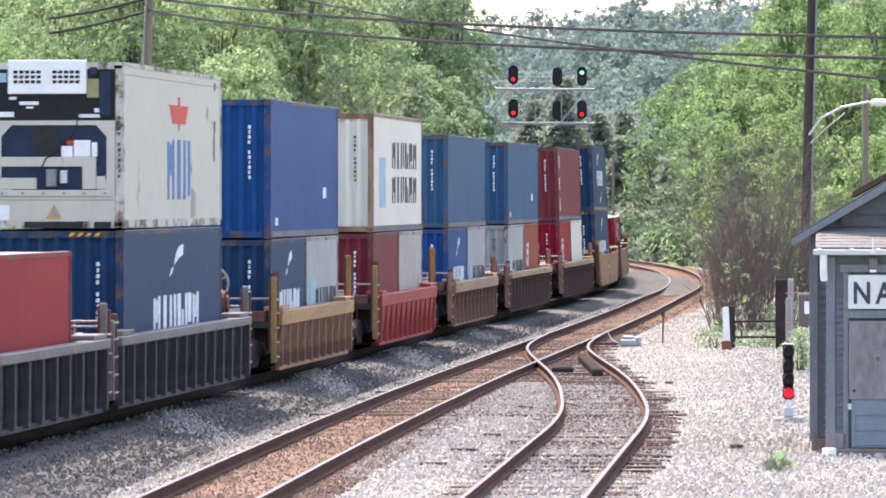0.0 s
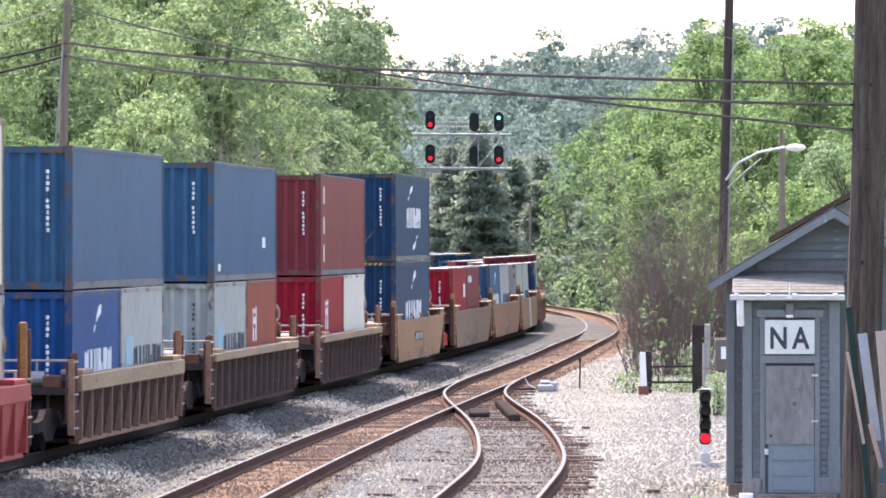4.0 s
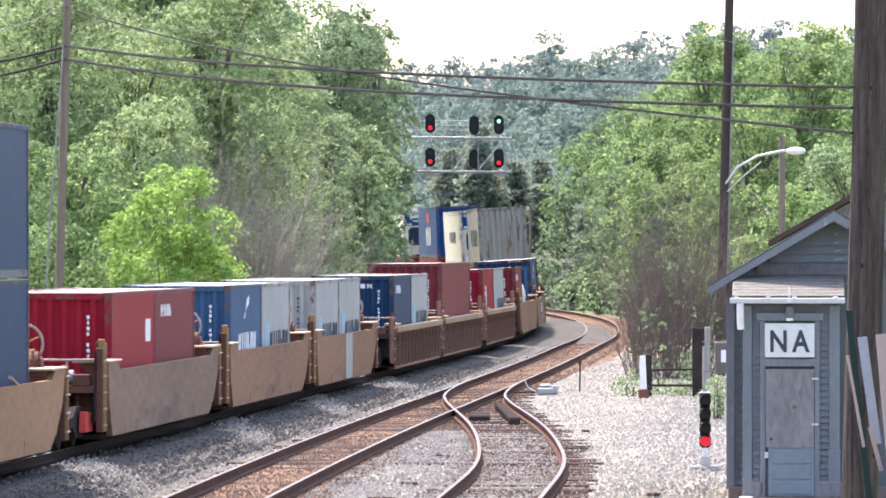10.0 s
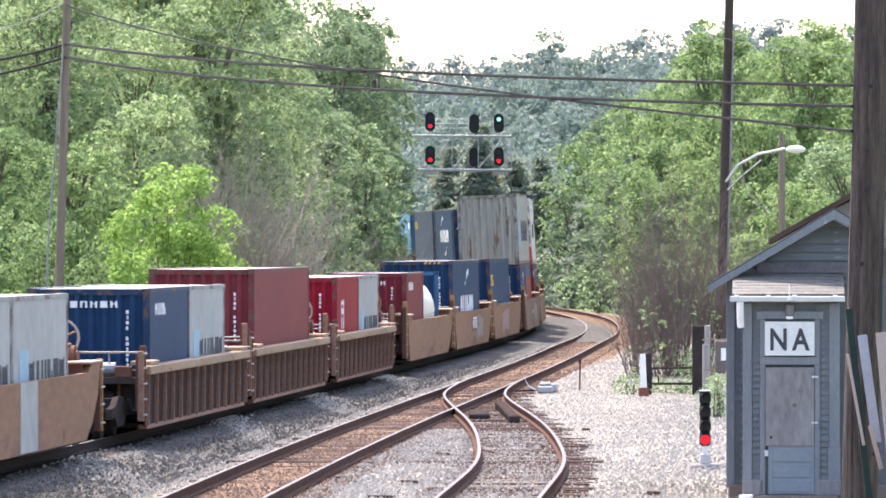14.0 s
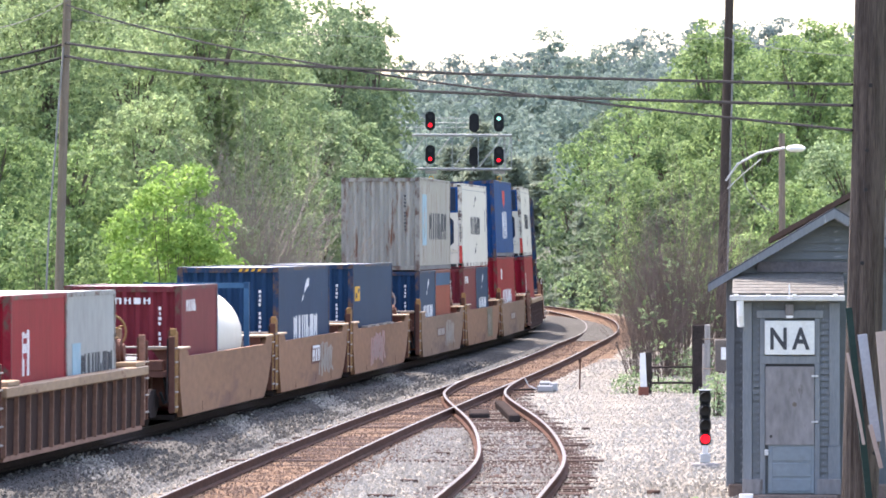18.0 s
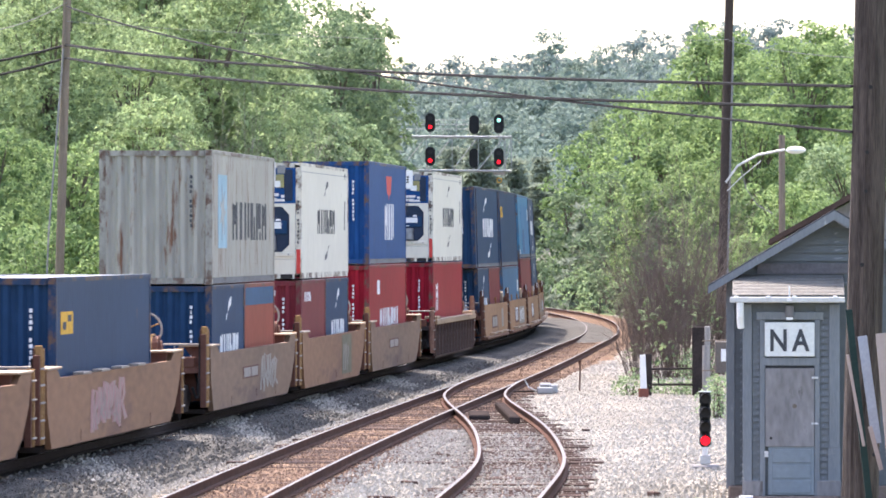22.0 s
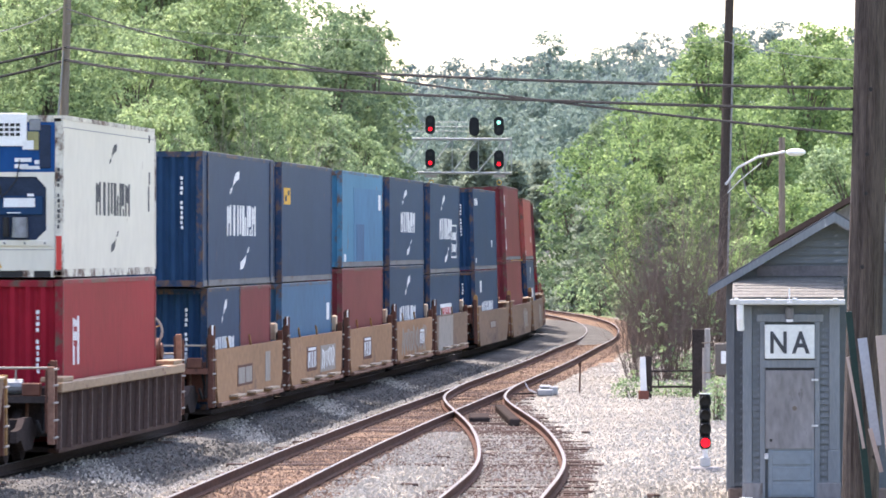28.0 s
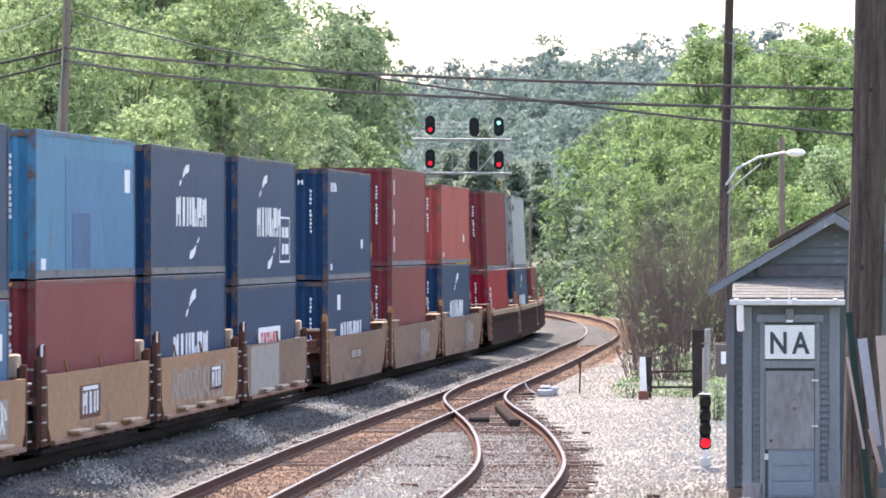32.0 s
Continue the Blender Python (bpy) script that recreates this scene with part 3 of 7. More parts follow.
def scrawl(parent, label, material, x, y, z, w, h, n, seed, thick):
    """Looping spray-can strokes, each a flat ribbon that runs up and down, on a wagon's flank."""
    rg = random.Random(seed)
    c = w / n
    for k in range(n):
        pts = [(c * rg.uniform(0.0, 0.3), -h * rg.uniform(0.3, 0.5)), (c * rg.uniform(0.1, 0.5), h * rg.uniform(-0.1, 0.1)), (c * rg.uniform(0.2, 0.6), h * rg.uniform(0.25, 0.5)), (c * rg.uniform(0.7, 1.1), h * rg.uniform(0.2, 0.45)), (c * rg.uniform(0.6, 1.1), h * rg.uniform(-0.1, 0.15)), (c * rg.uniform(0.3, 0.7), -h * rg.uniform(0.0, 0.2)), (c * rg.uniform(0.7, 1.3), -h * rg.uniform(0.25, 0.5))]
        bm = bmesh.new()
        rows = []
        for i, (py, pz) in enumerate(pts):
            q, r = pts[max(i - 1, 0)], pts[min(i + 1, len(pts) - 1)]
            d = Vector((r[0] - q[0], (r[1] - q[1]) * 6)).normalized()
            t = thick * rg.uniform(0.7, 1.3)
            rows.append((bm.verts.new((0.004, py + d.y * t * 4, pz - d.x * t)), bm.verts.new((0.004, py - d.y * t * 4, pz + d.x * t))))
        for a, b in zip(rows, rows[1:]):
            bm.faces.new((a[0], b[0], b[1], a[1]))
        o = part("graffiti", bm, material, parent, label)
        o.matrix_local = pose(x, y - w / 2 + k * c, z)


def bars_mesh(n, w, h, gap=0.2, holes=True):
    """A row of n plain letter-sized bars, width w in all, in the plane X = 0, along Y; they stand 6 mm proud."""
    bm = bmesh.new()
    c = w / n
    for i in range(n):
        a, b = -w / 2 + i * c + c * gap / 2, -w / 2 + (i + 1) * c - c * gap / 2
        if holes and i % 3 != 1:
            st = (b - a) * 0.3
            box(bm, 0, 0.006, a, a + st, -h / 2, h / 2)
            box(bm, 0, 0.006, b - st, b, -h / 2, h / 2)
            z = h * (0.5 - 0.3 * (i % 2)) - h * 0.18
            box(bm, 0, 0.006, a + st, b - st, z, z + h * 0.18)
        else:
            box(bm, 0, 0.006, a, b, -h / 2, h / 2)
    return bm


def swoosh(flip):
    """A plain curved brush mark in two strokes."""
    strokes = [[(-0.16, -0.14), (-0.04, 0.22), (0.16, 0.44), (0.44, 0.5), (0.40, 0.16), (0.12, 0.06)], [(-0.46, -0.5), (-0.36, -0.26), (-0.22, -0.20), (-0.30, -0.40)]]
    sg = -1 if flip else 1
    return joined([prism([(sg * a, sg * b) for a, b in pts], 0, 0.006, "x") for pts in strokes])


def on_side(parent, name, bm, material, y, z, both=True, label=""):
    """Lays a flat marking on the right flank, and on the left one too."""
    if isinstance(bm, tuple):
        n, w, h, gap = bm
        for i in range(n):
            on_side(parent, "letter_block", letter_shape(i, w / n * (1 - gap), h), material, y - w / 2 + (i + 0.5) * w / n, z, both)
        return None
    me = mesh_of(bm, name, material)
    o = part(name, me, material, parent, label)
    o.matrix_local = pose(CW - 0.0115, y, z)
    if both:
        o2 = part(name, me, material, parent, label)
        o2.matrix_local = pose(-CW + 0.0115, -y, z, 0, 0, 180)
    return o


def on_end(parent, name, bm, material, x, z, y=0.0, label=""):
    if isinstance(bm, tuple):
        bm = bars_mesh(*bm)
    o = part(name, bm, material, parent, label)
    o["kind"] = "stuff"
    o.matrix_local = pose(x, y - 0.004, z, 0, 0, -90)
    return o


def code_bars(n=11, w=0.085, h=0.95):
    """A column of small bars: a number that stands upright on an end."""
    bm = bmesh.new()
    for i in range(n):
        z = h / 2 - (i + 0.5) * h / n
        if i == 4:
            continue
        k = h / n * 0.33
        box(bm, 0, 0.006, -w / 2 + (0.012 if i % 3 == 1 else 0), w / 2 - (0.012 if i % 2 else 0), z - k, z + k)
    return bm


COLOURS = {"navy": "dark blue", "blue": "bright blue", "steelblue": "faded blue", "lightblue": "light blue", "skyblue": "pale blue", "red": "bright red", "darkred": "dark red",
           "brown": "brownish red", "brick": "orange-red", "white": "white", "grey": "rust-streaked grey", "palegrey": "pale grey", "beige": "grey-beige", "cream": "cream", "coral": "faded coral red"}


def dry_box(colour, feet, tall, style, stacked, post=None):
    L = {45: 13.716, 40: 12.192, 20: 6.058}[feet]
    H = 2.896 if tall else 2.591
    P = paint(colour)
    where = "stacked on another container" if stacked else "resting in a well wagon"
    ob = thing("shipping_container", f"{COLOURS[colour]} corrugated steel { {45: 'forty-five', 40: 'forty', 20: 'twenty'}[feet] }-foot shipping container {where}", "container", group="containers on the train")
    part("frame", cached(("frame", L, H), lambda: frame_bm(L, H), post or edge_paint(colour)), None, ob)
    sl = L - 0.26
    for i, sg in enumerate((1, -1)):
        o = part("side_panel", cached(("side_panel", L, H), lambda: corrugated(sl, 0.15, H - 0.07, 0.278, 0.0016), P), None, ob)
        o.matrix_local = pose(sg * (CW - 0.012), 0, 0, 0, 0, 0 if sg > 0 else 180)
    o = part("end_panel", cached(("end_panel", H), lambda: corrugated(2.2, 0.14, H - 0.12, 0.275, 0.075), P), None, ob)
    o.matrix_local = pose(0, -L / 2 + 0.015, 0, 0, 0, -90)
    for sg in (-1, 1):
        d = part("door", cached(("door", H), lambda: boxes([(-0.53, 0.53, -0.03, 0.0, 0.14, H - 0.12)] + [(-0.48, 0.48, 0.0, 0.02, z, z + 0.32) for z in (0.3, 0.95, 1.6)]), P), None, ob)
        d.matrix_local = pose(sg * 0.55, L / 2 - 0.03, 0)
        for dx in (-0.25, 0.2):
            r = part("locking_bar", cached(("locking_bar", H), lambda: rods([((0, 0, 0.1), (0, 0, H - 0.08), 0.018)]), M_GALV), None, d)
            r.matrix_local = pose(dx, 0.04, 0)
    o = part("roof", cached(("roof", L), lambda: corrugated(L - 0.2, -1.16, 1.16, 0.35, 0.02), roof_glare_paint(colour)), None, ob)
    o.matrix_local = pose(0, 0, H - 0.012, 0, -90, 0)
    # Thin pale strips draw the sunlit line along both upper edges.
    for sg in (1, -1):
        o = part("top_rail_wear", cached(("top_rail_wear", L), lambda: boxes([(-0.07, 0.004, -L / 2 + 0.2, L / 2 - 0.2, 0, 0.012)]), roof_glare_paint(colour)), None, ob, "pale upper edge, sunlight put into its colour")
        o.matrix_local = pose(sg * (CW - 0.004), 0, H - 0.005, 0, 0, 0 if sg > 0 else 180)
    cast = cached(("corner_casting",), lambda: boxes([(-0.08, 0.08, -0.09, 0.09, -0.06, 0.06)]), post or edge_paint(colour))
    for sx in (-1, 1):
        for sy in (-1, 1):
            for z in (0.06, H - 0.06):
                c = part("corner_casting", cast, None, ob)
                c.matrix_local = pose(sx * (CW - 0.077), sy * (L / 2 - 0.087), z)
    part("floor", cached(("floor", L), lambda: boxes([(-1.1, 1.1, -L / 2 + 0.15, L / 2 - 0.15, 0.05, 0.14)]), M_STEEL_DARK), None, ob)
    if stacked:
        for sg in (1, -1):
            o = part("bottom_rail", cached(("bottom_rail", L), lambda: boxes([(0, 0.006, -L / 2 + 0.18, L / 2 - 0.18, 0.025, 0.15)]), M_RAIL_GREY), None, ob, "grey bottom rail")
            o.matrix_local = pose(sg * (CW - 0.003), 0, 0, 0, 0, 0 if sg > 0 else 180)
    marks(ob, style, L, H, colour)
    if feet == 45:
        for sx in (-1, 1):
            for sy in (-1, 1):
                o = part("stacking_post", cached(("stacking_post", H), lambda: boxes([(-0.02, 0.02, -0.09, 0.09, 0.02, H - 0.02)]), edge_paint(colour)), None, ob, "worn stacking post")
                o.matrix_local = pose(sx * CW, sy * 6.0, 0)
        o = part("digit", text_mesh("45", 0.62, M_MARK_W), None, ob, "white number 45")
        o.matrix_local = pose(-0.72, -L / 2 - 0.006, H * 0.58, 90, 0, 0)
    return ob, H


def text_mesh(body, size, material):
    """Characters of the built-in font as a mesh, standing in the XY plane."""
    tc = bpy.data.curves.new("letter", "FONT")
    tc.body, tc.size, tc.extrude, tc.align_x, tc.offset = body, size, 0.003, "CENTER", 0.012
    tob = bpy.data.objects.new("letter", tc)
    scene.collection.objects.link(tob)
    me = bpy.data.meshes.new_from_object(tob.evaluated_get(bpy.context.evaluated_depsgraph_get()))
    bpy.data.objects.remove(tob)
    me.materials.clear()
    me.materials.append(material)
    return me


def marks(ob, style, L, H, colour):
    pale = colour in ("white", "palegrey", "grey", "cream", "beige")
    ink = M_MARK_K if pale else M_MARK_W
    e = -L / 2
    on_end(ob, "lettering", code_bars(11, 0.058, 1.15), ink, 0.77, H * 0.62, e)
    for f in style.split("+"):
        k = L / 12.192
        if f == "swoosh":
            zc = H * 0.5
            on_side(ob, "lettering", letters(6, 4.6 * k + 0.5, H * 0.235), ink, 0.3, zc)
            a = on_side(ob, "emblem", swoosh(False), ink, -0.9 * k, zc + H * 0.29)
            b = on_side(ob, "emblem", swoosh(True), ink, 0.8 * k, zc - H * 0.29)
            for q in (o for o in ob.children if o.name.startswith("emblem")):
                q.scale = (1, 1.6 * k + 0.2, H * 0.18)
        elif f == "low":
            a = on_side(ob, "emblem", swoosh(False), ink, 0.2 * k, H * 0.80)
            on_side(ob, "lettering", letters(6, 4.6 * k + 1.2, H * 0.27), ink, 0.2, H * 0.45)
            for q in (o for o in ob.children if o.name.startswith("emblem")):
                q.scale = (1, 1.6 * k + 0.3, H * 0.20)
        elif f == "star":
            on_side(ob, "emblem", boxes([(0, 0.006, -0.8, 0.8, -0.75, 0.85)]), M_MARK_C, e + 2.0, H * 0.53)
            st = [(0.62 * (1 if i % 2 == 0 else 0.36) * math.cos(i * math.pi / 7), 0.62 * (1 if i % 2 == 0 else 0.36) * math.sin(i * math.pi / 7)) for i in range(14)]
            on_side(ob, "emblem", prism(st, 0.006, 0.011, "x"), paint("palegrey"), e + 2.0, H * 0.54)
            on_side(ob, "lettering", letters(6, 6.9, H * 0.29, 0.22), ink, e + 7.2, H * 0.48)
        elif f == "twoline":
            on_side(ob, "emblem", boxes([(0, 0.006, -0.75, 0.75, -0.62, 0.62)]), M_MARK_C, e + 2.2, H * 0.42)
            for z in (0.66, 0.36):
                on_side(ob, "lettering", letters(6, 6.4, H * 0.23, 0.25), ink, e + 7.6, H * z)
        elif f == "lowstar":
            on_side(ob, "emblem", boxes([(0, 0.006, -0.5, 0.5, -0.45, 0.40)]), M_MARK_C, -1.8, H * 0.49)
            on_side(ob, "lettering", letters(6, 4.0, H * 0.21, 0.18), ink, 0.7, H * 0.46)
        elif f == "eagle":
            on_side(ob, "emblem", prism([(-0.9, 0.28), (0.9, 0.28), (0.6, -0.22), (0.15, -0.28), (0, -0.42), (-0.15, -0.28), (-0.6, -0.22)], 0, 0.006, "x"), M_MARK_R, 0.3, H * 0.78)
            on_side(ob, "lettering", letters(3, 3.0, H * 0.36, 0.12), M_MARK_B if pale else M_MARK_W, 0.4, H * 0.42)
        elif f == "ticks":
            for z in (0.8, 0.5, 0.22):
                on_side(ob, "lettering", boxes([(0, 0.006, -0.12, 0.12, -0.22, 0.22)]), ink, e + 0.9, H * z)
        elif f == "three":
            on_side(ob, "lettering", letters(1, 0.8, H * 0.30, 0.1, False), ink, e + 1.6, H * 0.62)
            on_side(ob, "lettering", boxes([(0.006, 0.009, -0.2, 0.22, -0.10, 0.0), (0.006, 0.009, -0.2, 0.22, 0.16, 0.25)]), paint(colour), e + 1.5, H * 0.62)
        elif f == "wordlow":
            on_side(ob, "lettering", letters(7, 6.2 * k, H * 0.24, 0.2), ink, 0.4, H * 0.45)
            on_side(ob, "emblem", boxes([(0, 0.006, -0.4, 0.4, -0.2, 0.2)]), ink, e + 3.0, H * 0.78)
        elif f == "panelword":
            on_side(ob, "emblem", boxes([(0, 0.004, -2.3, 2.3, -0.42, 0.42)]), M_MARK_W, 0.4, H * 0.46, True, "white panel")
            on_side(ob, "lettering", bars_mesh(6, 3.8, 0.6, 0.25), M_MARK_R, 0.4, H * 0.46)
        elif f == "box":
            on_side(ob, "emblem", boxes([(0, 0.006, -1.1, 1.1, 0.5, 0.55), (0, 0.006, -1.1, 1.1, -0.55, -0.5), (0, 0.006, -1.1, -1.05, -0.5, 0.5), (0, 0.006, 1.05, 1.1, -0.5, 0.5), (0, 0.006, -0.6, -0.1, 0.05, 0.3), (0, 0.006, 0.1, 0.8, 0.05, 0.3), (0, 0.006, -0.6, -0.1, -0.35, -0.1), (0, 0.006, 0.1, 0.8, -0.35, -0.1)]), ink, -e - 2.4, H * 0.36)
        elif f == "topband":
            on_side(ob, "emblem", boxes([(0, 0.005, -L / 2 + 0.2, L / 2 - 0.2, -0.20, 0.20)]), paint("steelblue"), 0, H - 0.29, True, "blue-grey upper band")
        elif f == "yellow":
            on_side(ob, "emblem", boxes([(0, 0.006, -0.72, 0.72, -0.20, 0.20)]), M_MARK_Y, e + 1.3, H * 0.72)
            on_side(ob, "lettering", boxes([(0.006, 0.009, -0.5, -0.1, -0.12, 0.02), (0.006, 0.009, 0.1, 0.5, 0.02, 0.14)]), M_MARK_K, e + 1.3, H * 0.72)
        elif f == "topword":
            on_side(ob, "lettering", letters(4, 1.6, 0.24, 0.2), ink, e + 1.6, H * 0.84)
            on_end(ob, "lettering", letters(6, 1.2, 0.13, 0.3), ink, 0.0, H * 0.88, e)
        elif f == "panel":
            on_side(ob, "emblem", boxes([(0, 0.005, -4.2, 4.2, -1.05, 0.95)]), paint("patchblue"), 1.5, H * 0.47, True, "repainted patch")
            on_side(ob, "emblem", boxes([(0.005, 0.009, -1.1, 1.1, -0.5, 0.5)]), paint("patchdark"), -0.8, H * 0.26, True, "darker repainted patch")
        elif f == "corner":
            on_side(ob, "lettering", boxes([(0, 0.006, -0.35, 0.35, -0.22, 0.22)]), ink, -e - 1.0, H * 0.70)
            on_side(ob, "lettering", boxes([(0, 0.006, -0.25, 0.25, -0.1, 0.1)]), ink, e + 0.9, H * 0.10)
        elif f == "small":
            on_side(ob, "lettering", boxes([(0, 0.006, -0.3, 0.3, -0.12, 0.12)]), ink, -e - 2.6, H * 0.33)
            on_side(ob, "lettering", boxes([(0, 0.006, -0.2, 0.2, -0.08, 0.08)]), ink, e + 1.0, H * 0.12)
        elif f == "ylabel":
            on_end(ob, "sticker", boxes([(0, 0.006, -0.27, 0.27, -0.22, 0.22)]), M_MARK_Y, 0.35, H * 0.16, e, "yellow sticker")
        elif f == "stripes":
            o = part("hazard_stripe", joined([prism([(x, -0.03), (x + 0.07, -0.03), (x + 0.12, 0.035), (x + 0.05, 0.035)], -0.006, 0) for x in (0.25, 0.40, 0.55, 0.70)]), M_MARK_Y, ob)
            o.matrix_local = pose(0, e - 0.004, H - 0.07)


def reefer(colour, band, style):
    """A refrigerated container: smooth flanks, its machinery in the end towards the camera."""
    L, H = 12.192, 2.896
    P = paint(colour)
    ob = thing("refrigerated_container", f"{COLOURS[colour]} refrigerated shipping container with {'blue' if band == 'blue' else 'black'} cooling unit, stacked on top", "container", group="containers on the train")
    part("frame", cached(("reefer_frame", L, H), lambda: frame_bm(L, H), edge_paint(colour)), None, ob)
    for sg in (1, -1):
        o = part("side_panel", cached(("flat_side", L), lambda: boxes([(-0.05, -0.012, -L / 2 + 0.13, L / 2 - 0.13, 0.15, H - 0.07)]), P), None, ob)
        o.matrix_local = pose(sg * CW, 0, 0, 0, 0, 0 if sg > 0 else 180)
    part("roof", cached(("flat_roof", L), lambda: boxes([(-1.16, 1.16, -L / 2 + 0.1, L / 2 - 0.1, H - 0.06, H - 0.012)]), P), None, ob)
    part("door", cached(("reefer_door", L), lambda: boxes([(-1.08, 1.08, L / 2 - 0.06, L / 2 - 0.03, 0.14, H - 0.12)]), P), None, ob)
    part("floor", cached(("floor", L), lambda: boxes([(-1.1, 1.1, -L / 2 + 0.15, L / 2 - 0.15, 0.05, 0.14)]), M_STEEL_DARK), None, ob)
    e = -L / 2
    B = paint("blue") if band == "blue" else M_BLACK
    un = part("cooling_unit", boxes([(-1.07, 1.07, e + 0.05, e + 0.12, 0.14, H - 0.12), (-1.07, 1.07, e + 0.012, e + 0.05, 1.88, H - 0.13)]), B, ob, "cooling unit panel")
    part("fan_grille", boxes([(-0.80, 0.575, e - 0.03, e + 0.012, 2.34, H + 0.03)], 0.01), M_WHITE, un, "white fan cover")
    slots = part("grille_mesh", boxes([(x, x + 0.075, e - 0.034, e - 0.03, z, z + 0.055) for x0 in (-0.70, -0.02) for x in np.arange(x0, x0 + 0.45, 0.1) for z in (2.52, 2.605, 2.69)]), M_NEAR_BLACK, un)
    slots["kind"] = "stuff"
    part("filter_box", boxes([(0.585, 0.79, e - 0.03, e + 0.012, 2.27, 2.60)], 0.01), mat("khaki_plastic", (0.26, 0.25, 0.12), 0.5), un, "khaki plastic box")
    part("control_box", boxes([(0.80, 1.0, e - 0.02, e + 0.012, 1.95, 2.72), (0.62, 0.76, e - 0.02, e + 0.012, 2.66, 2.80)], 0.012), M_RECESS, un, "dark control box")
    for q in ((-0.60, -0.27, 2.15, 2.21), (-1.02, -0.70, 1.94, 2.03), (0.44, 0.81, 1.93, 1.99), (0.71, 0.82, 2.02, 2.09), (-0.78, -0.66, 2.24, 2.29), (-0.48, -0.36, 2.09, 2.12)):
        part("label_plate", boxes([(q[0], q[1], e + 0.004, e + 0.012, q[2], q[3])]), M_MARK_W, un)
    part("label_plate", boxes([(-1.0, -0.83, e + 0.004, e + 0.012, 2.54, 2.70)]), M_MARK_C, un)
    # white surround with an eight-cornered opening
    bm = bmesh.new()
    outer = [(-1.07, 0.14), (1.07, 0.14), (1.07, 1.88), (-1.07, 1.88)]
    inner = [(-0.92, 0.86), (-0.74, 0.68), (0.74, 0.68), (0.92, 0.86), (0.92, 1.60), (0.74, 1.80), (-0.74, 1.80), (-0.92, 1.60)]
    for y in (e + 0.0, e + 0.05):
        o4 = [bm.verts.new((x, y, z)) for x, z in outer]
        i8 = [bm.verts.new((x, y, z)) for x, z in inner]
        for q in ((0, 1, "12"), (1, 2, "34"), (2, 3, "56"), (3, 0, "70")):
            a, b = int(q[2][0]), int(q[2][1])
            bm.faces.new((o4[q[0]], o4[q[1]], i8[b], i8[a]))
        for c, (a, b) in enumerate(((0, 1), (2, 3), (4, 5), (6, 7))):
            bm.faces.new((o4[c], i8[b], i8[a]))
    bmesh.ops.recalc_face_normals(bm, faces=bm.faces)
    part("surround", bm, P, un, "white surround of the machinery opening")
    part("recess", boxes([(-0.95, 0.95, e + 0.03, e + 0.05, 0.66, 1.82)]), M_RECESS, un, "dark machinery recess")
    fan = bmesh.new()
    rod(fan, (-0.155, e + 0.012, 1.54), (-0.155, e + 0.03, 1.54), 0.27, None, 24)
    part("fan", fan, M_NEAR_BLACK, un, "dark round fan opening")
    if band == "blue":
        part("motor_panel", boxes([(-0.90, 0.86, e - 0.005, e + 0.03, 1.12, 1.46)], 0.02), paint("navy"), un, "dark blue motor panel")
        for q in ((0.16, 0.72, 1.26, 1.42), (0.58, 0.70, 1.45, 1.50), (0.22, 0.46, 1.15, 1.17), (-0.05, 0.05, 1.14, 1.19)):
            part("label_plate", boxes([(q[0], q[1], e - 0.012, e - 0.005, q[2], q[3])]), M_MARK_W, un)
        for x, r, z0, z1 in ((-0.70, 0.11, 0.72, 1.02), (-0.12, 0.15, 0.72, 1.10), (0.20, 0.06, 0.74, 1.08), (0.45, 0.15, 0.72, 1.08)):
            cyl = bmesh.new()
            rod(cyl, (x, e + 0.01, z0), (x, e + 0.01, z1), r, r * 0.9, 14)
            part("compressor", cyl, M_MACHINE if r > 0.1 else M_NEAR_BLACK, un, "grey compressor cylinder")
        part("control_window", boxes([(0.62, 0.82, e - 0.028, e - 0.02, 2.62, 2.82)], 0.01), M_MACHINE, un)
        for q in ((0.50, 0.70, 2.28, 2.44), (0.36, 0.66, 2.06, 2.13), (0.36, 0.60, 1.95, 2.02)):
            part("label_plate", boxes([(q[0], q[1], e - 0.036, e - 0.03, q[2], q[3])]), M_MARK_W, un)
    else:
        for q, m_ in (((-0.93, 0.50, e - 0.02, e + 0.03, 1.08, 1.25), P), ((-0.93, -0.30, e - 0.01, e + 0.03, 0.69, 0.89), P), ((0.50, 0.74, e - 0.03, e + 0.03, 0.69, 1.25), P), ((0.74, 0.90, e - 0.02, e + 0.03, 0.69, 0.92), P),
                      ((0.13, 0.33, e - 0.01, e + 0.03, 1.25, 1.44), M_WHITE), ((0.345, 0.64, e - 0.01, e + 0.03, 1.25, 1.54), M_WHITE), ((0.66, 0.76, e - 0.01, e + 0.03, 1.25, 1.50), M_WHITE), ((0.22, 0.36, e - 0.01, e + 0.03, 1.46, 1.54), M_MARK_R if band != "blue" else M_MARK_G)):
            part("machine_cover", boxes([q], 0.012), m_, un)
        cyl = bmesh.new()
        rod(cyl, (-0.04, e + 0.01, 0.74), (-0.04, e + 0.01, 1.04), 0.10, None, 14)
        part("compressor", cyl, M_MACHINE, un, "grey compressor cylinder")
        cyl = bmesh.new()
        rod(cyl, (0.17, e + 0.01, 0.80), (0.17, e + 0.01, 1.02), 0.07, None, 14)
        part("motor", cyl, M_GALV, un)
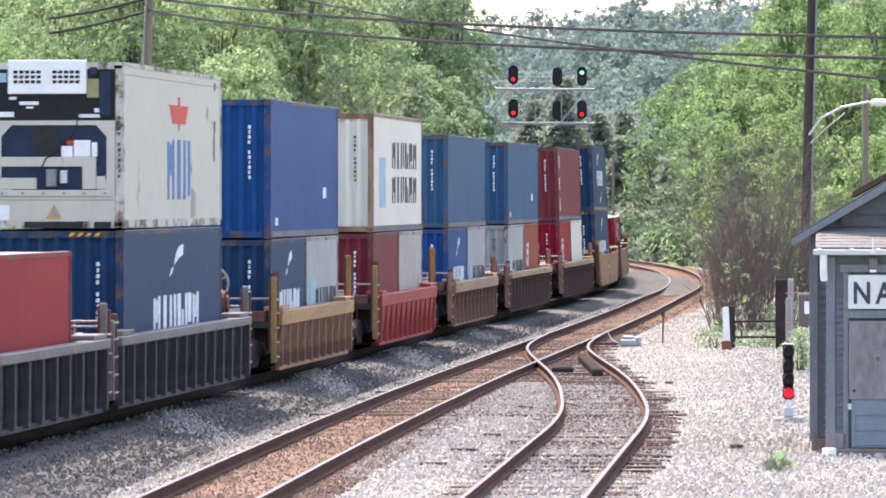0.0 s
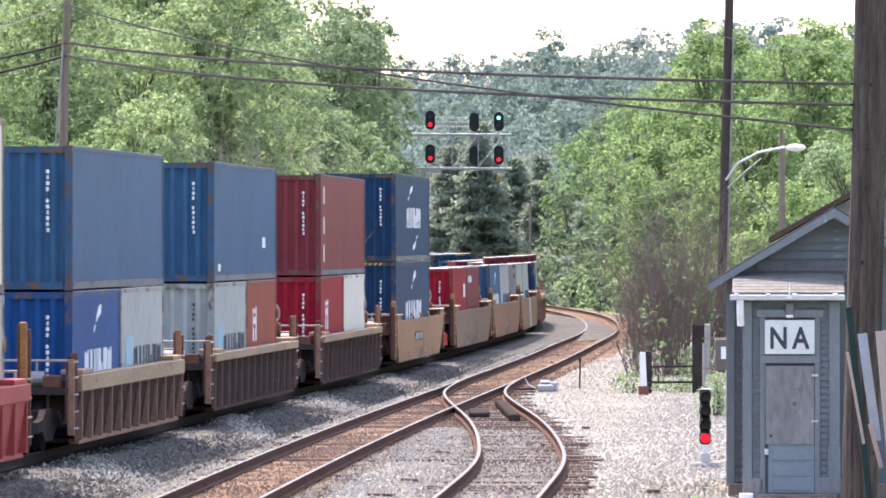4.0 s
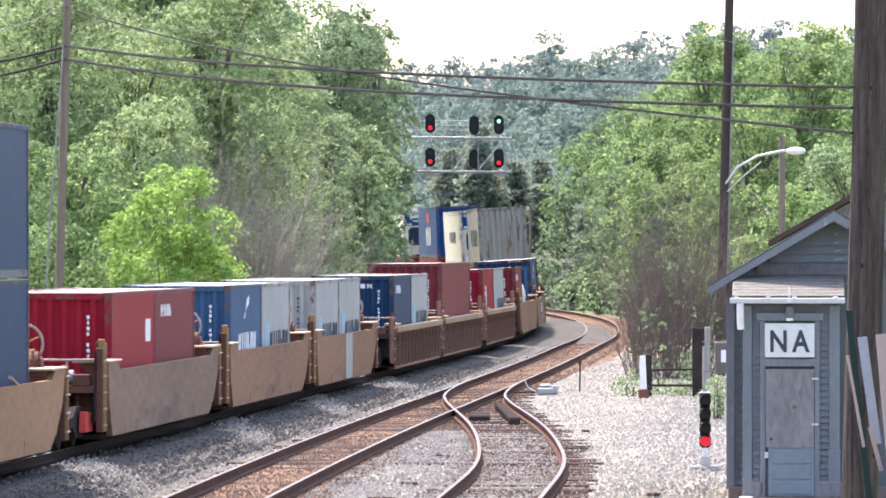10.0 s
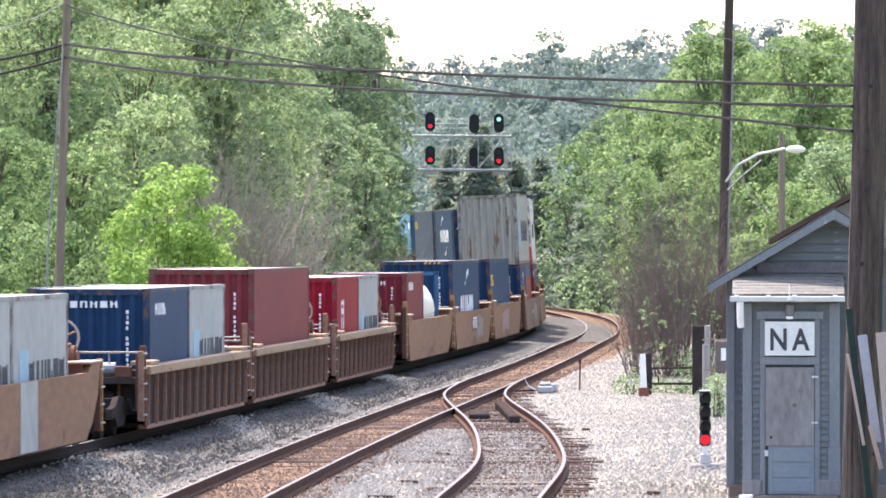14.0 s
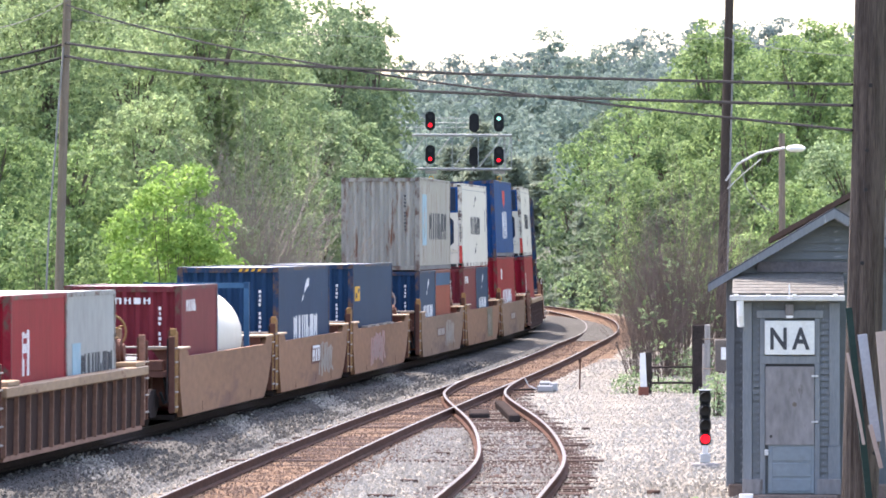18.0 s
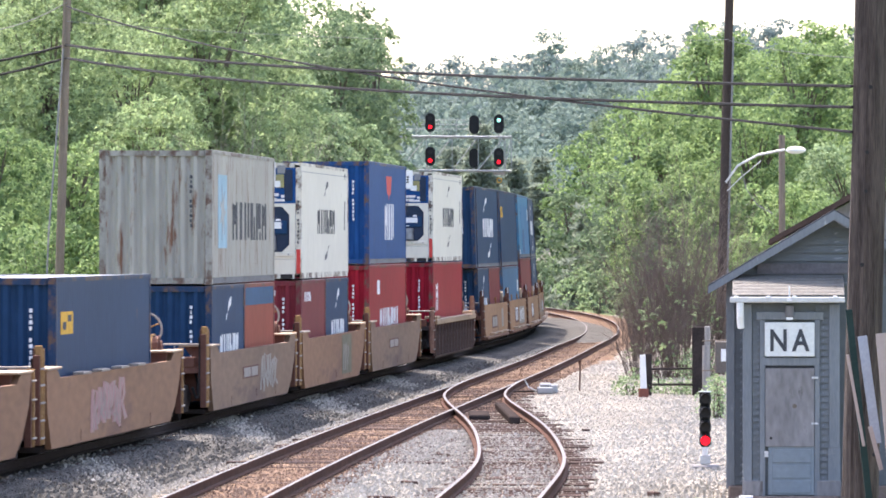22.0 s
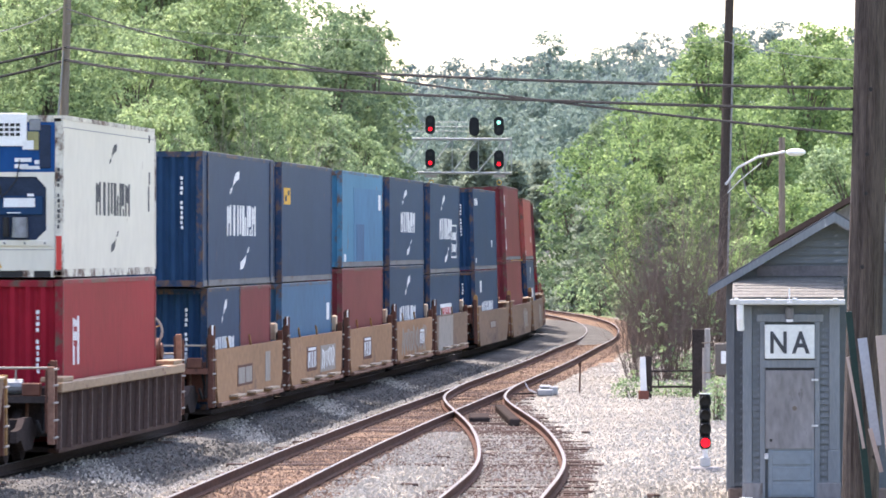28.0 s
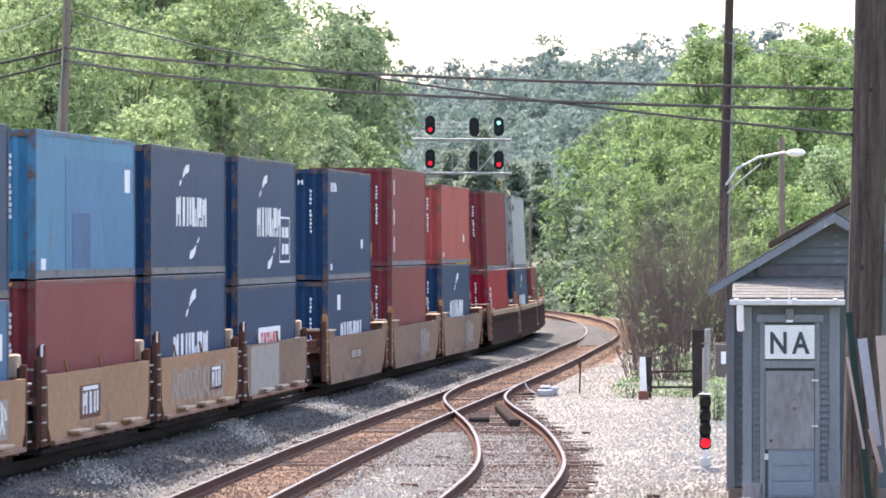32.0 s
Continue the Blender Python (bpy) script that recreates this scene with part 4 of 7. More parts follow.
    part("hose", tube_path([(0.45, e - 0.03, 2.1), (0.40, e - 0.05, 1.75), (0.2, e - 0.04, 1.5), (-0.15, e - 0.03, 1.2), (-0.28, e - 0.02, 0.9)], 0.012, 5), M_NEAR_BLACK, un, "hanging black cable")
    part("frame_bar", boxes([(-1.05, 1.0, e - 0.03, e, 0.57, 0.67)], 0.008), P, un)
    part("label_plate", boxes([(-1.0, -0.78, e - 0.006, e, 0.16, 0.42)]), M_MARK_W, un)
    for bx in np.linspace(-0.9, 0.9, 6):
        part("bolt", boxes([(bx - 0.018, bx + 0.018, e - 0.045, e - 0.03, 0.60, 0.64)]), M_MACHINE, un)
    part("seam", boxes([(-1.06, 1.06, e - 0.004, e, 0.50, 0.51)]), M_MACHINE, un)
    tri = part("warning_sign", prism([(-0.13, 0.0), (0.13, 0.0), (0, 0.24)], e - 0.006, e), M_MARK_G, ob, "yellow-edged warning triangle")
    tri.matrix_local = pose(0.0, 0, 0.19)
    part("sign_edge", tube_path([(-0.12, e - 0.008, 0.008), (0.12, e - 0.008, 0.008), (0, e - 0.008, 0.225), (-0.12, e - 0.008, 0.008)], 0.014, 4), M_MARK_Y, tri)
    # Dark plates stand in for the shade inside the pockets.
    for x0, x1 in ((-0.52, 0.50), (0.70, 1.0)):
        part("fork_pocket", boxes([(x0, x1, e - 0.004, e + 0.01, 0.02, 0.13)]), M_NEAR_BLACK, ob)
    if band == "blue":
        on_end(ob, "warning_strip", boxes([(0, 0.004, -0.05, 0.05, -0.30, 0.30)]), M_MARK_R, 1.145, 0.45, e - 0.002, "red warning strip")
    on_end(ob, "lettering", code_bars(12, 0.05, 1.1), M_MARK_K, 1.145, 1.42, e - 0.007)
    on_side(ob, "seam", boxes([(0, 0.004, e + 0.2, -e - 0.2, -0.008, 0.008)]), M_MACHINE, 0, H - 0.22)
    if style == "swoosh":
        on_side(ob, "lettering", letters(6, 4.6, 0.62, 0.2), M_MARK_K, 0.2, 1.45)
        for fl, y, z in ((False, 0.2, 2.30), (True, 0.4, 0.66)):
            for q in (on_side(ob, "emblem", swoosh(fl), M_MARK_K, y, z, False),):
                q.scale = (1, 1.1, 0.40)
    else:
        marks_eagle(ob)
    on_side(ob, "lettering", boxes([(0, 0.006, -0.08, 0.08, -0.25, 0.25)]), M_MARK_K, -e - 1.0, 1.5)
    on_side(ob, "lettering", boxes([(0, 0.006, -0.08, 0.08, -0.12, 0.12), (0, 0.006, -0.08, 0.08, 0.7, 0.85)]), M_MARK_K, -e - 0.9, 1.9)
    return ob, H


def marks_eagle(ob):
    on_side(ob, "emblem", prism([(-1.2, 0.18), (-0.15, 0.18), (0, 0.10), (0.15, 0.18), (1.2, 0.18), (0.8, -0.16), (0.12, -0.16), (0, -0.30), (-0.12, -0.16), (-0.8, -0.16)], 0, 0.006, "x"), M_MARK_R, 0.5, 2.06)
    on_side(ob, "emblem", boxes([(0, 0.006, -0.12, 0.12, -0.1, 0.1)]), M_MARK_R, 0.5, 2.30)
    on_side(ob, "lettering", letters(3, 3.0, 1.1, 0.14), M_MARK_B, 0.5, 1.06)
    on_side(ob, "emblem", prism([(-0.3, -0.3), (0.3, -0.25), (0.34, 0.2), (-0.2, 0.3)], 0, 0.006, "x"), paint("grey"), 2.3, 0.45, False, "scuffed patch")


def tank_container():
    L, H = 6.058, 2.591
    ob = thing("tank_container", "white cylindrical tank container in a blue-grey steel frame", "container", group="containers on the train")
    part("frame", boxes([(sx * 1.15 - 0.06, sx * 1.15 + 0.06, sy * 2.96 - 0.06, sy * 2.96 + 0.06, 0, H) for sx in (-1, 1) for sy in (-1, 1)] + [(-1.2, 1.2, sy * 2.96 - 0.06, sy * 2.96 + 0.06, z, z + 0.12) for sy in (-1, 1) for z in (0.02, H - 0.14)] + [(sx * 1.15 - 0.05, sx * 1.15 + 0.05, -2.9, 2.9, 0.05, 0.17) for sx in (-1, 1)]), paint("steelblue"), ob, "blue-grey steel frame")
    bm = bmesh.new()
    pts = [(0.0, -2.78), (0.55, -2.70), (0.95, -2.50), (1.14, -2.2), (1.14, 2.2), (0.95, 2.50), (0.55, 2.70), (0.0, 2.78)]
    n = 28
    rings = [[bm.verts.new((r * math.cos(6.28319 * k / n), y, 1.34 + r * math.sin(6.28319 * k / n))) for k in range(n)] for r, y in pts[1:-1]]
    for a, b in zip(rings, rings[1:]):
        for k in range(n):
            bm.faces.new((a[k], a[(k + 1) % n], b[(k + 1) % n], b[k])).smooth = True
    bm.faces.new(rings[0])
    bm.faces.new(list(reversed(rings[-1])))
    bmesh.ops.recalc_face_normals(bm, faces=bm.faces)
    part("tank", bm, paint("white"), ob, "glossy white tank shell")
    part("walkway", boxes([(-0.25, 0.25, -2.4, 2.4, 2.49, 2.52)]), M_GALV, ob)
    part("sticker", boxes([(-0.16, 0.16, -3.035, -3.025, 2.28, 2.55)]), M_MARK_Y, ob, "yellow warning sticker")
    return ob, H


def truck(parent, y):
    """Two axles with their wheels and side frames."""
    tk = part("truck", cached(("truck",), lambda: boxes([(-0.95, 0.95, -0.2, 0.2, 0.45, 0.75), (-0.3, 0.3, -0.35, 0.35, 0.7, 0.95)]), M_STEEL_DARK), None, parent)
    tk.matrix_local = pose(0, y, 0)
    for sx in (-1, 1):
        o = part("side_frame", cached(("side_frame",), lambda: prism([(-1.25, 0.38), (-1.25, 0.58), (-0.7, 0.62), (-0.35, 0.78), (0.35, 0.78), (0.7, 0.62), (1.25, 0.58), (1.25, 0.38), (0.8, 0.42), (0.4, 0.22), (-0.4, 0.22), (-0.8, 0.42)], -0.06, 0.06, "x"), M_STEEL_DARK), None, tk)
        o.matrix_local = pose(sx * 1.0, 0, 0)
        for sy in (-0.89, 0.89):
            def wheel():
                bm = bmesh.new()
                rod(bm, (-0.065, 0, 0), (0.065, 0, 0), 0.457, 0.44, 24)
                rod(bm, (-0.075, 0, 0), (-0.045, 0, 0), 0.485, None, 24)
                rod(bm, (0.0, 0, 0), (0.12, 0, 0), 0.14, 0.1, 12)
                return bm
            w = part("wheel", cached(("wheel",), wheel, M_STEEL_DARK), None, tk)
            w.matrix_local = pose(sx * 0.755, sy, 0.457, 0, 0, 0 if sx > 0 else 180)


def well_car(kind, colour, half, front_truck, rear_gap, extras):
    """One unit of an articulated well wagon. kind: ribbed, smooth or stepped."""
    names = {"tan": "tan", "yellow": "ochre yellow", "brown": "rusty brown", "dark": "dark brown", "slate": "slate grey", "red": "red", "greytan": "weathered grey-brown"}
    ob = thing("well_wagon", f"{names[colour]} {'ribbed' if kind == 'ribbed' else 'smooth-sided' if kind == 'smooth' else 'short ribbed-bottom'} double-stack well wagon unit, worn paint", "rail wagon", group="well wagons of the train")
    P = M_WELL[colour]
    C = M_CHORD_SLATE if colour == "slate" else P if colour in ("red",) else M_CHORD_Y if colour == "yellow" else M_CHORD
    top, bot = {"ribbed": (1.36, 0.18), "smooth": (1.40, 0.20), "stepped": (1.52, 0.34)}[kind]
    h = half
    for sx in (1, -1):
        if kind == "ribbed":
            slab = colour == "slate"
            deep = 0.30 if h < 7.5 else 0.18

            def sheet_bm():
                if slab:
                    return prism([(-h, bot + 0.1), (-h + 0.15, bot), (h - 0.15, bot), (h, bot + 0.1), (h, top - 0.12), (-h, top - 0.12)], 1.34, 1.36, "x")
                if deep < 0.2:
                    return prism([(1.40, top - deep + 0.02), (1.42, top - deep + 0.02), (1.40, bot), (1.38, bot)], -h, h)
                return prism([(1.46, top - deep + 0.02), (1.48, top - deep + 0.02), (1.355, bot), (1.335, bot)], -h, h)
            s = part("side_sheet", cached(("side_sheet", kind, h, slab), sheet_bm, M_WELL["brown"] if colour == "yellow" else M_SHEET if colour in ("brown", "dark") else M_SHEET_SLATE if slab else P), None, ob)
            s.matrix_local = pose(0, 0, 0, 0, 0, 0 if sx > 0 else 180)
            n = int(round(2 * h / 1.25))
            rib = cached(("rib", slab, deep), lambda: prism([(1.43, top - 0.17), (1.52, top - 0.17), (1.51, bot), (1.35, bot)], -0.08, 0.08, "y") if slab else prism([(1.415, top - deep), (1.485, top - deep), (1.475, bot + 0.02), (1.395, bot + 0.02)], -0.03, 0.03, "y") if deep < 0.2 else prism([(1.475, top - deep), (1.505, top - deep), (1.500, bot + 0.02), (1.345, bot + 0.02)], -0.045, 0.045, "y"), P if colour in ("slate", "red", "yellow") else M_RIB_DARK if colour == "dark" else M_RIB)
            for i in range(n + 1):
                if sx < 0 and i % 3:
                    continue
                r = part("rib", rib, None, s)
                r.matrix_local = pose(0, -h + 0.12 + i * (2 * h - 0.24) / n, 0)
            c = part("top_chord", cached(("top_chord", h, slab), lambda: boxes([(1.30, 1.53, -h - 0.1, h + 0.1, top - (0.17 if slab else deep), top)], 0.02), C), None, ob, "paler top chord")
            c.matrix_local = pose(0, 0, 0, 0, 0, 0 if sx > 0 else 180)
            for sy in (-1, 1):
                e2 = part("end_ledge", cached(("end_ledge", "ribbed"), lambda: boxes([(1.10, 1.50, -0.62, 0.62, 0, 0.085)], 0.012), C), None, ob, "pale end ledge")
                e2.matrix_local = pose(0, sy * (h - 0.80), top + 0.002, 0, 0, 0 if sx > 0 else 180)
            b = part("bottom_chord", cached(("bottom_chord", h), lambda: boxes([(1.25, 1.43, -h + 0.15, h - 0.15, bot - 0.05, bot + 0.03)]), P if colour != "brown" else M_RIB), None, ob)
            b.matrix_local = pose(0, 0, 0, 0, 0, 0 if sx > 0 else 180)
        elif kind == "smooth":
            def side_bm():
                return prism([(-h + 0.55, bot), (h - 1.7, bot), (h - 0.95, bot + 0.30), (h - 0.5, bot + 0.62), (h - 0.28, bot + 0.80), (h, top + 0.16), (h - 1.1, top + 0.16), (h - 1.5, top), (-h + 1.6, top), (-h + 1.2, top + 0.16), (-h, top + 0.16), (-h + 0.12, bot + 0.62)], 1.36, 1.47, "x")
            s = part("side_sheet", cached(("side_sheet", kind, h), side_bm, P), None, ob)
            s.matrix_local = pose(0, 0, 0, 0, 0, 0 if sx > 0 else 180)
            for sy in (-1, 1):
                c = part("end_ledge", cached(("end_ledge",), lambda: boxes([(0.80, 1.50, -0.80, 0.80, 0, 0.045)], 0.012), M_LEDGE), None, ob, "pale end ledge, sunlight put into its colour")
                c.matrix_local = pose(0, sy * (h - 0.78), top + 0.16, 0, 0, 0 if sx > 0 else 180)
                g = part("ledge_gusset", cached(("ledge_gusset",), lambda: prism([(0.90, 0), (1.355, 0), (1.355, -0.42), (1.22, -0.42)], -0.70, 0.70), M_WELL["brown"]), None, ob, "rusty wedge under the ledge")
                g.matrix_local = pose(0, sy * (h - 0.78), top + 0.158, 0, 0, 0 if sx > 0 else 180)
            if sx > 0:
                for yy, zz in ((-h * 0.55, 0.0), (h * 0.02, 0.05), (h * 0.48, 0.02)):
                    f = part("weld_seam", cached(("weld_seam",), lambda: boxes([(1.47, 1.474, -0.018, 0.018, 0.24, 0.44)]), M_WELL["brown"]), None, s)
                    f.matrix_local = pose(0, yy, zz)
        else:
            def step_bm():
                return prism([(-h + 0.45, bot), (h - 0.45, bot), (h - 0.1, bot + 0.3), (h, top), (-h, top), (-h + 0.1, bot + 0.3)], 1.36, 1.46, "x")
            s = part("side_sheet", cached(("side_sheet", kind, h), step_bm, P), None, ob)
            s.matrix_local = pose(0, 0, 0, 0, 0, 0 if sx > 0 else 180)
            sill = part("bottom_sill", cached(("bottom_sill", h), lambda: boxes([(1.40, 1.53, -h + 0.42, h - 0.42, bot - 0.03, bot + 0.05)], 0.01), M_RIB), None, ob, "worn pinkish bottom sill")
            sill.matrix_local = pose(0, 0, 0, 0, 0, 0 if sx > 0 else 180)
            foot = cached(("foot",), lambda: boxes([(1.36, 1.49, -0.05, 0.05, bot - 0.07, bot + 0.03)]), M_RIB)
            for i in range(9):
                if sx > 0:
                    r = part("foot", foot, None, s)
                    r.matrix_local = pose(0, -h + 1.0 + i * (2 * h - 2.0) / 8, 0)
            for y in (-h * 0.52, 0, h * 0.52):
                st = part("step_ledge", cached(("step_ledge",), lambda: boxes([(1.46, 1.66, -0.75, 0.75, bot + 0.12, bot + 0.165)], 0.006), M_LEDGE), None, s)
                st.matrix_local = pose(0, y, 0)
            for y in (-h * 0.6, h * 0.05):
                hk = part("hook", cached(("hook",), lambda: rods([((1.42, 0, top - 0.02), (1.42, -0.35, top + 0.22), 0.025)]), C), None, s)
                hk.matrix_local = pose(0, y, 0)
    part("floor", cached(("well_floor", h), lambda: boxes([(-1.3, 1.3, -h + 0.4, h - 0.4, 0.14, 0.235)]), M_STEEL_DARK), None, ob)
    hc = 6.15
    for sy in (-1, 1):
        pl = part("end_platform", cached(("end_platform", h, rear_gap), lambda: boxes([(-1.34, 1.34, min(hc, h) + 0.05, h + 0.55, 1.02, 1.14), (-0.45, 0.45, h - 0.4, h + 1.05, 0.72, 1.02)]), M_WELL["brown"] if kind != "ribbed" else M_STEEL_DARK), None, ob)
        pl.matrix_local = pose(0, 0, 0, 0, 0, 0 if sy > 0 else 180)
    for sy in (-1, 1):
        o = part("end_frame", cached(("end_frame", h), lambda: boxes([(-1.33, 1.33, min(6.17, h - 0.25), h - 0.02, 0.42, 1.26)]), M_STEEL_DARK if kind == "ribbed" else M_WELL["brown"]), None, ob, "rusty end frame")
        o.matrix_local = pose(0, 0, 0, 0, 0, 0 if sy > 0 else 180)
    tall = {"ribbed": 2.38, "smooth": 2.0, "stepped": 2.05}[kind]
    BR, OC = M_WELL["brown"], M_RAILING
    if kind == "ribbed" and colour in ("brown", "dark", "slate"):
        OC, tall = (M_CHORD_SLATE if colour == "slate" else M_RIB), 1.95
    posts = {"ribbed": ((h + 0.12, tall, OC), (h + 0.50, tall - 0.12, BR), (-h - 0.2, tall - 0.2, BR), (-h - 0.5, tall - 0.3, OC)),
             "smooth": ((-h - 0.14, tall - 0.06, OC), (-h - 0.36, tall, OC), (-h - 0.60, tall - 0.16, BR), (h + 0.12, 1.50, BR), (h + 0.42, 1.62, OC)),
             "stepped": ((h + 0.12, tall - 0.3, BR), (-h - 0.16, tall, BR), (-h - 0.42, tall - 0.2, BR))}[kind]
    for yy, zt, m_ in posts:
        o = part("end_post", cached(("end_post", zt), lambda: boxes([(1.33, 1.455, -0.045, 0.045, 0.30, zt)], 0.012), m_), None, ob, "tall end post")
        o.matrix_local = pose(0, yy, 0)
        fl = part("post_flange", cached(("post_flange", zt), lambda: boxes([(1.30, 1.325, -0.075, 0.075, 0.5, zt - 0.05)], 0.004), BR if m_ is OC else M_STEEL_DARK), None, ob)
        fl.matrix_local = pose(0, yy, 0)
    for y0, span_y, zs in ((-h - 0.60, 0.46, (0.42, 0.72, 1.02, 1.32, 1.60)), (h + 0.10, 0.44, (0.45, 0.78, 1.10, 1.42))):
        for z in zs:
            o = part("rung", cached(("rung", span_y), lambda: rods([((1.46, 0.0, 0), (1.46, span_y, 0), 0.02)], 5), M_MARK_G), None, ob)
            o.matrix_local = pose(0, y0, z)
    # across the ends: grab rails, stiffeners, brake pipe and its hose
    for y0, z in ((-h - 0.32, 1.62), (h + 0.30, 1.55)):
        o = part("grab_rail", cached(("grab_rail",), lambda: rods([((-1.36, 0, 0), (1.36, 0, 0), 0.022), ((-0.5, 0, 0), (-0.5, 0, -0.45), 0.018), ((0.75, 0, 0), (0.75, 0, -0.45), 0.018)], 6), M_MARK_G), None, ob, "pale grab rail")
        o.matrix_local = pose(0, y0, z)
    for x in (-0.9, -0.3, 0.3, 0.9):
        o = part("stiffener", cached(("stiffener",), lambda: prism([(0, 0.45), (-0.16, 0.50), (-0.05, 1.22), (0, 1.22)], -0.02, 0.02, "x"), M_RIB), None, ob)
        o.matrix_local = pose(x, -h + 0.02, 0)
    o = part("brake_cylinder", cached(("brake_cylinder",), lambda: rods([((0, 0, 0), (0.52, 0, 0), 0.13), ((0.52, 0, 0), (0.80, 0, 0), 0.03)], 12), M_MACHINE), None, ob, "grey brake cylinder")
    o.matrix_local = pose(0.35, -h - 0.28, 1.30)
    o = part("air_hose", cached(("air_hose",), lambda: tube_path([(1.15, 0, 1.05), (1.22, -0.10, 0.80), (1.25, -0.25, 0.52), (1.22, -0.42, 0.50), (1.16, -0.52, 0.72)], 0.03, 6), M_NEAR_BLACK), None, ob, "drooping black air hose")
    o.matrix_local = pose(0, -h - 0.05, 0)
    for x, y0, z, sz in ((1.05, -h - 0.45, 1.14, 0.16), (0.60, h + 0.45, 1.16, 0.22), (-0.2, -h - 0.15, 1.16, 0.2)):
        o = part("valve_box", cached(("valve_box", sz), lambda: boxes([(-sz, sz, -sz * 0.7, sz * 0.7, 0, sz * 1.4)], 0.02), BR), None, ob, "small rusty valve box")
        o.matrix_local = pose(x, y0, z)
    if kind == "stepped":
        o = part("handrail", cached(("handrail_loop",), lambda: tube_path([(1.42, 0, 1.3), (1.42, 0, 2.05), (1.42, 0.25, 2.05), (1.42, 0.25, 1.3)], 0.018, 5), M_WHITE), None, ob, "white handrail loop")
        o.matrix_local = pose(0, -h - 0.35, 0)
        part("brake_box", cached(("brake_box", h), lambda: boxes([(0.62, 1.28, h + 0.2, h + 0.62, 1.52, 1.92)], 0.03), M_LEDGE), None, ob, "pale brake equipment box")
        part("walk_plate", cached(("walk_plate", h), lambda: boxes([(0.40, 1.42, h + 0.08, h + 0.70, 1.40, 1.44), (0.40, 1.42, h + 0.08, h + 0.70, 1.28, 1.31)]), M_MARK_G), None, ob, "pale slatted walk plates")
    if kind != "stepped" and rear_gap > 0.85:
        o = part("handrail", cached(("hoop",), lambda: tube_path([(1.0, 0, 1.15), (1.0, 0, 1.75), (1.0, 0.15, 1.9), (1.0, 0.6, 1.9), (1.0, 0.75, 1.75), (1.0, 0.75, 1.15)], 0.022, 5), M_RAILING), None, ob)
        o.matrix_local = pose(0, h - 1.1, 0)
        o = part("air_tank", cached(("air_tank",), lambda: rods([((-0.3, 0, 1.62), (1.10, 0, 1.62), 0.26), ((-0.36, 0, 1.62), (1.16, 0, 1.62), 0.17)], 18), BR), None, ob, "round brown air tank")
        o.matrix_local = pose(0, h - 0.6, 0)
    if "wheel" in extras or rear_gap > 0.85:
        bw = part("brake_wheel", cached(("brake_wheel",), lambda: tube_path([(0.34 * math.cos(a), 0, 0.34 * math.sin(a)) for a in np.linspace(0, 6.2832, 21)], 0.026), M_RAILING if "wheel" in extras else M_MARK_G), None, ob, "round spoked handbrake wheel")
        bw.matrix_local = pose(0.72, h + 0.28 if "wheel" in extras else h + 0.1, 2.0)
        part("spoke_frame", cached(("spokes",), lambda: rods([((0, 0, 0), (0.33 * math.cos(a), 0, 0.33 * math.sin(a)), 0.017) for a in np.linspace(0.4, 6.68, 6)[:-1]] + [((0, -0.04, 0), (0, 0.2, 0), 0.05)], 6), M_RAILING), None, bw)
    if "wheel" in extras:
        st = part("brake_stand", cached(("brake_stand",), lambda: boxes([(0.50, 0.96, -0.05, 0.05, 1.62, 2.08), (0.62, 0.84, -0.04, 0.06, 1.14, 1.62)], 0.02), C), None, ob, "handbrake housing")
        st.matrix_local = pose(0, h + 0.40, 0)
        # A dark plate takes the place of the shade inside the square hole.
        part("opening", cached(("opening",), lambda: boxes([(0.60, 0.86, -0.056, -0.05, 1.72, 1.98)]), M_STEEL_DARK), None, st, "dark square opening")
    truck(ob, h + rear_gap)
    if front_truck:
        truck(ob, -h - front_truck)
    face = 1.474 if kind == "smooth" else 1.464
    for f in extras.split("+"):
        if f == "pink":
            scrawl(ob, "faded pink spray paint", M_MARK_P, face, -1.5, (top + bot) / 2, 4.2, 0.95, 6, 8, 0.055)
            scrawl(ob, "pale spray-painted outline", M_MARK_G, face + 0.003, -1.4, (top + bot) / 2, 4.0, 0.95, 6, 8, 0.012)
        elif f == "grey":
            scrawl(ob, "pale spray-painted scrawl", M_MARK_G, face, 2.6, (top + bot) / 2, 3.4, 0.95, 5, 3, 0.03)
        elif f == "greylong":
            scrawl(ob, "pale spray-painted scrawl", M_MARK_G, face, -0.6, (top + bot) / 2, 8.6, 0.85, 9, 5, 0.035)
        elif f == "stripe":
            o = part("repaint_patch", boxes([(0, 0.006, -0.9, 0.9, -0.58, 0.6)]), paint("palegrey"), ob, "pale repainted panel")
            o.matrix_local = pose(1.472, 0.2, 0.8)
        elif f == "plates":
            for y in (-4.2, -1.9, 0.6, 2.9):
                o = part("step_plate", boxes([(1.30, 1.50, -0.5, 0.5, 0, 0.05)], 0.01), M_MARK_G, ob, "pale step plate on the sill")
                o.matrix_local = pose(0, y, top)
        elif f == "hooks":
            for y in (-2.0, 0.9, 3.8):
                o = part("hook", cached(("pale_hook",), lambda: rods([((1.42, 0, 0), (1.42, -0.9, 0.17), 0.03)], 6), M_LEDGE), None, ob, "pale lashing hook")
                o.matrix_local = pose(0, y, top - 0.02)
        elif f in ("plate", "plateback"):
            y0, wd, hg = (2.4, 2.0, 0.5) if f == "plateback" else (0.2, 2.4, 0.46) if kind == "smooth" else (-1.4, 2.5, 0.60)
